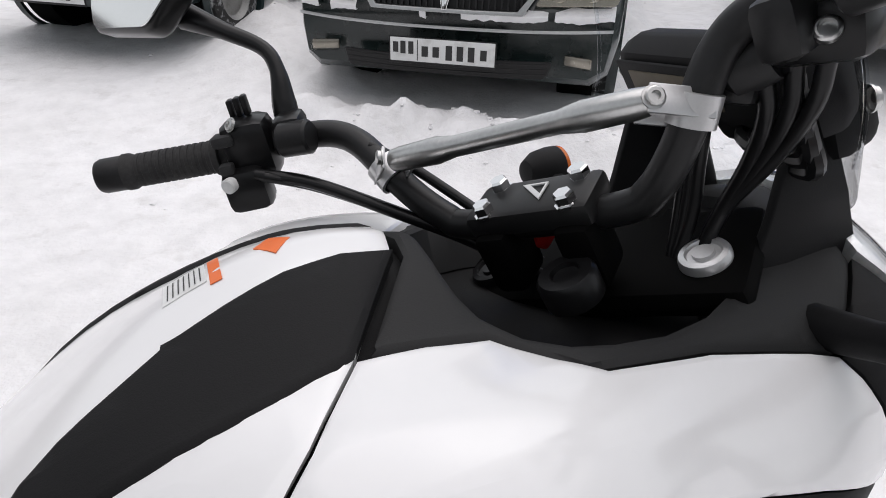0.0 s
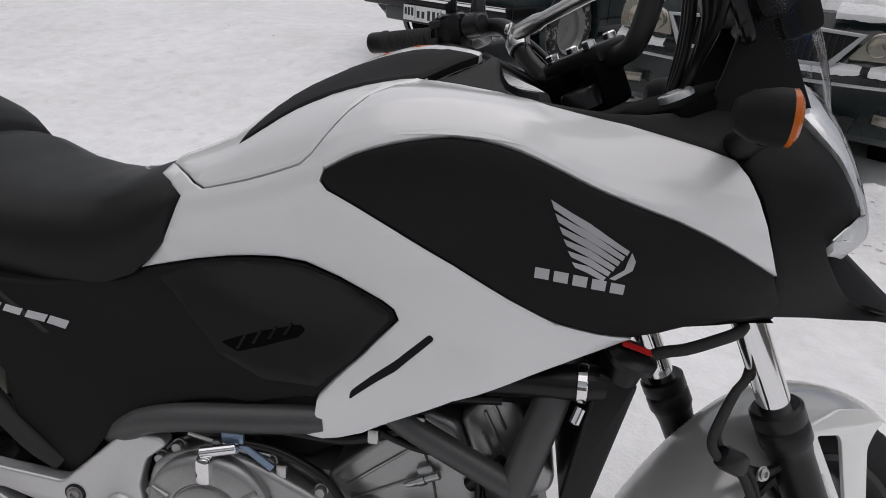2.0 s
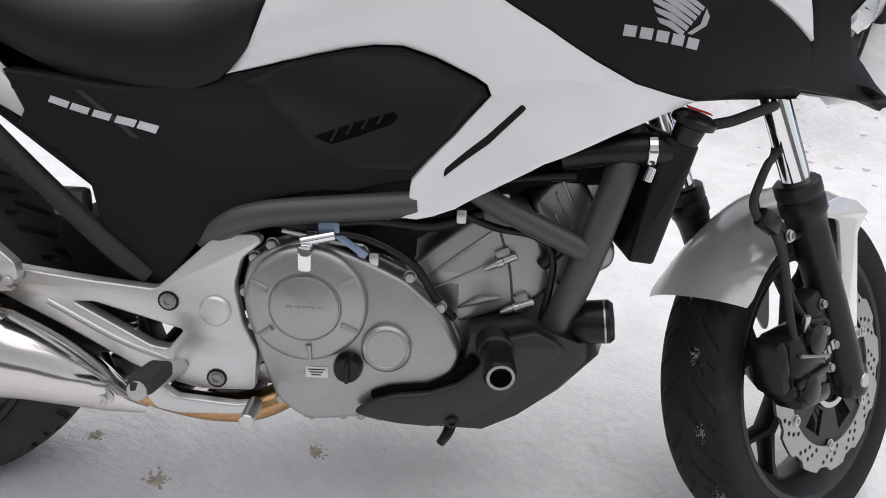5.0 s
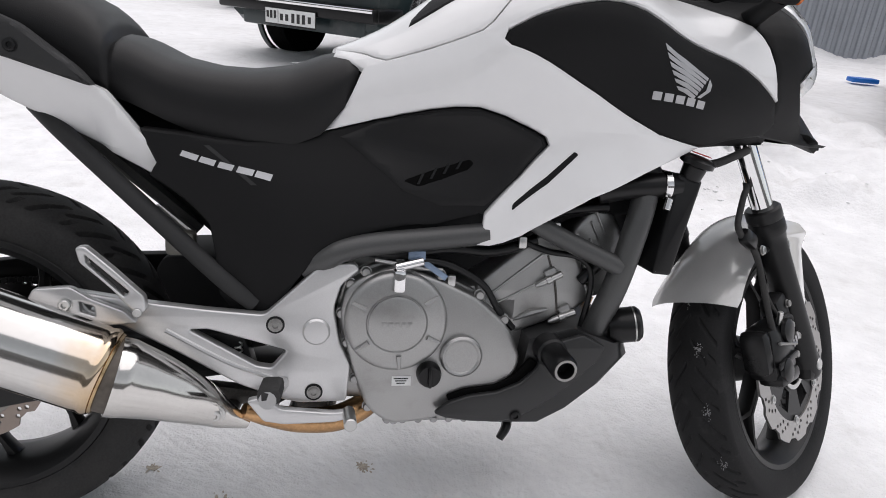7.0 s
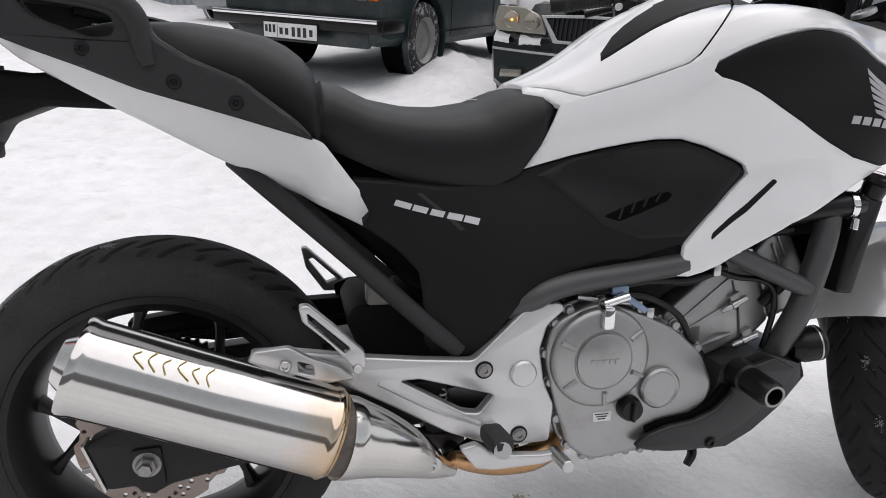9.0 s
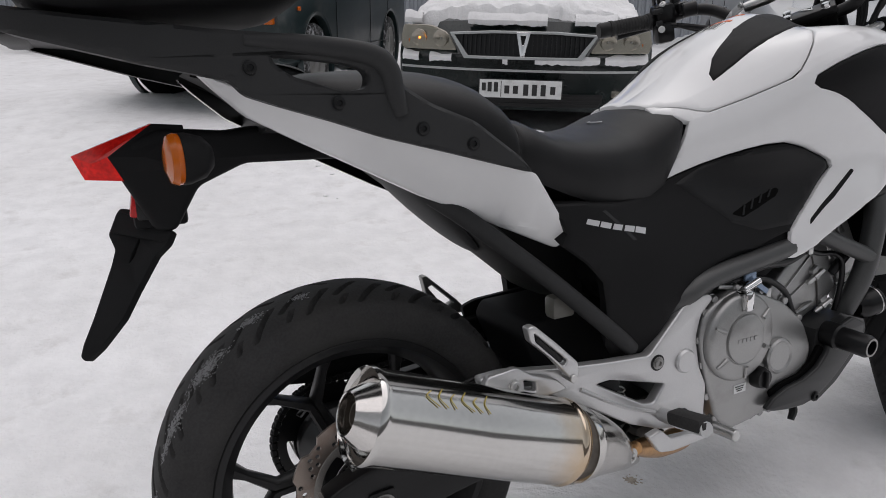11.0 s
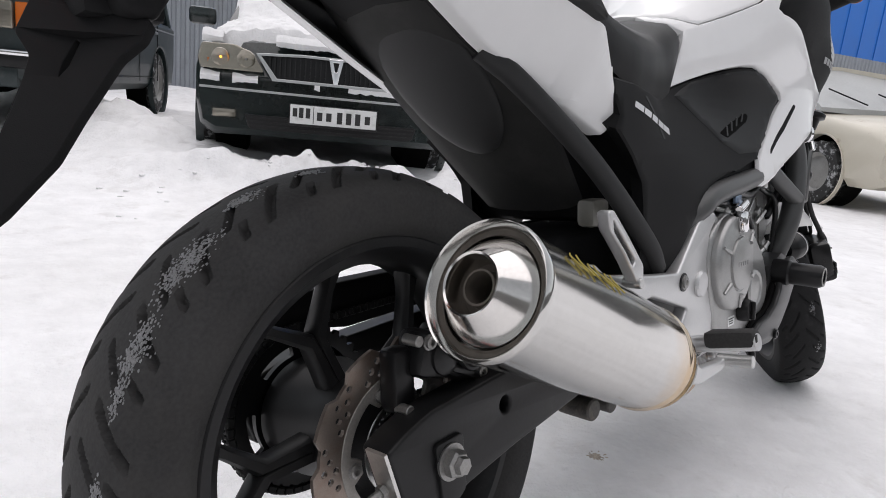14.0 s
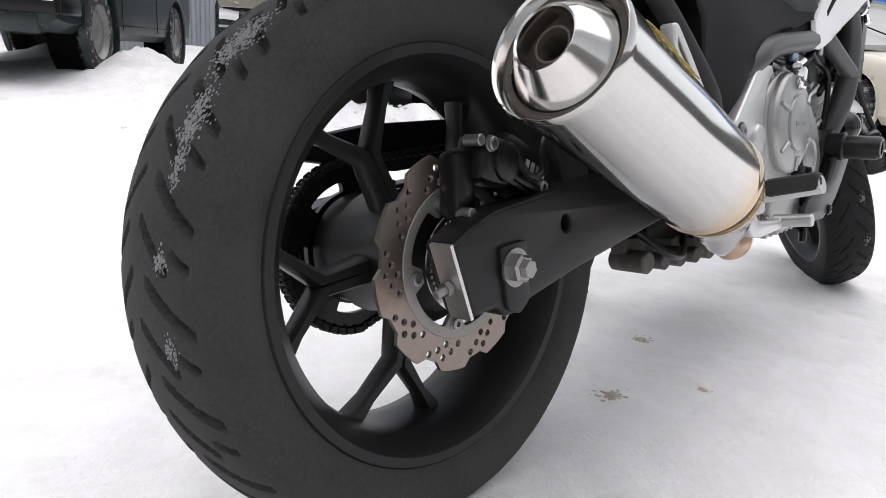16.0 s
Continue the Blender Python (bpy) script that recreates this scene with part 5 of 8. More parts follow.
for s in (RIGHT,):
    bk = part("footpeg_bracket", side_plate([rounded(br, 0.008), rounded(br_hole, 0.006), rounded(br_hole2, 0.004)], s * 0.182, 0.011, 0.004), ALU, bike, "silver painted footpeg bracket")
    for x, z in ((0.505, 0.434), (0.566, 0.318)):
        part("bracket_washer", lathe([(0.0, 0.0), (0.0145, 0.0), (0.0145, 0.0018), (0.0125, 0.0025), (0.0, 0.0025)], (x, s * 0.1925, z), (0, s, 0), 28), GLOSSB, bk)
        part("bracket_bolt", bolt((x, s * 0.1945, z), (0, s, 0), 0.0092, 0.0045), WORN, bk)
    part("pivot_cap", lathe([(0.022, 0), (0.022, 0.004), (0.019, 0.007), (0.0, 0.0085)], (0.569, s * 0.192, 0.423), (0, s, 0), 32), ALU, bk, "round pivot cap")
    part("rib", tube([(0.34, s * 0.193, 0.425), (0.43, s * 0.193, 0.372), (0.50, s * 0.193, 0.343)], 0.004, 8), ALU, bk)
    # folded pillion peg on its hanger
    hang = part("hanger_plate", side_plate([rounded([(0.149, 0.470), (0.161, 0.494), (0.212, 0.498), (0.239, 0.480), (0.285, 0.461), (0.304, 0.442), (0.260, 0.437), (0.215, 0.453), (0.164, 0.450)], 0.006), rounded([(0.223, 0.475), (0.244, 0.467), (0.245, 0.452), (0.224, 0.459)], 0.003)], s * 0.202, 0.007, 0.003), ALU, bike, "silver painted peg hanger")
    part("hanger_bolt", bolt((0.205, s * 0.209, 0.471), (0, s, 0), 0.0085, 0.007), STEEL, hang)
    pg = part("pillion_peg", side_plate([rounded([(0.226, 0.560), (0.239, 0.562), (0.276, 0.528), (0.318, 0.486), (0.319, 0.464), (0.306, 0.458), (0.268, 0.503), (0.231, 0.537)], 0.005), rounded([(0.238, 0.550), (0.297, 0.494), (0.290, 0.486), (0.240, 0.536)], 0.003)], s * 0.210, 0.009, 0.003), ALU, bike, "folded silver pillion footpeg")
    part("rubber", tube([(0.246, s * 0.210, 0.5375), (0.290, s * 0.210, 0.4935)], 0.0045, 8), RUBBER, pg, "black rubber inlay")
    part("pivot_pin", rod((0.307, s * 0.196, 0.462), (0.307, s * 0.2225, 0.462), 0.007), STEEL, pg)
    # rider peg
    rp = part("rider_peg", tube([(0.515, s * 0.195, 0.335), (0.508, s * 0.24, 0.345), (0.503, s * 0.305, 0.358)], [0.012, 0.014, 0.013], 12), ALU, bike, "rider footpeg with black rubber")
    part("rubber", block((0.034, 0.075, 0.026), (0.505, s * 0.267, 0.357), 0.008, pose(0, 0, 0, -10 * -s, 0, 0)), RUBBER, rp, "ribbed black rubber pad")
part("brake_pedal", side_plate([rounded([(0.462, 0.316), (0.49, 0.322), (0.515, 0.300), (0.60, 0.292), (0.628, 0.296), (0.63, 0.284), (0.60, 0.276), (0.52, 0.274), (0.488, 0.280)], 0.006)], -0.212, 0.008, 0.003), ALU, bike, "silver brake pedal lever")
part("pedal_tip", rod((0.623, -0.205, 0.288), (0.625, -0.262, 0.292), 0.0105), STEEL, bike)
part("pedal_spring", tube([(0.445 + 0.006 * math.cos(k * 0.8), -0.17 + 0.006 * math.sin(k * 0.8), 0.335 + 0.0012 * k) for k in range(50)], 0.0015, 6, 1), STEEL, bike)

# ---- engine ----
bm = block((0.34, 0.30, 0.22), (0.765, 0.0, 0.385), 0.03)
engine = part("engine", bm, ENGINE, bike, "grey cast parallel twin engine block")
case_loop = [(0.64, 0.515), (0.615, 0.496), (0.604, 0.45), (0.620, 0.382), (0.632, 0.342), (0.652, 0.285), (0.693, 0.255), (0.762, 0.262), (0.855, 0.300), (0.905, 0.345), (0.912, 0.376), (0.885, 0.433), (0.83, 0.481), (0.758, 0.514), (0.693, 0.534)]
part("crankcase_cover", side_plate([rounded(case_loop, 0.02)], -0.168, 0.026, 0.008), ENGINE, engine, "grey cast crankcase cover")
part("cover_rim", side_plate([rounded([((x - 0.757) * 1.035 + 0.757, (z - 0.39) * 1.035 + 0.39) for x, z in case_loop], 0.02)], -0.150, 0.010, 0.003), ENGINE, engine)
part("sump", side_plate([rounded([(0.655, 0.29), (0.69, 0.245), (0.76, 0.245), (0.85, 0.243), (0.87, 0.30)], 0.01)], 0.0, 0.165, 0.008), ENGINE, engine, "finned cast sump")
for k in range(7):
    part("sump_bolt", bolt((0.69 + 0.027 * k, -0.166, 0.254), (0, -1, -0.3), 0.0065, 0.008, False), ENGINE, engine)
cx, cz = 0.696, 0.443
clutch = part("clutch_cover", lathe([(0.084, -0.02), (0.084, 0.006), (0.0825, 0.011), (0.078, 0.0145), (0.074, 0.0160), (0.050, 0.0195), (0.0475, 0.0180), (0.0462, 0.0182), (0.0455, 0.0225), (0.042, 0.0240), (0, 0.0245)], (cx, -0.194, cz), (0, -1, 0), 72), ENGINE, engine, "round grey clutch cover with a raised centre")
for k in range(6):
    a = radians(95 + 60 * k)
    part("clutch_rib", tube([(cx + 0.055 * math.cos(a), -0.2135, cz + 0.055 * math.sin(a)), (cx + 0.079 * math.cos(a), -0.2105, cz + 0.079 * math.sin(a))], [0.0045, 0.0025], 8), ENGINE, clutch)
for k in range(5):
    part("cover_mark", block((0.0075, 0.001, 0.008), (cx - 0.021 + 0.0105 * k, -0.2188, cz), 0.0004), ENGINE, clutch, "raised block lettering, unreadable")
part("cable_bracket", block((0.02, 0.03, 0.038), (0.697, -0.208, 0.515), 0.006), CHROME, engine, "bright clutch cable bracket")
part("cable_nut", rod((0.69, -0.21, 0.535), (0.735, -0.205, 0.545), 0.007), CHROME, engine)
part("round_cover", lathe([(0.0365, -0.005), (0.0355, 0.009), (0.032, 0.0125), (0.029, 0.0115), (0.0275, 0.010), (0, 0.0105)], (0.807, -0.193, 0.381), (0, -1, 0), 48), ENGINE, engine, "small round cover")
filler = part("oil_filler_cap", lathe([(0.021, 0), (0.021, 0.012), (0.018, 0.022), (0.0, 0.023)], (0.754, -0.192, 0.350), (0, -1, 0), 24), GLOSSB, engine, "black oil filler cap")
part("cap_grip", block((0.007, 0.01, 0.034), (0.754, -0.217, 0.350), 0.003), GLOSSB, filler)
part("engine_label", block((0.032, 0.001, 0.017), (0.709, -0.1945, 0.336), 0.0), PLATEW, engine, "small white label")
for k in range(3):
    part("label_print", block((0.024 - 0.005 * k, 0.0006, 0.0016), (0.708, -0.1953, 0.3405 - 0.0042 * k), 0), GREYP, engine)
for x, z in ((0.622, 0.50), (0.608, 0.45), (0.618, 0.40), (0.632, 0.335), (0.655, 0.285), (0.70, 0.26), (0.76, 0.268), (0.88, 0.44), (0.835, 0.483), (0.768, 0.516), (0.70, 0.533), (0.646, 0.52)):
    part("case_bolt", bolt((x, -0.176, z), (0, -1, 0), 0.0075, 0.012, False), ENGINE, engine)
# cylinders, lying forward
cyl = side_plate([rounded([(0.83, 0.485), (0.905, 0.40), (1.02, 0.445), (1.045, 0.47), (1.00, 0.585), (0.955, 0.60)], 0.012)], 0.0, 0.150, 0.010)
cylinder = part("cylinder", cyl, ENGINE, engine, "grey cylinder block leaning forward")
part("cylinder_ridge", tube([(0.862, -0.151, 0.476), (0.905, -0.152, 0.512), (0.955, -0.151, 0.552)], 0.0022, 8), STEEL, cylinder)
part("cylinder_ridge", tube([(0.868, -0.151, 0.456), (0.905, -0.152, 0.476), (0.938, -0.152, 0.494)], 0.0016, 8), STEEL, cylinder)
part("cylinder_ridge", tube([(0.905, -0.150, 0.428), (0.935, -0.153, 0.442), (0.965, -0.151, 0.448)], [0.002, 0.007, 0.003], 8), ENGINE, cylinder)
part("cylinder_seam", tube([(0.958, -0.1505, 0.545), (0.975, -0.1515, 0.495), (0.985, -0.1505, 0.435)], 0.0018, 8), GRIME, cylinder)
for a, b in (((0.938, -0.158, 0.492), (0.985, -0.160, 0.517)), ((0.966, -0.158, 0.427), (1.019, -0.160, 0.449))):
    a, b = Vector(a), Vector(b)
    part("stud", lathe([(0.0, 0.0), (0.003, 0.001), (0.0055, 0.010), (0.0055, 0.020), (0.0075, 0.021), (0.0075, 0.030), (0.006, 0.031), (0.006, 0.050), (0.0, 0.052)], a, b - a, 12), STEEL, cylinder)
    part("stud_lug", block((0.022, 0.012, 0.016), a.lerp(b, 0.55) + Vector((0.0, 0.006, 0.010)), 0.004, pose(0, 0, 0, 0, -26, 0)), ENGINE, cylinder)
head = part("cylinder_head", side_plate([rounded([(1.0, 0.59), (1.045, 0.465), (1.10, 0.485), (1.125, 0.50), (1.128, 0.525), (1.07, 0.625), (1.03, 0.63)], 0.012)], 0.0, 0.145, 0.012), ENGINE, engine, "grey cylinder head")
for z in (0.55, 0.58, 0.61):
    part("head_rib", block((0.06, 0.01, 0.004), (1.045, -0.146, z), 0.0015, pose(0, 0, 0, 0, 62, 0)), ENGINE, head)
part("spark_plug", rod((1.02, -0.15, 0.50), (1.06, -0.165, 0.55), 0.010), GLOSSB, head)
# dark space between body and engine
part("airbox", side_plate([rounded([(0.62, 0.60), (0.64, 0.54), (0.80, 0.50), (0.90, 0.56), (1.0, 0.61), (1.12, 0.62), (1.15, 0.70), (0.9, 0.70)], 0.015)], 0.0, 0.145, 0.01), BLACK, bike, "black airbox and ducts")
for pts, r, mt in (([(0.72, -0.19, 0.545), (0.78, -0.185, 0.535), (0.84, -0.18, 0.50), (0.87, -0.176, 0.455), (0.90, -0.17, 0.42)], 0.006, GLOSSB),
                   ([(0.90, -0.172, 0.575), (0.95, -0.170, 0.557), (1.0, -0.168, 0.549), (1.028, -0.168, 0.528), (1.034, -0.166, 0.485), (1.026, -0.160, 0.42)], 0.0055, GLOSSB),
                   ([(0.62, -0.175, 0.555), (0.70, -0.18, 0.55), (0.78, -0.175, 0.56), (0.86, -0.168, 0.555), (0.93, -0.165, 0.575)], 0.009, GLOSSB),
                   ([(0.66, -0.178, 0.54), (0.72, -0.182, 0.53), (0.77, -0.182, 0.525)], 0.005, STEEL),
                   ([(0.95, -0.16, 0.62), (1.0, -0.165, 0.63), (1.05, -0.165, 0.635)], 0.008, GLOSSB),
                   ([(1.09, -0.12, 0.43), (1.10, -0.16, 0.40), (1.07, -0.175, 0.37), (1.06, -0.15, 0.33)], 0.008, GLOSSB)):
    part("hose", tube(pts, r, 10), mt, bike, "black hose and cable run" if mt is GLOSSB else "steel cable")
part("cable_stay", block((0.05, 0.004, 0.010), (0.755, -0.192, 0.528), 0.001, pose(0, 0, 0, 0, 35, 0)), BLUEC, bike, "bluish metal cable stay")
part("cable_stay", block((0.028, 0.006, 0.014), (0.725, -0.194, 0.552), 0.001), BLUEC, bike, "bluish metal cable stay")
for x, z in ((0.785, 0.508), (0.80, 0.575), (0.955, 0.60), (0.90, 0.575)):
    part("clip", block((0.014, 0.01, 0.02), (x, -0.185, z), 0.003), STEEL, bike)

# ---- frame ----
for s in (RIGHT, LEFT):
    fr = part("frame_tube", tube([(1.12, s * 0.155, 0.70), (1.108, s * 0.178, 0.655), (1.09, s * 0.19, 0.59), (1.068, s * 0.188, 0.50), (1.048, s * 0.166, 0.42), (1.034, s * 0.140, 0.36)], 0.0215, 16), FRAME, bike, "grey steel frame downtube")
    part("brace", tube([(0.90, s * 0.178, 0.622), (0.95, s * 0.186, 0.592), (1.07, s * 0.196, 0.538)], 0.0165, 14), FRAME, fr)
    part("frame_rail", tube([(0.55, s * 0.165, 0.520), (0.586, s * 0.184, 0.543), (0.61, s * 0.187, 0.556), (0.657, s * 0.188, 0.567), (0.739, s * 0.188, 0.577), (0.84, s * 0.184, 0.588)], 0.0185, 16), FRAME, bike, "grey steel frame rail")
# ---- radiator ----
rad = part("radiator", side_plate([rounded([(1.128, 0.527), (1.163, 0.524), (1.198, 0.688), (1.152, 0.70)], 0.006)], 0.0, 0.198, 0.006), GLOSSB, bike, "black radiator")
for k in range(16):
    part("fin_row", block((0.004, 0.34, 0.004), (1.1685 + 0.0019 * k, 0, 0.545 + 0.009 * k), 0.001), SATIN, rad)
part("radiator_cap", lathe([(0.0, -0.025), (0.018, -0.025), (0.020, -0.004), (0.029, 0.0), (0.029, 0.008), (0.022, 0.013), (0.0, 0.015)], (1.185, -0.19, 0.715), (0.25, -0.2, 1), 24), GLOSSB, rad, "black radiator filler cap")
part("cap_label", block((0.034, 0.012, 0.001), (1.190, -0.193, 0.732), 0.0, pose(0, 0, 0, 10, 15, 0)), REDP, rad, "red warning label")
part("radiator_hose", tube([(1.03, -0.165, 0.66), (1.08, -0.178, 0.672), (1.13, -0.185, 0.678), (1.16, -0.18, 0.678)], 0.021, 16), GLOSSB, rad, "black coolant hose")
part("hose_clamp", lathe([(0.0222, -0.006), (0.0232, -0.005), (0.0232, 0.005), (0.0222, 0.006)], (1.138, -0.186, 0.678), (1, -0.1, 0.05), 28), CHROME, rad, "bright hose clamp")
part("clamp_screw", rod((1.138, -0.205, 0.658), (1.132, -0.21, 0.64), 0.006), CHROME, rad)
# ---- skid plate ----
bm = bmesh.new()
rows = []
for y, k in ((-0.192, 0.0), (-0.185, 0.25), (-0.165, 0.55), (-0.12, 0.85), (0.0, 1.0), (0.12, 0.85), (0.165, 0.55), (0.185, 0.25), (0.192, 0.0)):
    f = 0.055 * k
    rows.append([bm.verts.new(q) for q in ((0.766, y, 0.276), (0.80, y, 0.268 - 0.01 * k), (0.87, y, 0.256 - 0.015 * k), (0.951, y, 0.254 - 0.012 * k), (1.0, y, 0.280 - 0.004 * k), (1.05 + f * 0.6, y, 0.322), (1.085 + f, y, 0.371), (1.078 + f * 0.8, y, 0.40), (0.998, y, 0.428), (0.925, y, 0.408), (0.918, y, 0.36), (0.88, y, 0.315), (0.83, y, 0.292))])
for a, b in zip(rows, rows[1:]):
    for j in range(13):
        bm.faces.new((a[j], a[(j + 1) % 13], b[(j + 1) % 13], b[j]))
bm.faces.new(rows[0])
bm.faces.new(rows[-1][::-1])
PANM = node_mat("belly_pan_plastic", (0.024, 0.0245, 0.025), 0.34, var=0.2, scale=9, fine=500, bump=0.12, depth=0.0005, spec=0.4)
skid = part("belly_pan", bm, PANM, bike, "dark grey plastic belly pan")
part("pan_side", side_plate([rounded([(0.764, 0.283), (0.787, 0.302), (0.823, 0.314), (0.871, 0.32), (0.91, 0.336), (0.937, 0.362), (0.946, 0.403), (1.013, 0.422), (1.055, 0.401), (1.045, 0.376), (0.991, 0.324), (0.949, 0.293), (0.906, 0.271), (0.874, 0.265), (0.825, 0.268), (0.784, 0.275)], 0.006)], -0.2055, 0.0065, 0.004), PANM, skid, "smooth side cheek of the belly pan")
# dark plate drawn for the pan's edge thickness and the gap shadow behind it
part("pan_gap_shade", side_plate([rounded([(0.792, 0.296), (0.786, 0.310), (0.814, 0.321), (0.869, 0.328), (0.901, 0.345), (0.927, 0.377), (0.94, 0.369), (0.938, 0.346), (0.904, 0.312), (0.823, 0.289)], 0.004)], -0.1965, 0.004, 0.0015), SHADED, skid, "near-black strip for the belly pan edge and the shadow in its gap")
part("pan_bolt", bolt((0.905, -0.2115, 0.277), (0, -1, 0), 0.009, 0.005), GLOSSB, skid)
bob = part("crash_bobbin", lathe([(0.0, 0), (0.026, 0.0), (0.026, 0.03), (0.0225, 0.034), (0.0225, 0.085), (0.019, 0.092), (0.0145, 0.092), (0.0135, 0.07), (0, 0.07)], (0.957, -0.19, 0.395), (0.03, -1, -0.06), 32), GLOSSB, bike, "black crash protector bobbin")
part("bobbin_ring", lathe([(0.0145, 0.0925), (0.0185, 0.0925), (0.0185, 0.0935), (0.0145, 0.0935)], (0.957, -0.19, 0.395), (0.03, -1, -0.06), 32, closed=True), WORN, bob)
part("crash_bobbin", lathe([(0.0, 0), (0.026, 0.0), (0.0225, 0.034), (0.0225, 0.085), (0.019, 0.092), (0, 0.092)], (0.957, 0.19, 0.395), (0.03, 1, -0.06), 24), GLOSSB, bike, "black crash protector bobbin")
horn = part("oil_filter", lathe([(0.0, 0), (0.02, 0.0), (0.028, 0.012), (0.031, 0.02), (0.031, 0.05), (0.026, 0.056), (0.0, 0.058)], (1.07, -0.175, 0.425), (1, -0.2, 0.18), 32), GLOSSB, bike, "black round filter canister")
part("band", lathe([(0.0312, 0.042), (0.0318, 0.0425), (0.0318, 0.0445), (0.0312, 0.045)], (1.07, -0.175, 0.425), (1, -0.2, 0.18), 32), STEEL, horn)
part("side_stand", tube([(0.70, 0.16, 0.28), (0.74, 0.22, 0.16), (0.77, 0.28, 0.075)], 0.013, 12), SATIN, bike, "black side stand")
part("stand_foot", block((0.07, 0.05, 0.012), (0.775, 0.285, 0.07), 0.004, pose(0, 0, 0, -9.5, 0, 0)), SATIN, bike)
part("stand_tab", tube([(0.915, -0.12, 0.26), (0.905, -0.165, 0.235), (0.892, -0.172, 0.212)], [0.009, 0.009, 0.007], 8), GLOSSB, bike, "small black peg below the belly pan")

# ---- steering: everything that turns with the bars ----
RAKE, STEER = 26.5, 35.85
PIVOT = Vector((1.497, 0.0, 0.300))
AXIS = Vector((-math.sin(radians(RAKE)), 0, math.cos(radians(RAKE))))
TURNED = Matrix.Translation(PIVOT) @ Matrix.Rotation(radians(STEER), 4, AXIS) @ Matrix.Translation(-PIVOT)
FRONT = (1.502, 0.0, 0.286)
fw = part("front_wheel", wheel_rim(FRONT, 0.221, 0.050, 0.05, TURNED), SATIN, bike, "black cast front wheel with split spokes")
wheel_spokes(fw, FRONT, 0.221, 5, 88, 0.05, TURNED)
part("tyre", tyre(FRONT, 0.2945, 0.0565, 0.221, 20, TURNED, 0.003), RUBBERF, fw, "black grooved front tyre")
random.seed(21)
for a_, y_ in ((168, -0.02), (191, -0.028), (150, 0.01), (214, -0.03)):
    bm = bmesh.new()
    for _ in range(36):
        yy = y_ + random.gauss(0, 0.004)
        t = radians(a_ + random.gauss(0, 1.3))
        rr = 0.265 + 0.0300 * max(0.0, 1 - (yy / 0.0565) ** 2) ** 0.46
        own = bmesh.new()
        bmesh.ops.create_icosphere(own, subdivisions=1, radius=random.uniform(0.0005, 0.0012))
        own.transform(Matrix.Translation((FRONT[0] + rr * math.cos(t), yy, FRONT[2] + rr * math.sin(t))) @ pose(0, 0, 0, 0, -math.degrees(t), 0) @ Matrix.Diagonal((0.6, 1.2, 1.5, 1)))
        join(bm, own)
    part("snow_crust", bm, ICE, fw, "crusted snow stuck on the tyre", m=TURNED)
fdisc = part("brake_disc", brake_disc(FRONT, -0.0687, 0.1595, 0.120, 12, TURNED), DISCF, fw, "large wavy drilled front brake disc")
bm = side_plate([ring_pts(0.123, 60), ring_pts(0.05, 60)] + [[((0.062 if q in (0, 3) else 0.105) * math.cos(a + (0.22 if q in (2, 3) else -0.22)), (0.062 if q in (0, 3) else 0.105) * math.sin(a + (0.22 if q in (2, 3) else -0.22))) for q in range(4)] for a in (2 * math.pi * i / 6 for i in range(6))], -0.065, 0.003, 0.0)
bm.transform(TURNED @ Matrix.Translation((FRONT[0], 0, FRONT[2])))
part("disc_carrier", bm, SATIN, fdisc, "black disc carrier")
bm = side_plate([ring_pts(0.056, 60), ring_pts(0.047, 60)], -0.072, 0.001, 0.0)
bm.transform(TURNED @ Matrix.Translation((FRONT[0], 0, FRONT[2])))
part("sensor_ring", bm, STEEL, fdisc, "steel sensor ring")
for k in range(6):
    a = radians(30 + 60 * k)
    part("disc_rivet", bolt((FRONT[0] + 0.120 * math.cos(a), -0.070, FRONT[2] + 0.120 * math.sin(a)), (0, -1, 0), 0.008, 0.004), STEEL, fdisc, m=TURNED)
part("front_axle", rod((FRONT[0], -0.125, FRONT[2]), (FRONT[0], 0.125, FRONT[2]), 0.012), STEEL, bike, m=TURNED)


def leg(s, along, off=0.0):
    """A point of a fork leg, along metres above the axle."""
    base = Vector((FRONT[0] - 0.002, s * 0.099, FRONT[2]))
    return base + AXIS * along + Vector((off, 0, 0))


for s in (RIGHT, LEFT):
    fork = part("fork_leg", lathe([(0.0, -0.03), (0.018, -0.03), (0.024, -0.02), (0.025, 0.02), (0.026, 0.06), (0.027, 0.28), (0.030, 0.30), (0.033, 0.305), (0.033, 0.325), (0.031, 0.33), (0.033, 0.333), (0.033, 0.352), (0.029, 0.356), (0.0, 0.356)], leg(s, 0), AXIS, 28), SATIN, bike, "black fork lower leg", m=TURNED)
    part("stanchion", lathe([(0.0205, 0.33), (0.0205, 0.752), (0.0, 0.752)], leg(s, 0), AXIS, 32), CHROME, fork, "chromed fork tube", m=TURNED)
    part("fork_cap", lathe([(0.0205, 0.750), (0.0205, 0.769), (0.0190, 0.772), (0.0145, 0.773), (0.0130, 0.770), (0.0090, 0.770), (0.0085, 0.773), (0, 0.773)], leg(s, 0), AXIS, 28), ALU if s < 0 else GLOSSB, fork, "machined fork top cap", m=TURNED)
    part("axle_lug", block((0.06, 0.036, 0.06), leg(s, -0.005, 0.006), 0.014), SATIN, fork, m=TURNED)
# yokes and stem coloured near-black for the shade down in the well
part("lower_yoke", block((0.10, 0.28, 0.04), PIVOT + AXIS * 0.56 + Vector((0.015, 0, 0)), 0.012, pose(0, 0, 0, 0, -RAKE, 0)), SHADED, bike, "black lower fork yoke", m=TURNED)
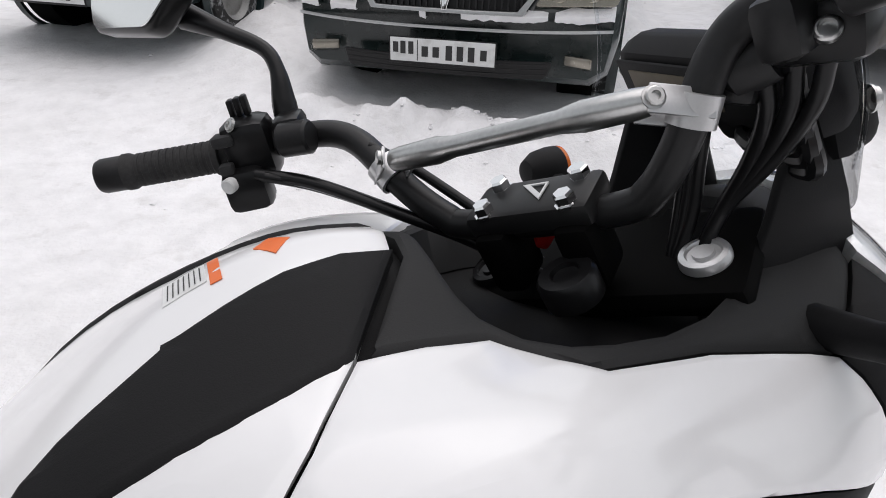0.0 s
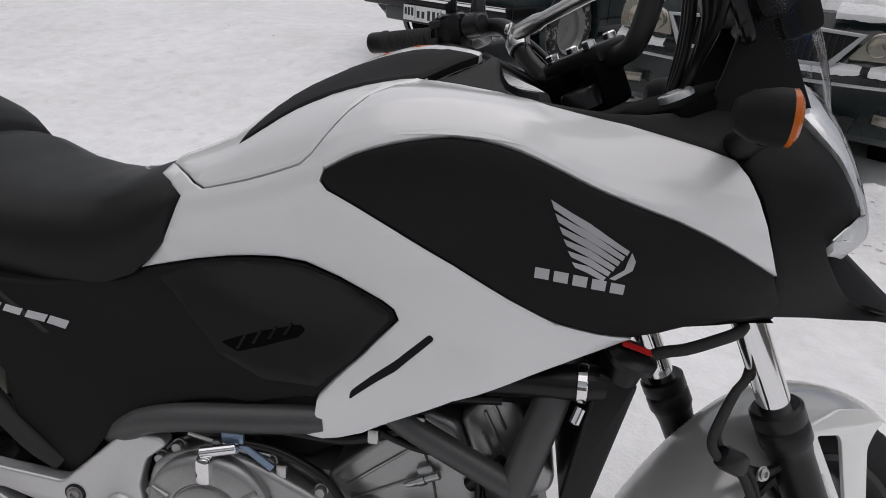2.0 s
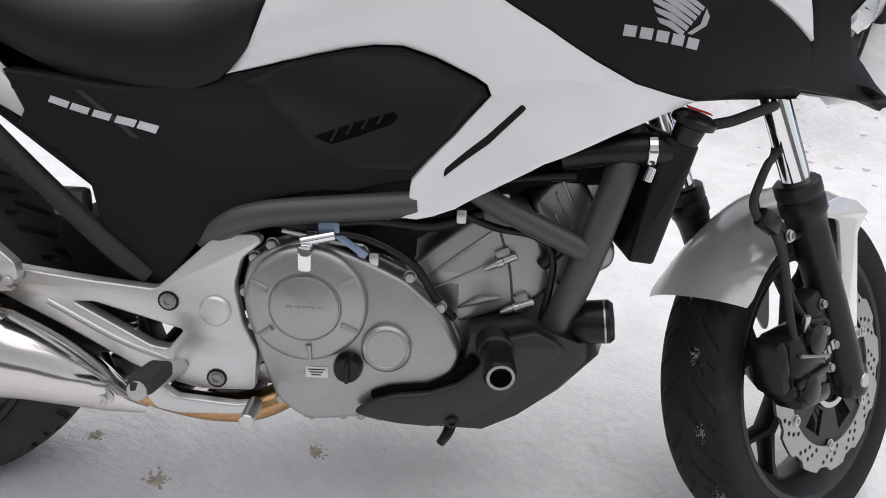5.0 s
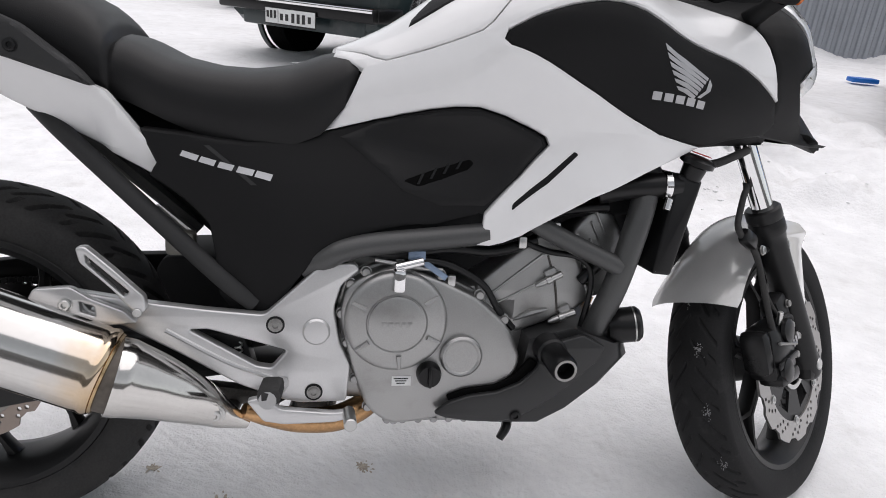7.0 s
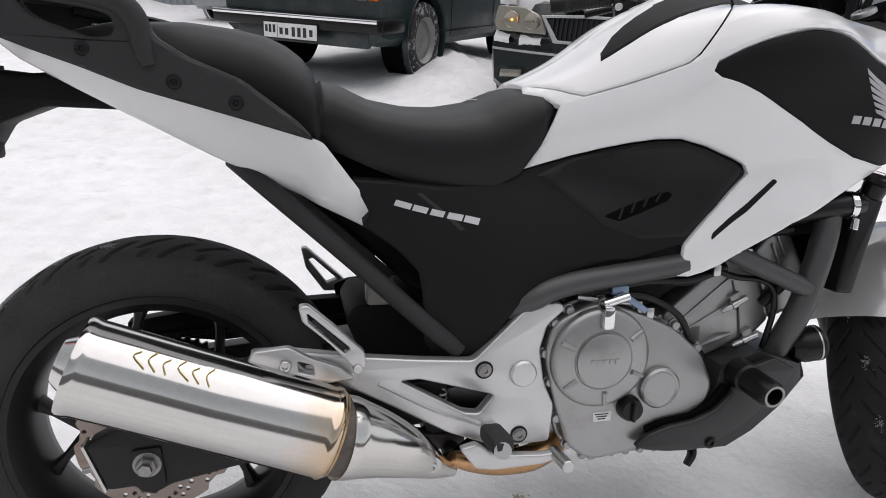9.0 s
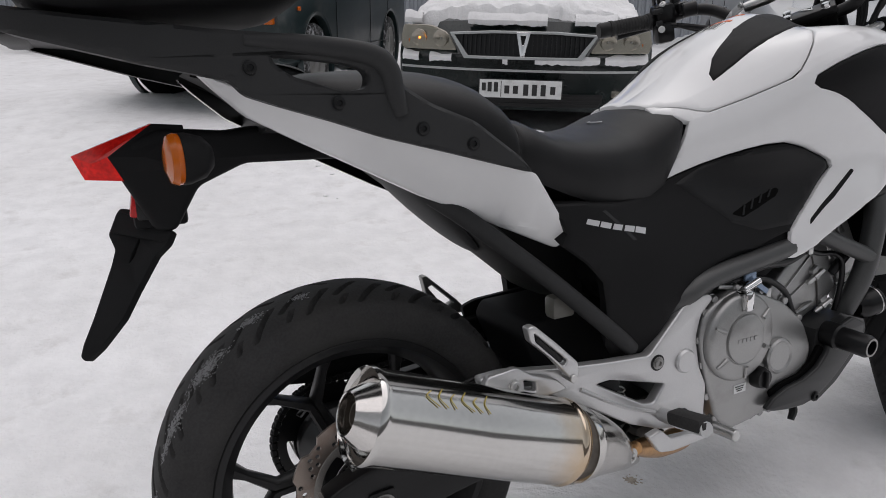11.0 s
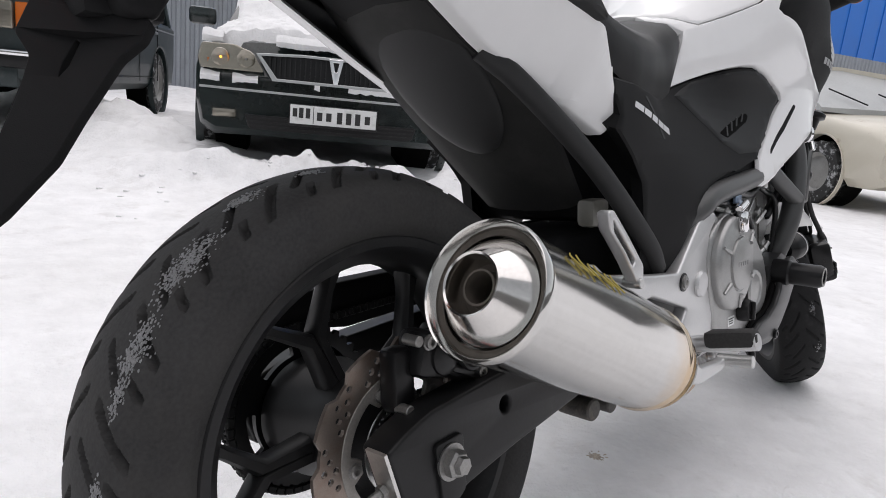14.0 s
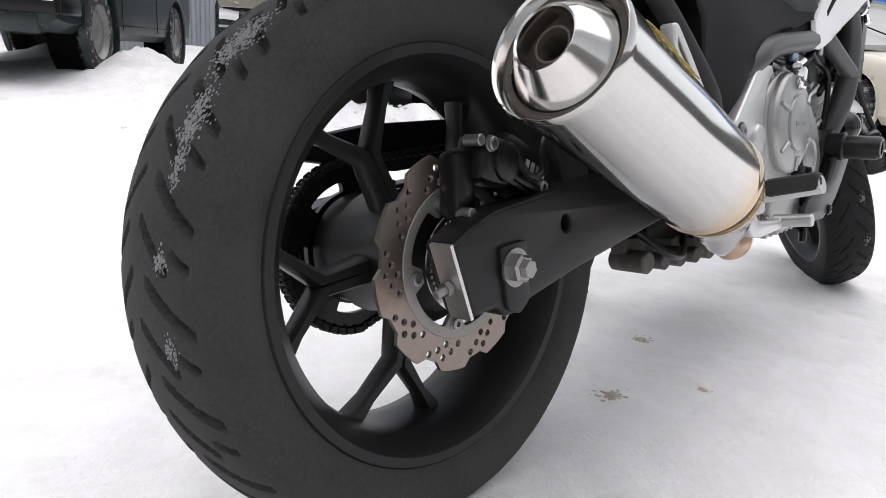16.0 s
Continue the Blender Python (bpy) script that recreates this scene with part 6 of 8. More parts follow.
part("top_yoke", block((0.11, 0.27, 0.03), PIVOT + AXIS * 0.742 + Vector((0.015, 0, 0)), 0.012, pose(0, 0, 0, 0, -RAKE, 0)), SHADED, bike, "black top fork yoke", m=TURNED)
part("steering_stem", rod(PIVOT + AXIS * 0.52, PIVOT + AXIS * 0.75, 0.026), SHADED, bike, m=TURNED)
part("stem_nut", lathe([(0.018, 0), (0.018, 0.012), (0.013, 0.016), (0, 0.016)], PIVOT + AXIS * 0.762, AXIS, 6), GLOSSB, bike, "black stem nut", smooth=False, m=TURNED)
part("ignition_lock", lathe([(0.024, 0), (0.024, 0.02), (0.021, 0.024), (0.012, 0.024), (0.011, 0.02), (0, 0.02)], PIVOT + AXIS * 0.742 + Vector((-0.075, -0.02, 0)), AXIS, 28), GLOSSB, bike, "ignition lock barrel", m=TURNED)

# front caliper with hoses
fcal = part("front_caliper", block((0.100, 0.060, 0.105), (1.336, -0.098, 0.336), 0.018, pose(0, 0, 0, 0, -10, 0)), GLOSSB, bike, "black front brake caliper", m=TURNED)
part("caliper_arm", block((0.05, 0.040, 0.075), (1.386, -0.092, 0.400), 0.012, pose(0, 0, 0, 0, -RAKE, 0)), SATIN, fcal, m=TURNED)
part("caliper_foot", block((0.085, 0.05, 0.030), (1.345, -0.108, 0.287), 0.012, pose(0, 0, 0, 0, -6, 0)), GLOSSB, fcal, m=TURNED)
part("caliper_bracket", block((0.08, 0.030, 0.045), (1.415, -0.088, 0.345), 0.010, pose(0, 0, 0, 0, 14, 0)), SATIN, fcal, m=TURNED)
part("caliper_bracket", block((0.05, 0.030, 0.050), (1.405, -0.088, 0.300), 0.010, pose(0, 0, 0, 0, -30, 0)), SATIN, fcal, m=TURNED)
part("caliper_nose", block((0.034, 0.052, 0.085), (1.284, -0.096, 0.335), 0.014, pose(0, 0, 0, 0, -14, 0)), GLOSSB, fcal, m=TURNED)
part("bleed_nipple", rod((1.330, -0.12, 0.384), (1.322, -0.128, 0.408), 0.005), STEEL, fcal, m=TURNED)
part("pad_pin", rod((1.300, -0.131, 0.352), (1.375, -0.131, 0.344), 0.003), WORN, fcal, m=TURNED)
part("caliper_rib", block((0.085, 0.006, 0.012), (1.336, -0.130, 0.318), 0.003, pose(0, 0, 0, 0, -12, 0)), GLOSSB, fcal, m=TURNED)
for k in range(3):
    part("caliper_mark", block((0.007, 0.001, 0.014), (1.372 + 0.010 * k, -0.1285, 0.345 + 0.006 * k), 0, pose(0, 0, 0, 0, -25, 0)), LOGO, fcal, m=TURNED)
for px, pz in ((1.342, 0.372), (1.328, 0.300)):
    part("caliper_piston", lathe([(0.023, 0), (0.022, 0.007), (0.014, 0.010), (0, 0.010)], (px, -0.127, pz), (0, -1, 0), 24), GLOSSB, fcal, m=TURNED)
for px, pz in ((1.388, 0.418), (1.424, 0.352), (1.398, 0.376), (1.372, 0.277), (1.412, 0.318)):
    part("caliper_bolt", bolt((px, -0.113, pz), (0, -1, 0), 0.0065, 0.007, False), WORN, fcal, m=TURNED)
HOSE = ((1.335, -0.070, 0.690), (1.298, -0.092, 0.643), (1.267, -0.10, 0.625), (1.241, -0.104, 0.599), (1.226, -0.104, 0.571), (1.240, -0.104, 0.549), (1.270, -0.106, 0.532), (1.290, -0.108, 0.499), (1.300, -0.110, 0.447))
part("brake_hose", tube(HOSE + ((1.300, -0.115, 0.41), (1.302, -0.120, 0.375)), 0.0058, 10), RUBBER, bike, "black brake hose", m=TURNED)
part("brake_hose", tube([(x + 0.016, y + 0.006, z + 0.004) for x, y, z in HOSE] + [(1.334, -0.108, 0.415), (1.360, -0.112, 0.394), (1.392, -0.114, 0.394), (1.412, -0.110, 0.38), (1.415, -0.10, 0.33)], 0.0045, 10), RUBBER, bike, "black sensor cable", m=TURNED)
part("wiring_loom", tube([(1.175, -0.165, 0.690), (1.225, -0.145, 0.708), (1.256, -0.142, 0.716), (1.286, -0.138, 0.728), (1.315, -0.125, 0.737), (1.34, -0.08, 0.735)], 0.0075, 10), RUBBER, bike, "black wiring loom")
part("hose_clip", block((0.046, 0.022, 0.030), (1.258, -0.106, 0.545), 0.009, pose(0, 0, 0, 0, 25, 0)), GLOSSB, bike, m=TURNED)
part("clip_bolt", bolt((1.312, -0.106, 0.523), (0, -1, 0), 0.008, 0.006), STEEL, bike, m=TURNED)
part("hose_stay", tube([(1.262, -0.100, 0.545), (1.29, -0.099, 0.530), (1.33, -0.098, 0.520), (1.37, -0.099, 0.53)], 0.006, 8), SATIN, bike, m=TURNED)

# front fender
bm = bmesh.new()
rows = []
for k in range(31):
    a = radians(152.5 - 95 * k / 30)
    wk = 0.080 + 0.011 * max(0, 1 - k / 9) - 0.026 * max(0, (k - 20) / 10) ** 1.5
    if k == 0:
        wk *= 0.95
    row = []
    for j in range(15):
        s = j / 7 - 1
        r = 0.319 - 0.004 * k / 30 - 0.052 * abs(s) ** 2.6 * (0.46 + 0.54 * min(1.0, k / 10)) * (1 - 0.6 * max(0, (k - 18) / 12))
        row.append(bm.verts.new((FRONT[0] + r * math.cos(a), wk * s, FRONT[2] + r * math.sin(a))))
    rows.append(row)
for a, b in zip(rows, rows[1:]):
    for j in range(14):
        bm.faces.new((a[j], a[j + 1], b[j + 1], b[j]))
bmesh.ops.solidify(bm, geom=bm.faces[:], thickness=0.004)
fender = part("front_fender", bm, PEARL, bike, "pearl white front fender", m=TURNED)
for s in (RIGHT, LEFT):
    stay = [(FRONT[0] + x, FRONT[2] + z) for x, z in ((-0.10, 0.235), (-0.06, 0.278), (0.0, 0.295), (0.06, 0.288), (0.10, 0.268), (0.078, 0.252), (0.0625, 0.232), (0.064, 0.066), (0.057, 0.050), (0.048, 0.050), (0.005, 0.105), (-0.06, 0.20))]
    hole = [(FRONT[0] + x, FRONT[2] + z) for x, z in ((-0.050, 0.262), (-0.003, 0.258), (0.003, 0.250), (0.0145, 0.163), (0.004, 0.165))]
    part("fender_stay", side_plate([rounded(stay, 0.008), rounded(hole, 0.006)], s * 0.078, 0.003, 0.001), PEARL, fender, "white fender side stay with a slot", m=TURNED)
    part("stay_bolt", bolt((FRONT[0] + 0.057, s * 0.081, FRONT[2] + 0.064), (0, s, 0), 0.009, 0.006), STEEL, fender, m=TURNED)
    part("stay_label", block((0.009, 0.001, 0.05), (FRONT[0] - 0.028, s * 0.0815, FRONT[2] + 0.185), 0, pose(0, 0, 0, 0, -30, 0)), PLATEW, fender, m=TURNED)

# handlebar
BAR = [(1.0, -0.382, 1.139), (1.05, -0.315, 1.139), (1.083, -0.26, 1.139), (1.100, -0.212, 1.140), (1.106, -0.180, 1.138), (1.107, -0.157, 1.130), (1.104, -0.140, 1.112), (1.101, -0.127, 1.088), (1.106, -0.106, 1.056), (1.111, -0.085, 1.034), (1.113, -0.062, 1.024), (1.114, 0.011, 1.021),
       (1.113, 0.085, 1.026), (1.111, 0.104, 1.035), (1.106, 0.128, 1.057), (1.102, 0.151, 1.084), (1.107, 0.183, 1.114), (1.106, 0.209, 1.129), (1.098, 0.236, 1.135), (1.083, 0.268, 1.135), (1.05, 0.318, 1.134), (1.0, 0.382, 1.137)]
bar = part("handlebar", tube(BAR, 0.0132, 18, 6), SATIN, bike, "black tapered handlebar", m=TURNED)
for s in (RIGHT, LEFT):
    a, b = Vector((1.048, s * 0.319, 1.134)), Vector((0.972, s * 0.418, 1.138))
    d = b - a
    prof = [(0.0, 0.0), (0.019, 0.0), (0.019, 0.006)]
    for k in range(11):
        prof += [(0.0168, 0.008 + k * 0.0072), (0.0168, 0.0115 + k * 0.0072), (0.0160, 0.012 + k * 0.0072), (0.0160, 0.0148 + k * 0.0072)]
    prof += [(0.0175, 0.090), (0.0185, 0.092), (0.0185, 0.098), (0.0, 0.098)]
    part("grip", lathe(prof, a, d, 24), RUBBER, bar, "ribbed black rubber grip", m=TURNED)
    part("bar_end", lathe([(0.0, 0.097), (0.0165, 0.097), (0.0175, 0.101), (0.0175, 0.121), (0.016, 0.125), (0, 0.125)], a, d, 24), SATIN, bar, "black bar-end weight", m=TURNED)
    q = Vector((1.066, s * 0.292, 1.134))
    rotm = pose(0, 0, 0, 0, -20, s * 36)
    sw = part("switch_housing", block((0.048, 0.05, 0.062), q + Vector((0, 0, 0.002)), 0.012, rotm), GLOSSB, bike, "black handlebar switch housing", m=TURNED)
    part("lower_housing", block((0.035, 0.045, 0.045), q + Vector((-0.012, s * 0.004, -0.036)), 0.010, rotm), GLOSSB, sw, m=TURNED)
    part("clamp_lug", block((0.04, 0.03, 0.03), q + Vector((0.02, -s * 0.04, 0.012)), 0.008, rotm), GLOSSB, sw, m=TURNED)
    part("housing_screw", bolt(q + Vector((-0.028, -s * 0.012, 0.024)), (-1, 0, 0.4), 0.006, 0.003), STEEL, sw, m=TURNED)
    part("toggle", block((0.02, 0.022, 0.012), q + Vector((-0.03, s * 0.002, 0.012)), 0.004, rotm), GREYP, sw, "grey toggle switch", m=TURNED)
    part("button", block((0.012, 0.014, 0.012), q + Vector((-0.032, s * 0.004, -0.016)), 0.003, rotm), GREYP, sw, m=TURNED)
    if s > 0:
        part("horn_button", rod(q + Vector((-0.025, s * 0.004, -0.028)), q + Vector((-0.040, s * 0.0, -0.033)), 0.0075), PLATEW, sw, "pale button", m=TURNED)
    for k in range(3):
        part("trigger_rib", block((0.012, 0.006, 0.02), q + Vector((-0.006, s * (-0.012 + 0.011 * k), 0.042)), 0.002, rotm), GLOSSB, sw, m=TURNED)
    part("lever", tube([q + Vector((0.03, -s * 0.035, 0.0)), q + Vector((0.06, s * 0.0, 0.002)), q + Vector((0.055, s * 0.06, 0.004)), q + Vector((0.025, s * 0.12, 0.004))], [0.011, 0.009, 0.007, 0.008], 10), GLOSSB, bike, "black control lever", m=TURNED)
    part("lever_perch", rod(q + Vector((0.0, -s * 0.045, 0.0)), q + Vector((0.012, -s * 0.075, -0.002)), 0.0165), SATIN, bike, m=TURNED)
    # mirror
    st = part("mirror_stem", tube([(1.093, s * 0.262, 1.135), (1.093, s * 0.262, 1.17), (1.094, s * 0.262, 1.205), (1.091, s * 0.273, 1.229), (1.074, s * 0.303, 1.253), (1.06, s * 0.34, 1.278)], [0.0125, 0.0125, 0.0078, 0.0075, 0.0085, 0.014], 14), GLOSSB, bike, "black mirror stem", m=TURNED)
    mc = Vector((1.045, s * 0.385, 1.310))
    loop = rounded([(-0.089, -0.025), (-0.039, -0.053), (0.082, -0.018), (0.093, 0.025), (0.075, 0.052), (-0.075, 0.022)], 0.014)
    if s > 0:
        loop = [(-x, z) for x, z in loop][::-1]
    fm = Matrix.Translation(mc) @ pose(0, 0, 0, 0, 16, 0) @ pose(0, 0, 0, 90, 0, -90)
    bm = shape([loop], 0.012, 0.006)
    bm.transform(fm)
    head_ = part("mirror_head", bm, GLOSSB, st, "black mirror housing", m=TURNED)
    bm = shape([[(x * 0.92, z * 0.88) for x, z in loop]], 0.0008)
    bm.transform(fm @ Matrix.Translation((0, 0, 0.0135)))
    part("mirror_glass", bm, CHROME, st, "mirror glass", m=TURNED)
# clamps and cross brace
for s in (RIGHT, LEFT):
    # risers take the same near-black, shade included in the colour
    part("riser", block((0.046, 0.032, 0.060), (1.117, 0.011 + s * 0.037, 0.998), 0.008, pose(0, 0, 0, 0, -26, 0)), SHADED, bike, "black bar riser", m=TURNED)
part("bar_clamp", block((0.052, 0.112, 0.022), (1.111, 0.011, 1.035), 0.006, pose(0, 0, 0, 0, -26, 0)), SATIN, bike, "black bar clamp plate", m=TURNED)
part("clamp_badge", shape([[(-0.012, -0.012), (0.012, 0.012), (0.012, -0.012)], [(-0.004, -0.01), (0.010, 0.004), (0.010, -0.01)]], 0.0006), PLATEW, bike, "pale badge on the clamp", m=TURNED @ Matrix.Translation((1.1058, 0.011, 1.0461)) @ pose(0, 0, 0, 0, -26, 0))
for dx in (-0.0155, 0.0155):
    for y in (-0.026, 0.048):
        c = Vector((1.1065 + dx, y, 1.0445 + dx * 0.488))
        part("clamp_bolt", lathe([(0.0105, -0.002), (0.0105, 0.0), (0.0085, 0.0005), (0.0085, 0.007), (0.007, 0.009), (0, 0.009)], c, (-0.438, 0, 0.899), 6), CHROME, bike, "chromed hexagon bolt", smooth=False, m=TURNED)
yy = [(-0.114, 0.0098), (-0.104, 0.0108), (-0.066, 0.0115), (-0.054, 0.0098), (-0.048, 0.0088), (0.048, 0.0088), (0.054, 0.0098), (0.066, 0.0115), (0.104, 0.0108), (0.114, 0.0098)]
xb = part("cross_brace", lathe([(0.0, -0.114)] + [(r, y) for y, r in yy] + [(0.0, 0.114)], (1.081, 0.0095, 1.0945), (0.0, 1, -0.01), 28), BRACE, bike, "brushed aluminium handlebar cross brace", m=TURNED)
for s in (RIGHT, LEFT):
    hold = Vector((1.102, 0.151, 1.084)) if s > 0 else Vector((1.101, -0.125, 1.085))
    bdir = Vector((0.0, s * 0.62, 0.78)) if s > 0 else Vector((0.0, s * 0.40, 0.92))
    part("brace_clamp", lathe([(0.0142, -0.0115), (0.0168, -0.011), (0.0168, 0.011), (0.0142, 0.0115)], hold, bdir, 28), ALU, xb, "silver brace clamp band", m=TURNED)
    end = Vector((1.081, 0.120 if s > 0 else -0.101, 1.0945))
    d = end - hold
    for k in (-1, 1):
        own = block((d.length + 0.012, 0.003, 0.020), ((d.length - 0.006) / 2, 0, 0), 0.0012)
        across = Vector((0.30, 0.0, 1.0)).cross(d).normalized()
        up = d.normalized().cross(across).normalized()
        own.transform(Matrix(((d.normalized().x, across.x, up.x, hold.x + 0.0125 * k * across.x), (d.normalized().y, across.y, up.y, hold.y + 0.0125 * k * across.y), (d.normalized().z, across.z, up.z, hold.z + 0.0125 * k * across.z), (0, 0, 0, 1))))
        part("clamp_tongue", own, ALU, xb, m=TURNED)
    part("tongue_bolt", bolt(end - across * 0.0135 * (1 if across.x > 0 else -1), -across if across.x > 0 else across, 0.0065, 0.005), STEEL, xb, m=TURNED)
# cables from the left switchgear
for k in range(2):
    part("control_cable", tube([(1.05, 0.275 - 0.012 * k, 1.108 - 0.004 * k), (1.075 + 0.008 * k, 0.225, 1.088 - 0.006 * k), (1.10 + 0.012 * k, 0.15, 1.046 - 0.006 * k), (1.125, 0.09, 1.008), (1.16, 0.04, 0.96)], 0.0062 - 0.0012 * k, 10), GLOSSB, bike, "black control cable", m=TURNED)
part("control_cable", tube([(1.10, 0.168, 1.112), (1.118, 0.14, 1.086), (1.13, 0.105, 1.052), (1.135, 0.07, 1.02), (1.15, 0.04, 0.98)], 0.005, 10), GLOSSB, bike, "black control cable", m=TURNED)
for k in range(3):
    part("control_cable", tube([(1.12, -0.165 + 0.006 * k, 1.122), (1.155, -0.125 + 0.006 * k, 1.10), (1.172, -0.103 + 0.006 * k, 1.05), (1.172, -0.088 + 0.006 * k, 1.0), (1.165, -0.06, 0.945)], 0.0055 - 0.001 * k, 10), GLOSSB, bike, "black control cable", m=TURNED)
part("fluid_tank", lathe([(0, 0), (0.026, 0), (0.028, 0.004), (0.028, 0.03), (0.031, 0.032), (0.031, 0.044), (0, 0.046)], (1.085, -0.215, 1.14), (-0.2, 0, 1), 24), GLOSSB, bike, "black brake fluid reservoir", m=TURNED)
# master cylinder between the reservoir and the bar bend
mcyl = part("master_cylinder", block((0.044, 0.066, 0.040), (1.118, -0.199, 1.118), 0.010, pose(0, 0, 0, 8, -12, -14)), GLOSSB, bike, "black front brake master cylinder", m=TURNED)
part("cylinder_snout", lathe([(0.0, 0.0), (0.017, 0.0), (0.018, 0.004), (0.018, 0.026), (0.013, 0.031), (0.0, 0.031)], (1.119, -0.172, 1.109), (0.1, 1, -0.25), 24), SATIN, mcyl, m=TURNED)
part("clamp_half", block((0.040, 0.030, 0.040), (1.092, -0.186, 1.122), 0.009, pose(0, 0, 0, 0, -12, -14)), SATIN, mcyl, m=TURNED)
part("clamp_screw", lathe([(0.0078, 0), (0.0078, 0.005), (0.0064, 0.0062), (0.0052, 0.0062), (0.0048, 0.002), (0, 0.002)], (1.092, -0.2055, 1.1125), (-1, -0.2, 0.35), 24), STEEL, mcyl, "steel socket screw", m=TURNED)
part("switch_plug", block((0.022, 0.026, 0.020), (1.124, -0.148, 1.092), 0.005, pose(0, 0, 0, 20, 0, 0)), GLOSSB, mcyl, m=TURNED)
for k in range(3):
    part("brake_hose", tube([(1.122, -0.165 - 0.018 * k, 1.100), (1.135, -0.160 - 0.014 * k, 1.072), (1.158, -0.140 - 0.008 * k, 1.040), (1.172, -0.112, 1.004), (1.170, -0.085, 0.960)], 0.0062, 10), GLOSSB, mcyl, "black hose", m=TURNED)
# instrument pod
LCD = node_mat("display_panel", (0.15, 0.13, 0.10), 0.5, var=0.1, bump=0, spec=0.1)
pod = part("instrument_pod", block((0.054, 0.228, 0.078), (1.282, -0.006, 1.121), 0.0235, pose(0, 0, 0, 0, -30, 0)), BLACK, bike, "black instrument cluster")
part("display", block((0.004, 0.19, 0.05), (1.2580, -0.002, 1.1105), 0.002, pose(0, 0, 0, 0, -30, 0)), BLACK, pod, "dark glossy display")
part("display_glass", block((0.002, 0.11, 0.030), (1.2553, 0.022, 1.1105), 0.001, pose(0, 0, 0, 0, -30, 0)), LCD, pod, "dim liquid crystal panel")
part("cluster_stay", block((0.05, 0.13, 0.052), (1.318, -0.045, 1.094), 0.014, pose(0, 0, 0, 0, -25, 0)), BLACK, bike)
part("cluster_stay", tube([(1.31, 0.07, 1.10), (1.33, 0.075, 1.05), (1.345, 0.07, 1.0)], 0.014, 10), BLACK, bike)
for k in range(5):
    part("cluster_wire", tube([(1.21 + 0.01 * k, -0.135 + 0.004 * k, 1.15 - 0.012 * k), (1.245 + 0.006 * k, -0.115, 1.105 - 0.010 * k), (1.275, -0.09 + 0.012 * k, 1.078), (1.31, -0.04, 1.068 + 0.006 * k)], 0.007, 8), GLOSSB, bike)
# front indicators
for s in (RIGHT, LEFT):
    ind = part("front_indicator", lathe([(0.0, -0.048), (0.014, -0.044), (0.023, -0.030), (0.0265, -0.010), (0.0265, 0.0), (0.0, 0.0)], (1.274, s * 0.248, 0.992), (1, s * 0.12, 0.0), 30), BLACK, bike, "black front indicator housing")
    part("lens", lathe([(0.026, 0.0), (0.0262, 0.005), (0.021, 0.009), (0.010, 0.0115), (0, 0.012)], (1.274, s * 0.248, 0.992), (1, s * 0.12, 0.0), 30), AMBER, ind, "amber indicator lens")
    part("arm", tube([(1.27, s * 0.13, 0.95), (1.265, s * 0.19, 0.965), (1.262, s * 0.235, 0.98)], [0.018, 0.014, 0.016], 12), BLACK, ind)
part("key_tag", block((0.018, 0.01, 0.03), (1.13, 0.02, 1.0), 0.003, pose(0, 0, 0, 20, 20, 10)), REDP, bike, "red key tag")

# ---------------- ground ----------------
def ease(t):
    t = min(max(t, 0.0), 1.0)
    return t * t * (3 - 2 * t)


def ground_z(x, y):
    """Height of the snow: packed flat round the bike, rising towards the parked cars."""
    d = math.hypot(x + 0.2, y)
    z = 0.20 * ease((y - 1.9) / 3.2) * (1 - 0.8 * ease((x - 2.9) / 1.5) * ease((7 - y) / 2))
    z += 0.005 * noise.noise((x * 6, y * 6, 0))
    if d < 9:
        z += 0.007 * noise.noise((x * 11, y * 11, 4)) + 0.0035 * noise.noise((x * 23, y * 19, 6)) * max(0.0, noise.noise((x * 1.7, y * 1.7, 12)) + 0.4)
    z += ease((d - 1.3) / 2.5) * (0.03 * noise.noise((x * 1.1, y * 1.1, 7)) + 0.012 * noise.noise((x * 3.7, y * 3.7, 2)))
    # loose heap along the nose of the saloon, and ridges thrown up between the cars
    b = math.exp(-((y - 3.09 + 0.2 * (x - 0.1)) / 0.22) ** 2) * ease((1.7 - abs(x - 0.2)) / 0.7)
    z += b * (0.155 + 0.09 * noise.noise((x * 5, y * 5, 9)) + 0.05 * noise.noise((x * 13, y * 13, 3)))
    b = math.exp(-((x + 1.25 + 0.30 * (y - 5)) / 0.45) ** 2) * ease((y - 3.2) / 1.0) * ease((9 - y) / 2)
    z += b * (0.14 + 0.10 * noise.noise((x * 3, y * 3, 5)) + 0.05 * noise.noise((x * 11, y * 11, 6)))
    b = math.exp(-((x - 1.75 + 0.28 * (y - 4)) / 0.4) ** 2) * ease((y - 2.6) / 0.8) * ease((9 - y) / 2)
    z += b * (0.07 + 0.10 * noise.noise((x * 4, y * 4, 8)))
    z += 0.25 * ease((y - 9.5) / 2) * (0.6 + noise.noise((x * 0.9, y * 0.9, 11)))
    return z


def spread(n, near, far):
    t = np.linspace(-1, 1, n)
    k = math.asinh(far / near)
    return [near * math.sinh(k * v) for v in t]


bm = bmesh.new()
gx, gy = spread(480, 0.8, 900), spread(480, 0.8, 900)
grid = [[bm.verts.new((x - 0.3, y + 1.6, ground_z(x - 0.3, y + 1.6) if abs(x) < 60 and abs(y) < 60 else 0.15)) for y in gy] for x in gx]
for i in range(479):
    p, q = grid[i], grid[i + 1]
    for j in range(479):
        bm.faces.new((p[j], q[j], q[j + 1], p[j + 1]))
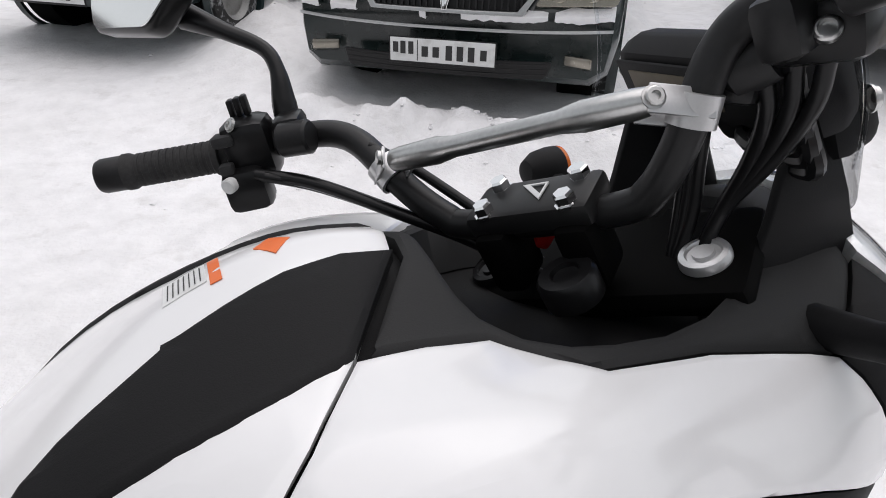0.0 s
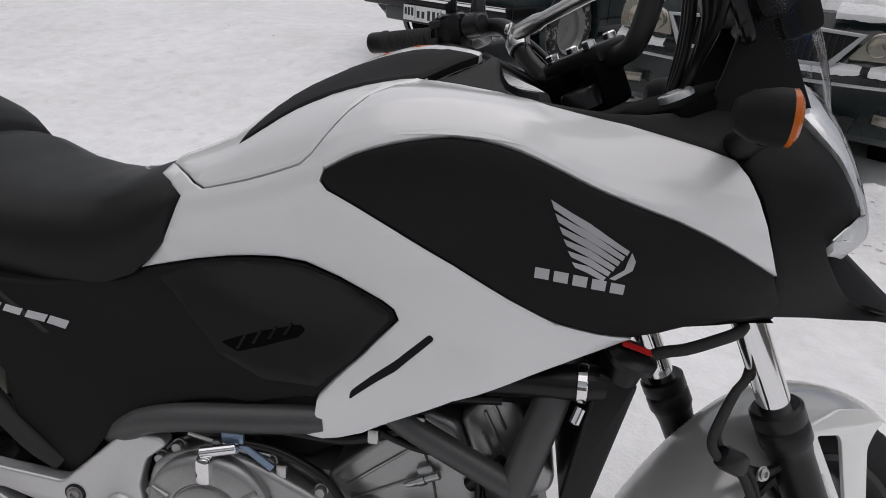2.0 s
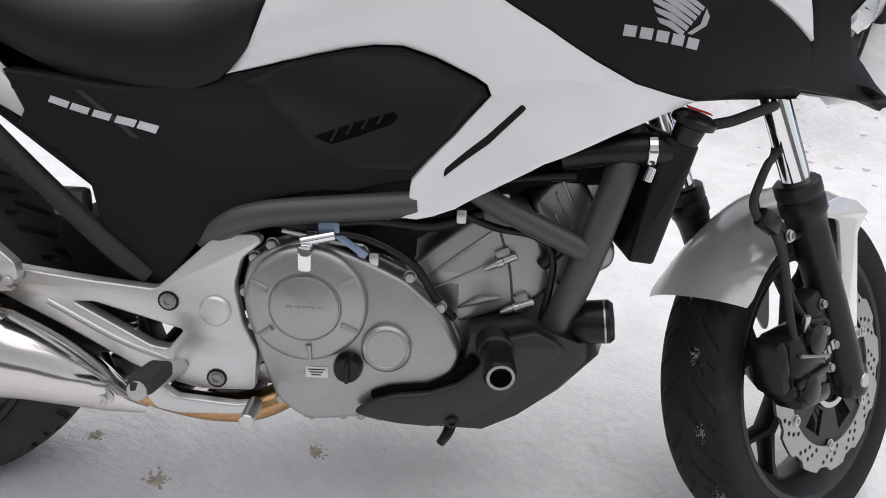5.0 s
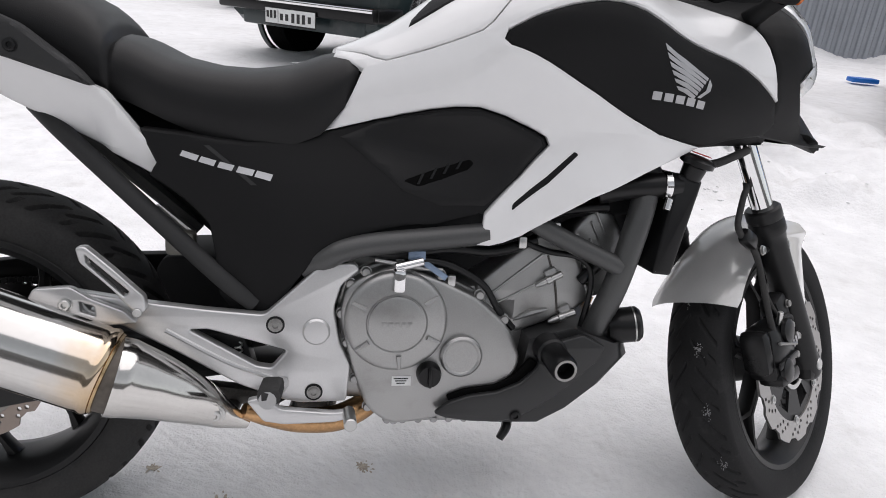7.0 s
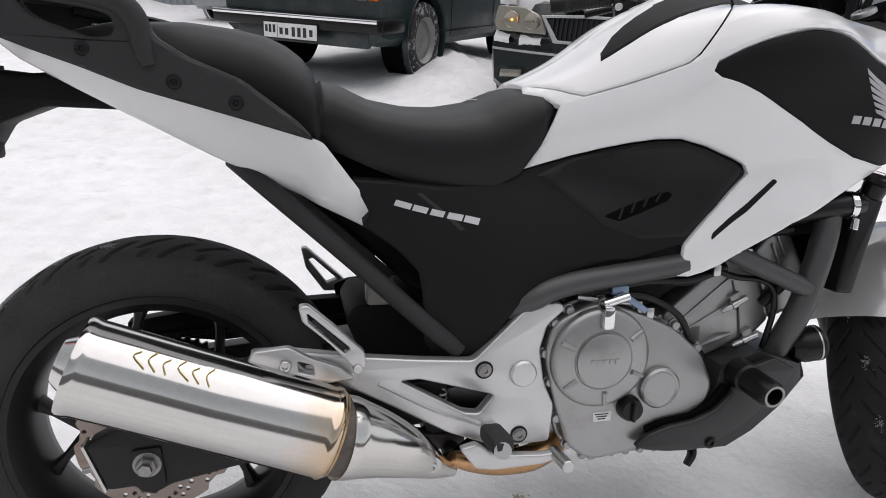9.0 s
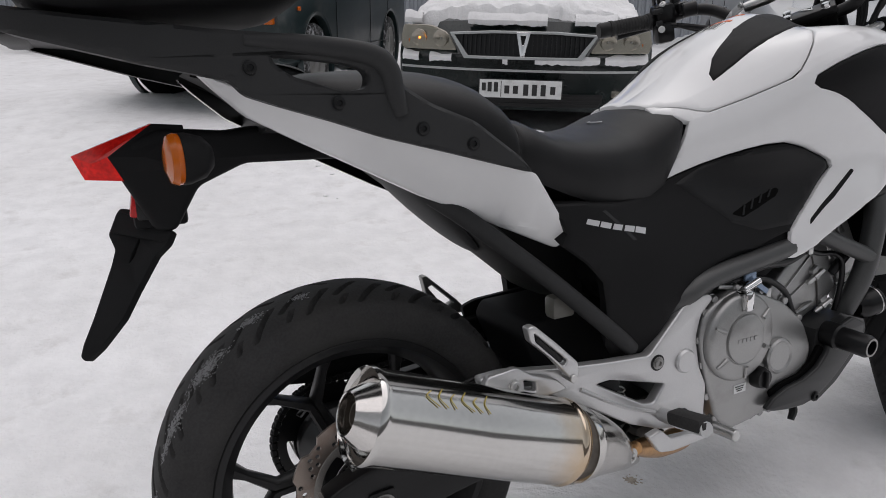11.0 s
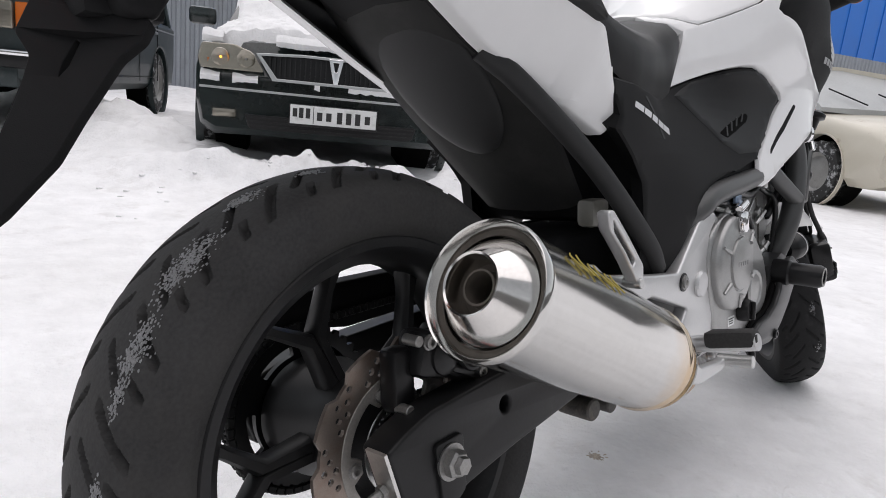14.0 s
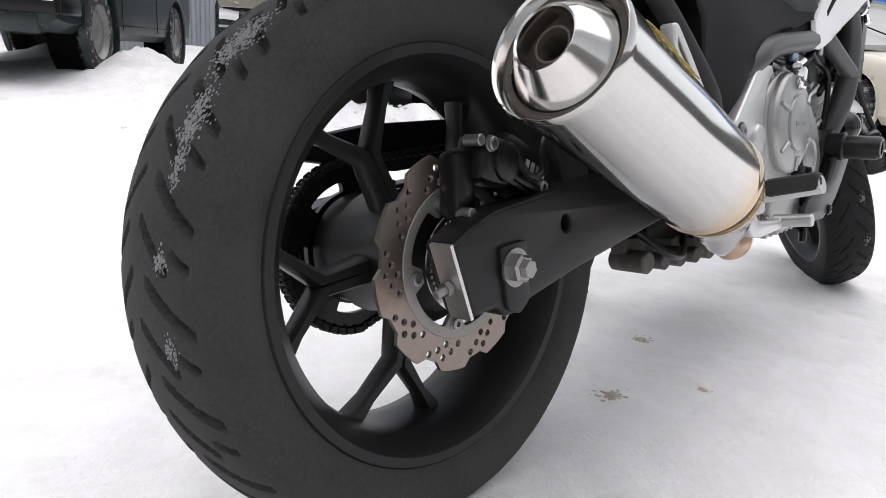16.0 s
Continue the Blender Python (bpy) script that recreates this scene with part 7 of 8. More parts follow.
ground = tagged(part("ground", bm, SNOW), "trampled packed snow covering the yard", "ground", kind="structure")

DIRT = node_mat("brown_dirt", (0.50, 0.44, 0.37), 0.8, var=0.4, scale=60, fine=300, bump=0.8, depth=0.004)
random.seed(4)
for cx_, cy_, rr in ((-0.302, 0.205, 0.022), (-0.515, 0.02, 0.028), (-0.34, 0.0, 0.012), (-0.70, 0.06, 0.015)):
    bm = bmesh.new()
    for _ in range(60):
        a, r = random.random() * 6.28, rr * abs(random.gauss(0, 0.6))
        s = random.uniform(0.0012, 0.0042) * (1.2 - min(1.0, 0.5 * r / rr))
        own = bmesh.new()
        bmesh.ops.create_icosphere(own, subdivisions=1, radius=s)
        px, py = cx_ + r * math.cos(a), cy_ + r * math.sin(a) * 0.7
        own.transform(Matrix.Translation((px, py, ground_z(px, py))) @ pose(0, 0, 0, 0, 0, math.degrees(a)) @ Matrix.Diagonal((1.9, 1.0, 0.35, 1)))
        join(bm, own)
    tagged(part("dirt_clump", bm, DIRT), "brown crumbs of dirt on the packed snow", "dirt", kind="stuff")
# loose snow crumbs in front of the saloon and about the yard
bm = bmesh.new()
for _ in range(110):
    if random.random() < 0.9:
        px, py = random.uniform(-1.3, 1.8), random.gauss(2.9, 0.28)
    else:
        px, py = random.uniform(-5, 4), random.uniform(2.4, 8)
    s = random.uniform(0.005, 0.014) * (1 if py > 2.4 else 0.4)
    own = bmesh.new()
    bmesh.ops.create_icosphere(own, subdivisions=1, radius=s)
    for v in own.verts:
        v.co *= 1 + 0.5 * noise.noise(v.co * 25 + Vector((px, py, 0)))
    own.transform(Matrix.Translation((px, py, ground_z(px, py) + s * 0.05)) @ Matrix.Diagonal((1.3, 1.1, 0.8, 1)))
    join(bm, own)
tagged(part("snow_crumbs", bm, FRESH), "loose lumps of snow on the ground", "snow", kind="stuff")

# ---------------- parked cars ----------------
GREEN = node_mat("dark_green_car_paint", (0.008, 0.016, 0.0155), 0.25, var=0.2, scale=2, fine=60, bump=0.02, coat=0.3, dirt=(0.065, 0.063, 0.06), dirt_scale=5, dirt_lo=0.48, dirt_hi=0.95)
TEAL = node_mat("dark_teal_car_paint", (0.012, 0.024, 0.026), 0.4, var=0.2, scale=2, fine=60, bump=0.02, coat=0.15, dirt=(0.10, 0.097, 0.093), dirt_scale=4, dirt_lo=0.5, dirt_hi=0.95)
SILVER = node_mat("silver_car_paint", (0.36, 0.37, 0.38), 0.35, metal=0.4, var=0.08, scale=2, bump=0.02, dirt=(0.25, 0.24, 0.22), dirt_scale=3)
BEIGE = node_mat("beige_car_paint", (0.60, 0.56, 0.47), 0.3, var=0.06, scale=2, bump=0.02, coat=0.4, dirt=(0.30, 0.22, 0.15), dirt_scale=4, dirt_lo=0.58, dirt_hi=0.72)
CARGLASS = node_mat("dark_car_glass", (0.02, 0.024, 0.026), 0.08, var=0.1, bump=0)
STEELW = node_mat("dull_steel_wheel", (0.30, 0.30, 0.29), 0.5, metal=0.5, var=0.2, scale=8, dirt=(0.15, 0.14, 0.13), dirt_scale=9)
LAMPG = clear_sheet("lamp_glass", (0.95, 0.95, 0.94))
FROST = node_mat("frosted_glass", (0.42, 0.43, 0.43), 0.4, var=0.12, scale=5, fine=60, bump=0.1)
GLOW = glass_mat("lit_side_lamp", (0.9, 0.35, 0.05), 0.3, 0.2)
GLOW.node_tree.nodes["Principled BSDF"].inputs["Emission Color"].default_value = (1.0, 0.42, 0.06, 1)
GLOW.node_tree.nodes["Principled BSDF"].inputs["Emission Strength"].default_value = 2.5
LAMPIN = node_mat("lamp_reflector", (0.36, 0.335, 0.29), 0.25, metal=0.7, var=0.1, scale=25, bump=0.1)
TRIM = node_mat("grey_trim", (0.42, 0.43, 0.43), 0.3, metal=0.6, var=0.1, bump=0)
WTYRE = node_mat("winter_tyre", (0.022, 0.022, 0.022), 0.8, var=0.4, scale=20, fine=120, bump=0.4, depth=0.004, dirt=(0.55, 0.56, 0.57), dirt_scale=22, dirt_lo=0.52, dirt_hi=0.72)


def wheel_wells(body, spots, r, y0, y1):
    """Cut round wheel openings through the sides of a car body."""
    bm = bmesh.new()
    for x, z in spots:
        for s in (RIGHT, LEFT):
            lathe([(0, 0), (r, 0), (r, y1 - y0), (0, y1 - y0)], (x, s * y0, z), (0, s, 0), 40, bm)
    bmesh.ops.remove_doubles(bm, verts=bm.verts[:], dist=1e-5)
    bmesh.ops.recalc_face_normals(bm, faces=bm.faces[:])
    me = bpy.data.meshes.new("well")
    bm.to_mesh(me)
    bm.free()
    tool = new("well", me)
    tool.matrix_world = body.matrix_world.copy()
    bpy.context.view_layer.update()
    tool.matrix_world = body.matrix_world.copy()
    mod = body.modifiers.new("cut", "BOOLEAN")
    mod.operation, mod.object, mod.solver = "DIFFERENCE", tool, "EXACT"
    bpy.context.view_layer.update()
    cut = bpy.data.meshes.new_from_object(body.evaluated_get(bpy.context.evaluated_depsgraph_get()))
    body.modifiers.remove(mod)
    if len(cut.polygons) > 20:
        body.data = cut
    bpy.data.objects.remove(tool)


def car_wheel(parent, c, r, half, s, rim_material):
    """A car wheel with a lugged tyre and a dished rim; s is the outer side."""
    bm = bmesh.new()
    n = 72
    prof = [(r * 0.62, -half), (r * 0.80, -half * 1.02), (r * 0.95, -half * 0.95), (r, -half * 0.7), (r, 0), (r, half * 0.7), (r * 0.95, half * 0.95), (r * 0.80, half * 1.02), (r * 0.62, half)]
    rings = []
    for j in range(n):
        t = 2 * math.pi * j / n
        rings.append([bm.verts.new(((q - (0.012 if (j // 2 + i) % 2 and 2 < i < 7 else 0)) * math.cos(t), y, (q - (0.012 if (j // 2 + i) % 2 and 2 < i < 7 else 0)) * math.sin(t))) for i, (q, y) in enumerate(prof)])
    for j in range(n):
        a, b = rings[j], rings[(j + 1) % n]
        for i in range(8):
            bm.faces.new((a[i], a[i + 1], b[i + 1], b[i]))
    bm.transform(Matrix.Translation(c))
    w = part("wheel", bm, WTYRE, parent, "snowy studded winter tyre")
    part("wheel_housing", lathe([(0, 0), (r * 1.12, 0), (r * 1.135, 0.02), (r * 1.135, 0.20)], (c[0], s * 0.54, c[2] + 0.02), (0, s, 0), 36), SHADED, parent, "dark wheel housing")
    part("rim", lathe([(r * 0.63, half * 0.98), (r * 0.60, half * 0.8), (r * 0.52, half * 0.55), (r * 0.35, half * 0.62), (r * 0.22, half * 0.85), (r * 0.12, half * 0.9), (0, half * 0.9)], c, (0, s, 0), 36), rim_material, w, "dull metal wheel rim")
    return w


def loft(stations, power=0.0):
    """Body skin through stations of (x, [(half width, height), ...] from sill to middle)."""
    bm = bmesh.new()
    rows = []
    for x, prof in stations:
        ring = [(x, -y, z) for y, z in prof] + [(x, y, z) for y, z in reversed(prof) if y > 1e-6]
        rows.append([bm.verts.new((q[0] - power * (abs(q[1]) / 0.85) ** 2.5, q[1], q[2])) for q in ring])
    n = len(rows[0])
    for a, b in zip(rows, rows[1:]):
        for j in range(n - 1):
            bm.faces.new((a[j], a[j + 1], b[j + 1], b[j]))
        bm.faces.new((a[-1], a[0], b[0], b[-1]))
    bm.faces.new(rows[0])
    bm.faces.new(rows[-1][::-1])
    return bm


def number_plate(parent, x, z, tilt=0.0):
    m = Matrix.Translation((x, 0, z)) @ pose(0, 0, 0, 0, tilt, 0)
    p = part("number_plate", block((0.006, 0.52, 0.112), (0, 0, 0), 0.002), PLATEW, parent, "white number plate", m=m)
    part("plate_frame", block((0.008, 0.535, 0.13), (-0.004, 0, -0.004), 0.003), GLOSSB, parent, m=m)
    for k, (y, h) in enumerate(((0.205, 0.05), (0.145, 0.07), (0.09, 0.07), (0.035, 0.07), (-0.03, 0.05), (-0.085, 0.05), (-0.155, 0.06), (-0.195, 0.06), (-0.232, 0.05))):
        part("plate_bar", block((0.001, 0.032 if k < 6 else 0.026, h), (0.004, y, -0.004 if k < 6 else 0.01), 0), INK, p, m=m)
    part("plate_line", block((0.001, 0.004, 0.10), (0.004, -0.122, 0), 0), INK, p, m=m)
    return p


def snow_pad(parent_pose, us, vs, height, thick, label, seed, ragged=0.06):
    """A layer of snow over a surface height(u, v) in car coordinates, with an uneven edge."""
    bm = bmesh.new()
    nu, nv = 90, 70
    grid_ = []
    for i in range(nu):
        row = []
        for j in range(nv):
            a, b = i / (nu - 1), j / (nv - 1)
            u = us[0] + (us[1] - us[0]) * a
            v = vs[0] + (vs[1] - vs[0]) * b
            ed = min(a * abs(us[1] - us[0]), (1 - a) * abs(us[1] - us[0]), b * (vs[1] - vs[0]), (1 - b) * (vs[1] - vs[0]))
            u += ragged * noise.noise((v * 9, seed, 1)) * (1 - a) + 0.4 * ragged * noise.noise((v * 31, seed, 2)) * (1 - a)
            k = ease(ed / 0.05)
            z = height(u, v) - 0.012 * (1 - k) + thick * k * (0.75 + 0.45 * noise.noise((u * 4, v * 4, seed)) + 0.3 * noise.noise((u * 15, v * 15, seed)))
            row.append(bm.verts.new((u, v, z)))
        grid_.append(row)
    for i in range(nu - 1):
        for j in range(nv - 1):
            bm.faces.new((grid_[i][j], grid_[i + 1][j], grid_[i + 1][j + 1], grid_[i][j + 1]))
    ob = tagged(part("snow_layer", bm, FRESH), label, "snow", kind="stuff")
    ob.matrix_world = parent_pose
    return ob


# --- dark green saloon facing the bike ---
SAL = pose(-0.010, 3.292, 0.12, 0, 0, -102.2)
car = tagged(new("car"), "dark green saloon car covered in snow with a chrome grille", "car", group="parked cars")
car.matrix_world = SAL
BOW = 0.20


def bow(y):
    return -BOW * (abs(y) / 0.85) ** 2.5


body = [(-0.02, [(0.70, 0.24), (0.78, 0.28), (0.80, 0.40), (0.80, 0.52), (0.76, 0.55), (0.5, 0.56), (0, 0.565)]),
        (-0.06, [(0.72, 0.20), (0.80, 0.25), (0.83, 0.40), (0.83, 0.55), (0.79, 0.60), (0.5, 0.63), (0, 0.635)]),
        (-0.14, [(0.72, 0.19), (0.81, 0.25), (0.84, 0.40), (0.84, 0.60), (0.80, 0.72), (0.5, 0.76), (0, 0.775)]),
        (-0.35, [(0.72, 0.18), (0.82, 0.25), (0.85, 0.42), (0.85, 0.66), (0.80, 0.77), (0.5, 0.82), (0, 0.84)]),
        (-0.8, [(0.72, 0.18), (0.83, 0.25), (0.86, 0.45), (0.86, 0.70), (0.80, 0.82), (0.5, 0.88), (0, 0.90)]),
        (-1.25, [(0.72, 0.18), (0.83, 0.25), (0.86, 0.45), (0.86, 0.76), (0.80, 0.88), (0.5, 0.93), (0, 0.95)]),
        (-3.7, [(0.72, 0.18), (0.83, 0.25), (0.86, 0.45), (0.86, 0.78), (0.80, 0.90), (0.5, 0.95), (0, 0.96)]),
        (-4.4, [(0.70, 0.25), (0.80, 0.30), (0.82, 0.45), (0.82, 0.75), (0.76, 0.88), (0.5, 0.92), (0, 0.93)]),
        (-4.6, [(0.66, 0.30), (0.75, 0.33), (0.76, 0.45), (0.76, 0.65), (0.70, 0.70), (0.5, 0.72), (0, 0.72)])]
wheel_wells(part("body", loft(body, BOW), GREEN, car, "dark green painted body"), ((-0.85, 0.32), (-3.5, 0.32)), 0.355, 0.5, 1.0)
cabin = [(-1.30, [(0.76, 0.90), (0.74, 0.93), (0.5, 0.96), (0, 0.97)]), (-1.95, [(0.74, 0.90), (0.60, 1.34), (0.5, 1.38), (0, 1.41)]), (-3.1, [(0.74, 0.90), (0.60, 1.36), (0.5, 1.40), (0, 1.43)]), (-3.85, [(0.74, 0.90), (0.70, 0.96), (0.5, 0.98), (0, 0.99)])]
part("cabin", loft(cabin), CARGLASS, car, "dark glazed cabin")
part("roof", loft([(-1.95, [(0.62, 1.34), (0.58, 1.39), (0, 1.42)]), (-3.1, [(0.62, 1.36), (0.58, 1.41), (0, 1.44)])]), GREEN, car)
# grille with chrome frame
gl = [(-0.46, 0.69), (-0.36, 0.55), (0.36, 0.55), (0.46, 0.69), (0.2, 0.705), (-0.2, 0.705)]


def face_plate(loops, x, half, bevel=0.004):
    """A plate across the car's nose, following its bow; loops of (y, z)."""
    bm = shape(loops, half, bevel)
    ys = [v.co.x for v in bm.verts]
    k = math.ceil(min(ys) / 0.05) * 0.05
    while k < max(ys):
        bmesh.ops.bisect_plane(bm, geom=bm.verts[:] + bm.edges[:] + bm.faces[:], plane_co=(k, 0, 0), plane_no=(1, 0, 0), dist=1e-5)
        k += 0.05
    for v in bm.verts:
        y, z, d = v.co.x, v.co.y, v.co.z
        v.co = (x + d + bow(y) - 0.25 * max(0, z - 0.52), y, z)
    return bm


part("grille_back", face_plate([gl], -0.01, 0.004), GLOSSB, car, "dark grille recess")
part("grille_frame", face_plate([[(y * 1.03, 0.63 + (z - 0.63) * 1.1) for y, z in gl], [(y * 0.96, 0.63 + (z - 0.63) * 0.88) for y, z in gl]], 0.004, 0.010), TRIM, car, "chrome grille frame")
for k in range(27):
    y = -0.39 + 0.03 * k
    if abs(y) < 0.035:
        continue
    part("grille_slat", face_plate([[(y - 0.004, 0.565), (y + 0.004, 0.565), (y + 0.004, 0.69), (y - 0.004, 0.69)]], 0.001, 0.006, 0), SATIN, car)
part("grille_badge", face_plate([[(-0.045, 0.705), (-0.012, 0.555), (0.012, 0.555), (0.045, 0.705)], [(-0.018, 0.685), (-0.006, 0.63), (0.006, 0.63), (0.018, 0.685)]], 0.012, 0.010), CHROME, car, "chrome wedge-shaped badge")
for s in (RIGHT, LEFT):
    hl = [(s * 0.49, 0.695), (s * 0.42, 0.585), (s * 0.80, 0.585), (s * 0.82, 0.64), (s * 0.80, 0.735), (s * 0.60, 0.735)]
    hl = hl if s > 0 else hl[::-1]
    lamp = part("headlight", face_plate([rounded(hl, 0.02)], -0.015, 0.014, 0.006), LAMPIN, car, "headlight unit")
    part("lamp_glass", face_plate([rounded(hl, 0.02)], 0.012, 0.004, 0.002), LAMPG, lamp, "clear lamp glass")
    for y in (0.53, 0.68):
        part("lamp_bowl", lathe([(0.0, -0.006), (0.028, -0.003), (0.044, 0.003), (0.051, 0.009), (0.054, 0.004)], (bow(y) - 0.029, s * y, 0.655), (1, s * 0.2, 0), 28), LAMPIN, lamp)
        part("bulb", lathe([(0.0, 0.006), (0.006, 0.004), (0.007, -0.004), (0.0, -0.004)], (bow(y) - 0.029, s * y, 0.655), (1, s * 0.2, 0), 16), GLOW if y > 0.6 and s < 0 else STEELW, lamp)
    part("side_lamp", block((0.02, 0.05, 0.03), (bow(0.75) - 0.04, s * 0.735, 0.63), 0.005), AMBER, lamp, "amber side lamp")
    part("fog_light", block((0.03, 0.15, 0.06), (bow(0.65) + 0.004, s * 0.65, 0.33), 0.012, pose(0, 0, 0, 0, 0, -s * 22)), LAMPG, car, "clear fog light")
    part("fog_back", block((0.02, 0.14, 0.05), (bow(0.65) - 0.006, s * 0.65, 0.33), 0.01, pose(0, 0, 0, 0, 0, -s * 22)), LAMPIN, car)
part("bumper_trim", face_plate([[(-0.80, 0.468), (0.80, 0.468), (0.80, 0.482), (-0.80, 0.482)]], 0.012, 0.008, 0.003), TRIM, car, "pale bumper trim strip")
part("lower_grille", face_plate([rounded([(-0.50, 0.25), (0.50, 0.25), (0.53, 0.335), (-0.53, 0.335)], 0.02)], 0.0, 0.008), GLOSSB, car, "dark lower air intake")
for k in range(3):
    part("intake_bar", face_plate([[(-0.51, 0.268 + 0.024 * k), (0.51, 0.268 + 0.024 * k), (0.51, 0.276 + 0.024 * k), (-0.51, 0.276 + 0.024 * k)]], 0.006, 0.006, 0.002), SATIN, car)
number_plate(car, 0.028, 0.364)
for x in (-0.85, -3.5):
    for s in (RIGHT, LEFT):
        car_wheel(car, (x, s * 0.74, 0.30), 0.31, 0.10, s, STEELW)
        part("wheel_arch", lathe([(0.352, 0.105), (0.368, 0.112), (0.368, 0.06), (0.352, 0.06)], (x, s * 0.75, 0.32), (0, s, 0), 40, closed=True), GREEN, car)
for s in (RIGHT, LEFT):
    part("door_mirror", block((0.10, 0.20, 0.13), (-1.55, s * 0.95, 0.98), 0.03), GREEN, car)


def hood(u, v):
    u2 = u - bow(v)
    zc = float(np.interp(u2, [-1.3, -1.25, -0.8, -0.35, -0.14, -0.06], [0.955, 0.95, 0.90, 0.84, 0.775, 0.70]))
    return zc - 0.02 * abs(v) / 0.5 - (0.05 * max(0, abs(v) - 0.5) / 0.3)


def nose_strip(a, b, z0, out, label, seed, thick):
    """A ragged ribbon of snow lying along the nose from y = a to b."""
    bm = bmesh.new()
    n = 150
    rows = []
    for i in range(n):
        y = a + (b - a) * i / (n - 1)
        w = 0.035 + 0.02 * noise.noise((y * 7, seed, 0)) + 0.012 * noise.noise((y * 29, seed, 1))
        h = thick * (0.7 + 0.5 * noise.noise((y * 11, seed, 4)))
        x0 = out + bow(y)
        rows.append([bm.verts.new(q) for q in ((x0 - 0.06, y, z0 + 0.03), (x0 - 0.03, y, z0 + 0.03 + h), (x0, y, z0 + 0.01 + h), (x0 + 0.02, y, z0 + h * 0.4), (x0 + 0.012, y, z0 - w * 0.6), (x0 - 0.02, y, z0 - w * 0.5))])
    for q, w in zip(rows, rows[1:]):
        y = q[0].co.y
        if noise.noise((y * 3.7, seed * 2.3, 7)) + 0.5 * noise.noise((y * 13, seed, 2)) < -0.22:
            continue
        for j in range(5):
            bm.faces.new((q[j], q[j + 1], w[j + 1], w[j]))
    for v in [v for v in bm.verts if not v.link_faces]:
        bm.verts.remove(v)
    ob = tagged(part("snow_strip", bm, FRESH), label, "snow", kind="stuff")
    ob.matrix_world = SAL
    return ob


snow_pad(SAL, (-0.20, -1.6), (-0.78, 0.78), hood, 0.085, "white snow lying on the bonnet of the saloon", 3.0)
snow_pad(SAL, (-1.22, -2.02), (-0.70, 0.70), lambda u, v: 0.965 + 0.43 * min(1.0, max(0.0, (-1.28 - u) / 0.67)) - 0.10 * v * v, 0.05, "white snow covering the windscreen of the saloon", 6.0)
nose_strip(-0.80, 0.80, 0.765, -0.10, "ragged snow along the bonnet edge", 5.0, 0.03)
nose_strip(-0.80, 0.80, 0.535, -0.02, "thin snow on the bumper top", 8.0, 0.02)

# --- dark teal estate car ---
EST = pose(-2.382, 4.246, 0.205, 0, 0, -104.6) @ Matrix.Diagonal((0.99, 0.955, 1, 1))
lada = tagged(new("car"), "dark teal boxy old estate car with steel wheels", "car", group="parked cars")
lada.matrix_world = EST
body = [(-0.10, [(0.70, 0.32), (0.76, 0.36), (0.77, 0.50), (0.77, 0.78), (0.74, 0.82), (0.4, 0.83), (0, 0.835)]),
        (-0.16, [(0.72, 0.28), (0.79, 0.34), (0.80, 0.50), (0.80, 0.82), (0.76, 0.86), (0.4, 0.87), (0, 0.875)]),
        (-1.2, [(0.72, 0.24), (0.79, 0.30), (0.81, 0.50), (0.81, 0.86), (0.77, 0.91), (0.4, 0.93), (0, 0.935)]),
        (-3.9, [(0.72, 0.24), (0.79, 0.30), (0.81, 0.50), (0.81, 0.88), (0.77, 0.92), (0.4, 0.93), (0, 0.935)]),
        (-4.05, [(0.70, 0.30), (0.76, 0.34), (0.78, 0.50), (0.78, 0.86), (0.74, 0.9), (0.4, 0.91), (0, 0.915)])]
wheel_wells(part("body", loft(body), TEAL, lada, "dark teal painted body"), ((-0.80, 0.32), (-3.22, 0.32)), 0.35, 0.5, 1.0)
part("cabin", loft([(-1.28, [(0.76, 0.90), (0.74, 0.94), (0, 0.95)]), (-1.75, [(0.76, 0.90), (0.66, 1.36), (0, 1.40)]), (-3.75, [(0.76, 0.90), (0.66, 1.38), (0, 1.42)]), (-4.0, [(0.74, 0.90), (0.70, 0.95), (0, 0.96)])]), CARGLASS, lada, "dark glazed cabin")
part("roof", loft([(-1.72, [(0.68, 1.36), (0.62, 1.41), (0, 1.43)]), (-3.8, [(0.68, 1.38), (0.62, 1.43), (0, 1.45)])]), TEAL, lada)
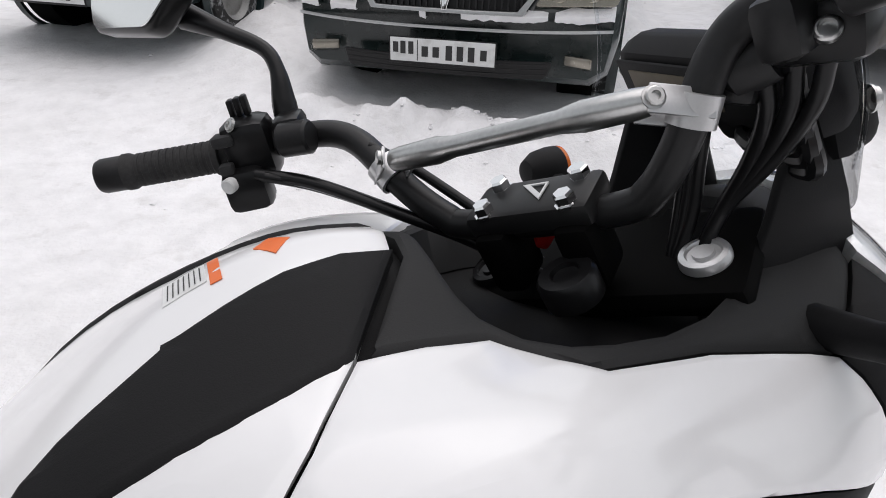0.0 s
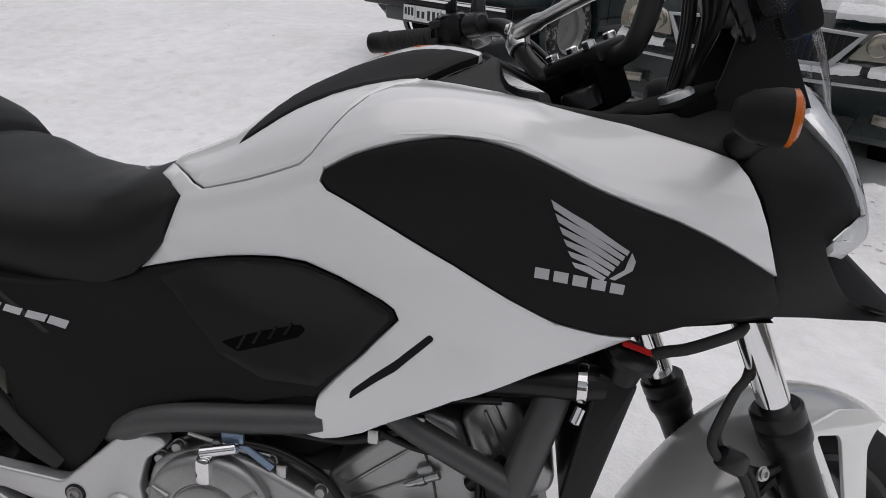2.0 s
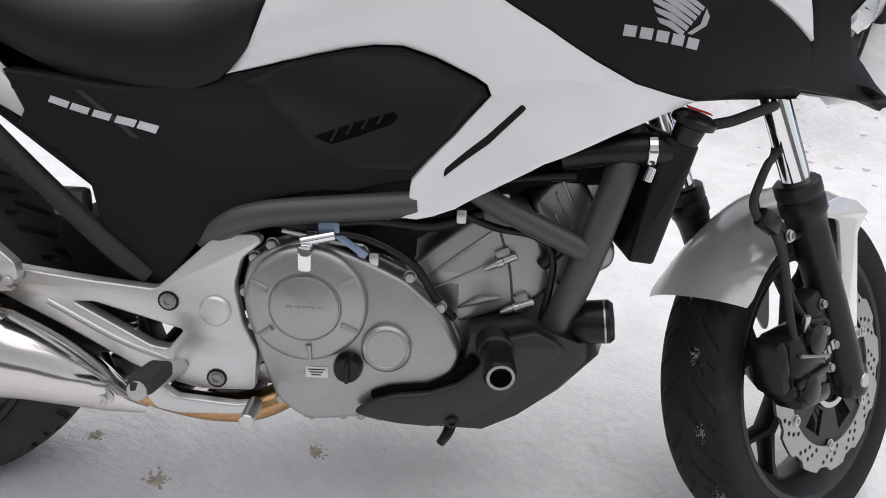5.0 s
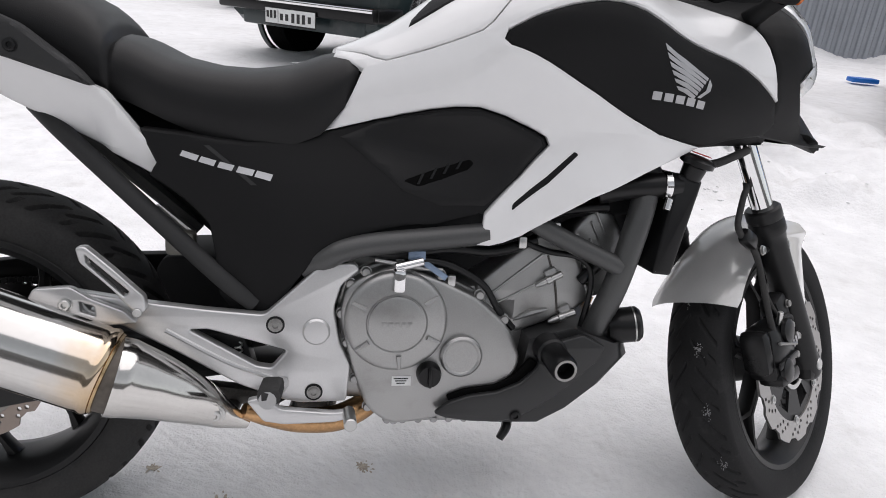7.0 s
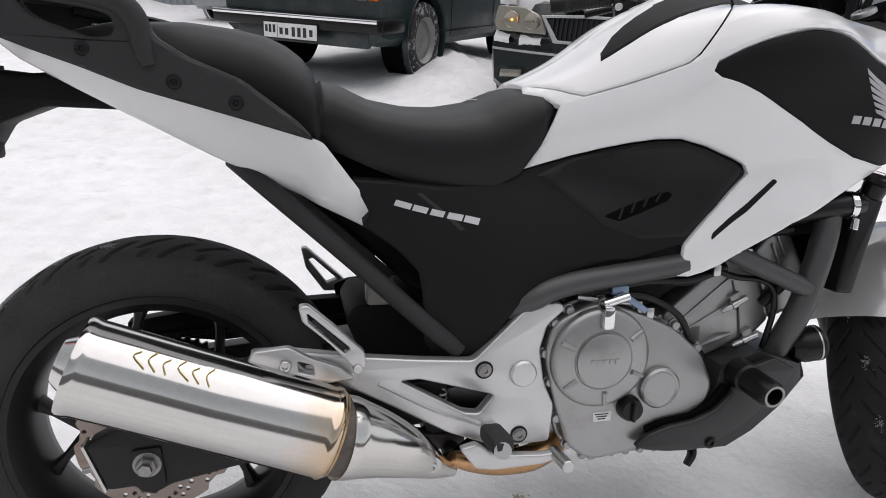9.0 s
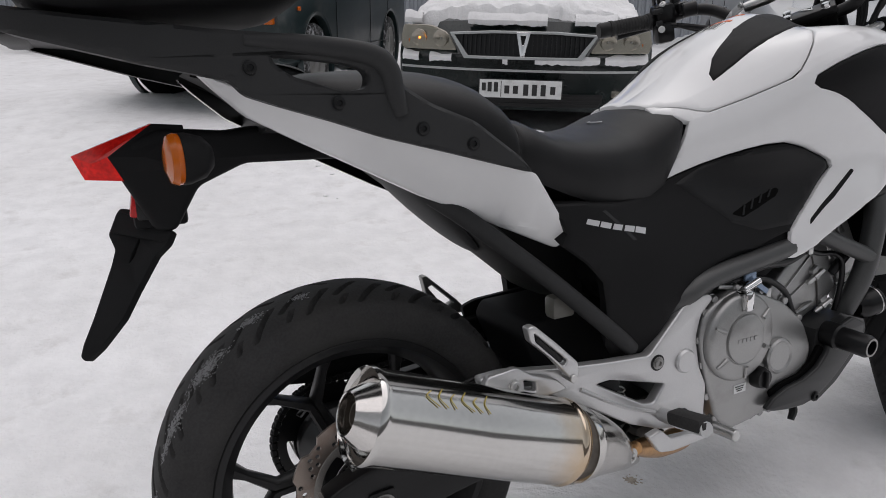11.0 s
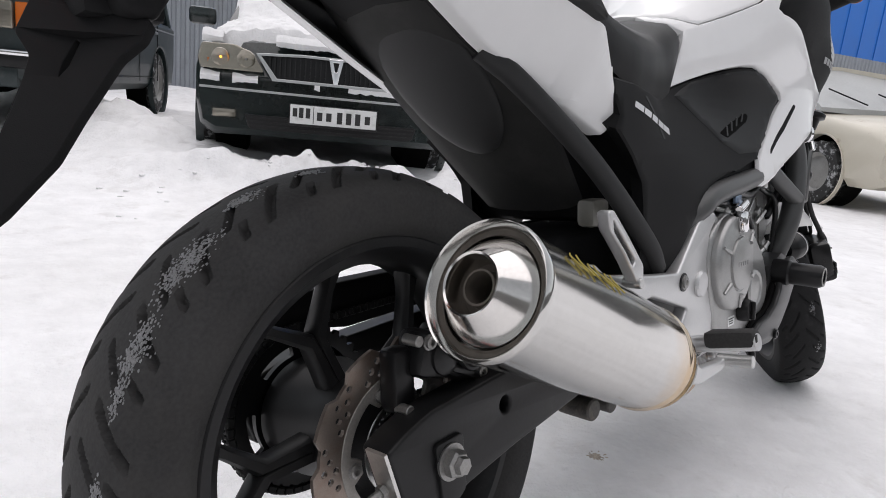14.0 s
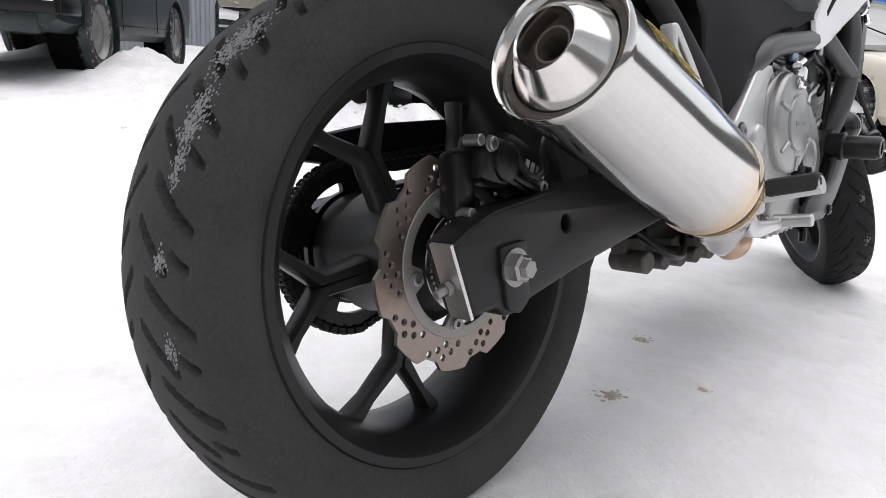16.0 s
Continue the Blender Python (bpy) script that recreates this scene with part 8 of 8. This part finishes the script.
for s in (RIGHT, LEFT):
    for x0, x1 in ((-1.72, -1.66), (-2.42, -2.34), (-3.12, -3.04), (-3.80, -3.72)):
        part("door_pillar", tube([(x0, s * 0.775, 0.90), ((x0 + x1) / 2 - 0.03, s * 0.68, 1.37)], 0.028, 8), TEAL, lada)
    for x in (-1.30, -2.38, -3.10):
        part("door_gap", block((0.006, 0.006, 0.55), (x, s * 0.812, 0.60), 0.001), GLOSSB, lada)
    for x in (-2.25, -3.0):
        part("door_handle", block((0.11, 0.02, 0.025), (x, s * 0.82, 0.80), 0.006), TRIM, lada, "chrome door handle")
    part("waist_strip", block((3.6, 0.008, 0.015), (-2.1, s * 0.812, 0.84), 0.003), TRIM, lada)
    part("sill_strip", block((2.0, 0.01, 0.012), (-2.1, s * 0.805, 0.36), 0.003), GLOSSB, lada)
    part("side_repeater", block((0.05, 0.016, 0.03), (-0.42, s * 0.812, 0.72), 0.005), AMBER, lada, "amber side repeater")
    lampo = part("headlight", block((0.04, 0.25, 0.16), (-0.085, s * 0.52, 0.69), 0.012), LAMPIN, lada, "rectangular headlight")
    part("lamp_glass", block((0.014, 0.25, 0.16), (-0.058, s * 0.52, 0.69), 0.006), LAMPG, lampo)
    part("turn_lamp", block((0.05, 0.085, 0.16), (-0.09, s * 0.70, 0.69), 0.012), AMBER, lada, "amber turn lamp")
part("grille", block((0.03, 0.76, 0.17), (-0.085, 0, 0.69), 0.008), GLOSSB, lada, "black plastic grille")
for k in range(9):
    part("grille_slat", block((0.014, 0.74, 0.006), (-0.064, 0, 0.62 + 0.0175 * k), 0.002), SATIN, lada)
bump = part("bumper", block((0.10, 1.62, 0.11), (-0.02, 0, 0.435), 0.02), GLOSSB, lada, "black bumper with a bright strip")
part("bumper_strip", block((0.012, 1.60, 0.03), (0.032, 0, 0.47), 0.004), CHROME, bump)
for s in (RIGHT, LEFT):
    part("bumper_corner", block((0.35, 0.05, 0.11), (-0.20, s * 0.80, 0.435), 0.02), GLOSSB, bump)
part("apron", block((0.06, 1.3, 0.16), (-0.12, 0, 0.34), 0.02), TEAL, lada)
number_plate(lada, 0.045, 0.357)
for x in (-0.80, -3.22):
    for s in (RIGHT, LEFT):
        car_wheel(lada, (x, s * 0.715, 0.30), 0.305, 0.085, s, STEELW)
        part("wheel_arch", lathe([(0.347, 0.112), (0.372, 0.120), (0.372, 0.07), (0.347, 0.07)], (x, s * 0.70, 0.32), (0, s, 0), 40, closed=True), TEAL, lada)
        part("mud_flap", block((0.02, 0.20, 0.26), (x - 0.36, s * 0.70, 0.30), 0.005), RUBBER, lada, "black rubber mud flap")

# --- plainer cars further off ---
def plain_car(at, heading, paint, label, rim_material, long=4.3, height=1.45, van=False, glazing=CARGLASS):
    c = tagged(new("car"), label, "car", group="parked cars")
    c.matrix_world = pose(*at, 0, 0, heading)
    hw = 0.84
    hood_z = 0.95 if van else 0.86
    shell = part("body", loft([(0.0, [(0.66, 0.28), (0.76, 0.34), (0.78, 0.45), (0.76, 0.60), (0.70, 0.64), (0, 0.66)]), (-0.12, [(0.72, 0.22), (0.81, 0.30), (0.83, 0.46), (0.82, 0.68), (0.74, 0.74), (0, 0.78)]), (-1.1, [(0.72, 0.20), (0.82, 0.28), (hw, 0.48), (hw, 0.80), (0.78, hood_z + 0.02), (0, hood_z + 0.06)]), (-long + 0.2, [(0.72, 0.20), (0.82, 0.28), (hw, 0.48), (hw, 0.84), (0.78, 0.93), (0, 0.96)]), (-long, [(0.66, 0.3), (0.76, 0.36), (0.78, 0.5), (0.78, 0.8), (0.7, 0.86), (0, 0.88)])], 0.12), paint, c, "painted body")
    wheel_wells(shell, ((-0.80, 0.32), (-0.80 - (long - 1.65), 0.32)), 0.35, 0.5, 1.0)
    back = -long + (0.25 if van else 0.75)
    part("cabin", loft([(-1.0, [(0.76, 0.88), (0.74, 0.92), (0, 0.95)]), (-1.75, [(0.76, 0.88), (0.62, height - 0.09), (0, height - 0.05)]), (back - 0.3, [(0.76, 0.88), (0.62, height - 0.06), (0, height - 0.02)]), (back, [(0.74, 0.88), (0.70, 0.95), (0, 0.97)])]), glazing, c, "glazed cabin")
    part("roof", loft([(-1.72, [(0.65, height - 0.10), (0.58, height - 0.05), (0, height - 0.03)]), (back - 0.28, [(0.65, height - 0.07), (0.58, height - 0.02), (0, height)])]), paint, c)
    for s in (RIGHT, LEFT):
        for x in (-1.85, -2.45, back + 0.15):
            part("door_pillar", tube([(x + 0.05, s * 0.775, 0.88), (x - 0.02, s * 0.64, height - 0.08)], 0.03, 8), paint, c)
        for x in (-1.30, -2.40, -3.3):
            part("door_gap", block((0.006, 0.006, 0.55), (x, s * (hw + 0.001), 0.60), 0.001), GLOSSB, c)
        part("headlight", block((0.10, 0.30, 0.12), (-0.10, s * 0.58, 0.63), 0.03, pose(0, 0, 0, 0, 0, -s * 18)), LAMPIN, c, "headlight")
        part("lamp_glass", block((0.02, 0.31, 0.125), (-0.045, s * 0.58, 0.63), 0.008, pose(0, 0, 0, 0, 0, -s * 18)), LAMPG, c)
        part("door_mirror", block((0.10, 0.20, 0.14), (-1.35, s * 0.94, 1.0), 0.035), paint, c)
        part("wiper", tube([(-1.02, s * 0.30 + 0.1, 0.985), (-1.25, s * 0.30 - 0.2, 1.12)], 0.008, 6), GLOSSB, c)
        part("door_handle", block((0.11, 0.02, 0.025), (-2.25, s * (hw + 0.008), 0.80), 0.006), paint, c)
        part("side_trim", block((1.9, 0.012, 0.04), (-2.1, s * (hw + 0.003), 0.52), 0.005), GLOSSB, c)
        for x in (-0.80, -0.80 - (long - 1.65)):
            car_wheel(c, (x, s * 0.745, 0.30), 0.305, 0.09, s, rim_material)
            part("wheel_arch", lathe([(0.347, 0.095), (0.362, 0.099), (0.362, 0.06), (0.347, 0.06)], (x, s * 0.745, 0.32), (0, s, 0), 40, closed=True), paint, c)
    part("grille", block((0.03, 0.6, 0.08), (0.0, 0, 0.60), 0.01), GLOSSB, c)
    return c


f = Vector((-0.302, -0.953, 0))
p = Vector((2.34, 4.76, 0.17)) + Vector((0.953, -0.302, 0)) * 0.745 + f * 0.80
plain_car((p.x, p.y, 0.17), math.degrees(math.atan2(f.y, f.x)), SILVER, "silver grey hatchback car parked in the snow", STEELW, 4.25, 1.55, True)
f = Vector((-0.25, -0.968, 0))
p = Vector((4.973, 3.548, 0.02)) + Vector((0.968, -0.25, 0)) * 0.745 + f * 0.80
plain_car((p.x, p.y, 0.015), math.degrees(math.atan2(f.y, f.x)), BEIGE, "beige saloon car with rusty front wing", STEELW, 4.4, 1.42, False, FROST)
plain_car((-5.3, 9.0, 0.15), -100, SILVER, "silver grey car parked behind the estate car", TRIM, 4.3, 1.45)

# ---------------- fence and far wall ----------------
FENCEM = node_mat("galvanised_sheet", (0.34, 0.36, 0.39), 0.45, metal=0.4, var=0.08, scale=1.5, fine=40, bump=0.05, dirt=(0.28, 0.29, 0.30), dirt_scale=2)
fence = tagged(new("fence"), "grey corrugated sheet metal fence", "fence", kind="structure")
bm = bmesh.new()
for x0 in [-16 + 1.15 * k for k in range(38)]:
    prev = None
    own = bmesh.new()
    prof = []
    for k in range(8):
        b = x0 + 0.14375 * k
        prof += [(b, 0.0), (b + 0.05, 0.0), (b + 0.07, 0.03), (b + 0.12, 0.03)]
    prof.append((x0 + 1.15, 0.0))
    lo = [own.verts.new((x, 11.4 - y, 0.12)) for x, y in prof]
    hi = [own.verts.new((x, 11.4 - y, 2.75)) for x, y in prof]
    for a, b, c, d in zip(lo, lo[1:], hi[1:], hi):
        own.faces.new((a, b, c, d))
    part("sheet", own, FENCEM, fence, smooth=False)
for k in range(15):
    part("fence_post", block((0.08, 0.06, 2.7), (-16 + 3 * k, 11.46, 1.35), 0.005), FENCEM, fence)
# unseen plain walls closing the other sides, added for a dark band in reflections
YARD = node_mat("reflection_wall_grey", (0.13, 0.128, 0.125), 0.8, var=0.25, scale=0.8, fine=30, bump=0.2, depth=0.004, dirt=(0.07, 0.07, 0.068), dirt_scale=0.6)
for nm, size, at in (("unseen_wall_south", (44, 0.25, 3.4), (6, -9.5, 1.6)), ("unseen_wall_west", (0.25, 20.9, 3.4), (-16.1, 1.0, 1.6)), ("unseen_wall_east", (0.25, 20.9, 3.4), (27.9, 1.0, 1.6))):
    tagged(part(nm, block(size, at, 0.02), YARD), "unseen plain grey wall added to darken the horizon in reflections", "wall", kind="structure")
hall = tagged(new("blue_hall"), "bright blue sheet metal building behind the fence", "building", kind="structure")
part("wall", block((34, 0.3, 7), (18, 17.0, 3.5), 0.02), BLUEP, hall, "bright blue sheet wall")
for k in range(34):
    part("seam", block((0.04, 0.03, 6.9), (1.5 + k, 16.84, 3.5), 0.004), BLUEP, hall)
tagged(part("blue_tray", block((0.30, 0.16, 0.05), (2.97, 7.86, ground_z(2.97, 7.86) + 0.05), 0.012, pose(0, 0, 0, 0, 0, 10)), BLUEP), "blue plastic scraper lying in the snow", "tool")
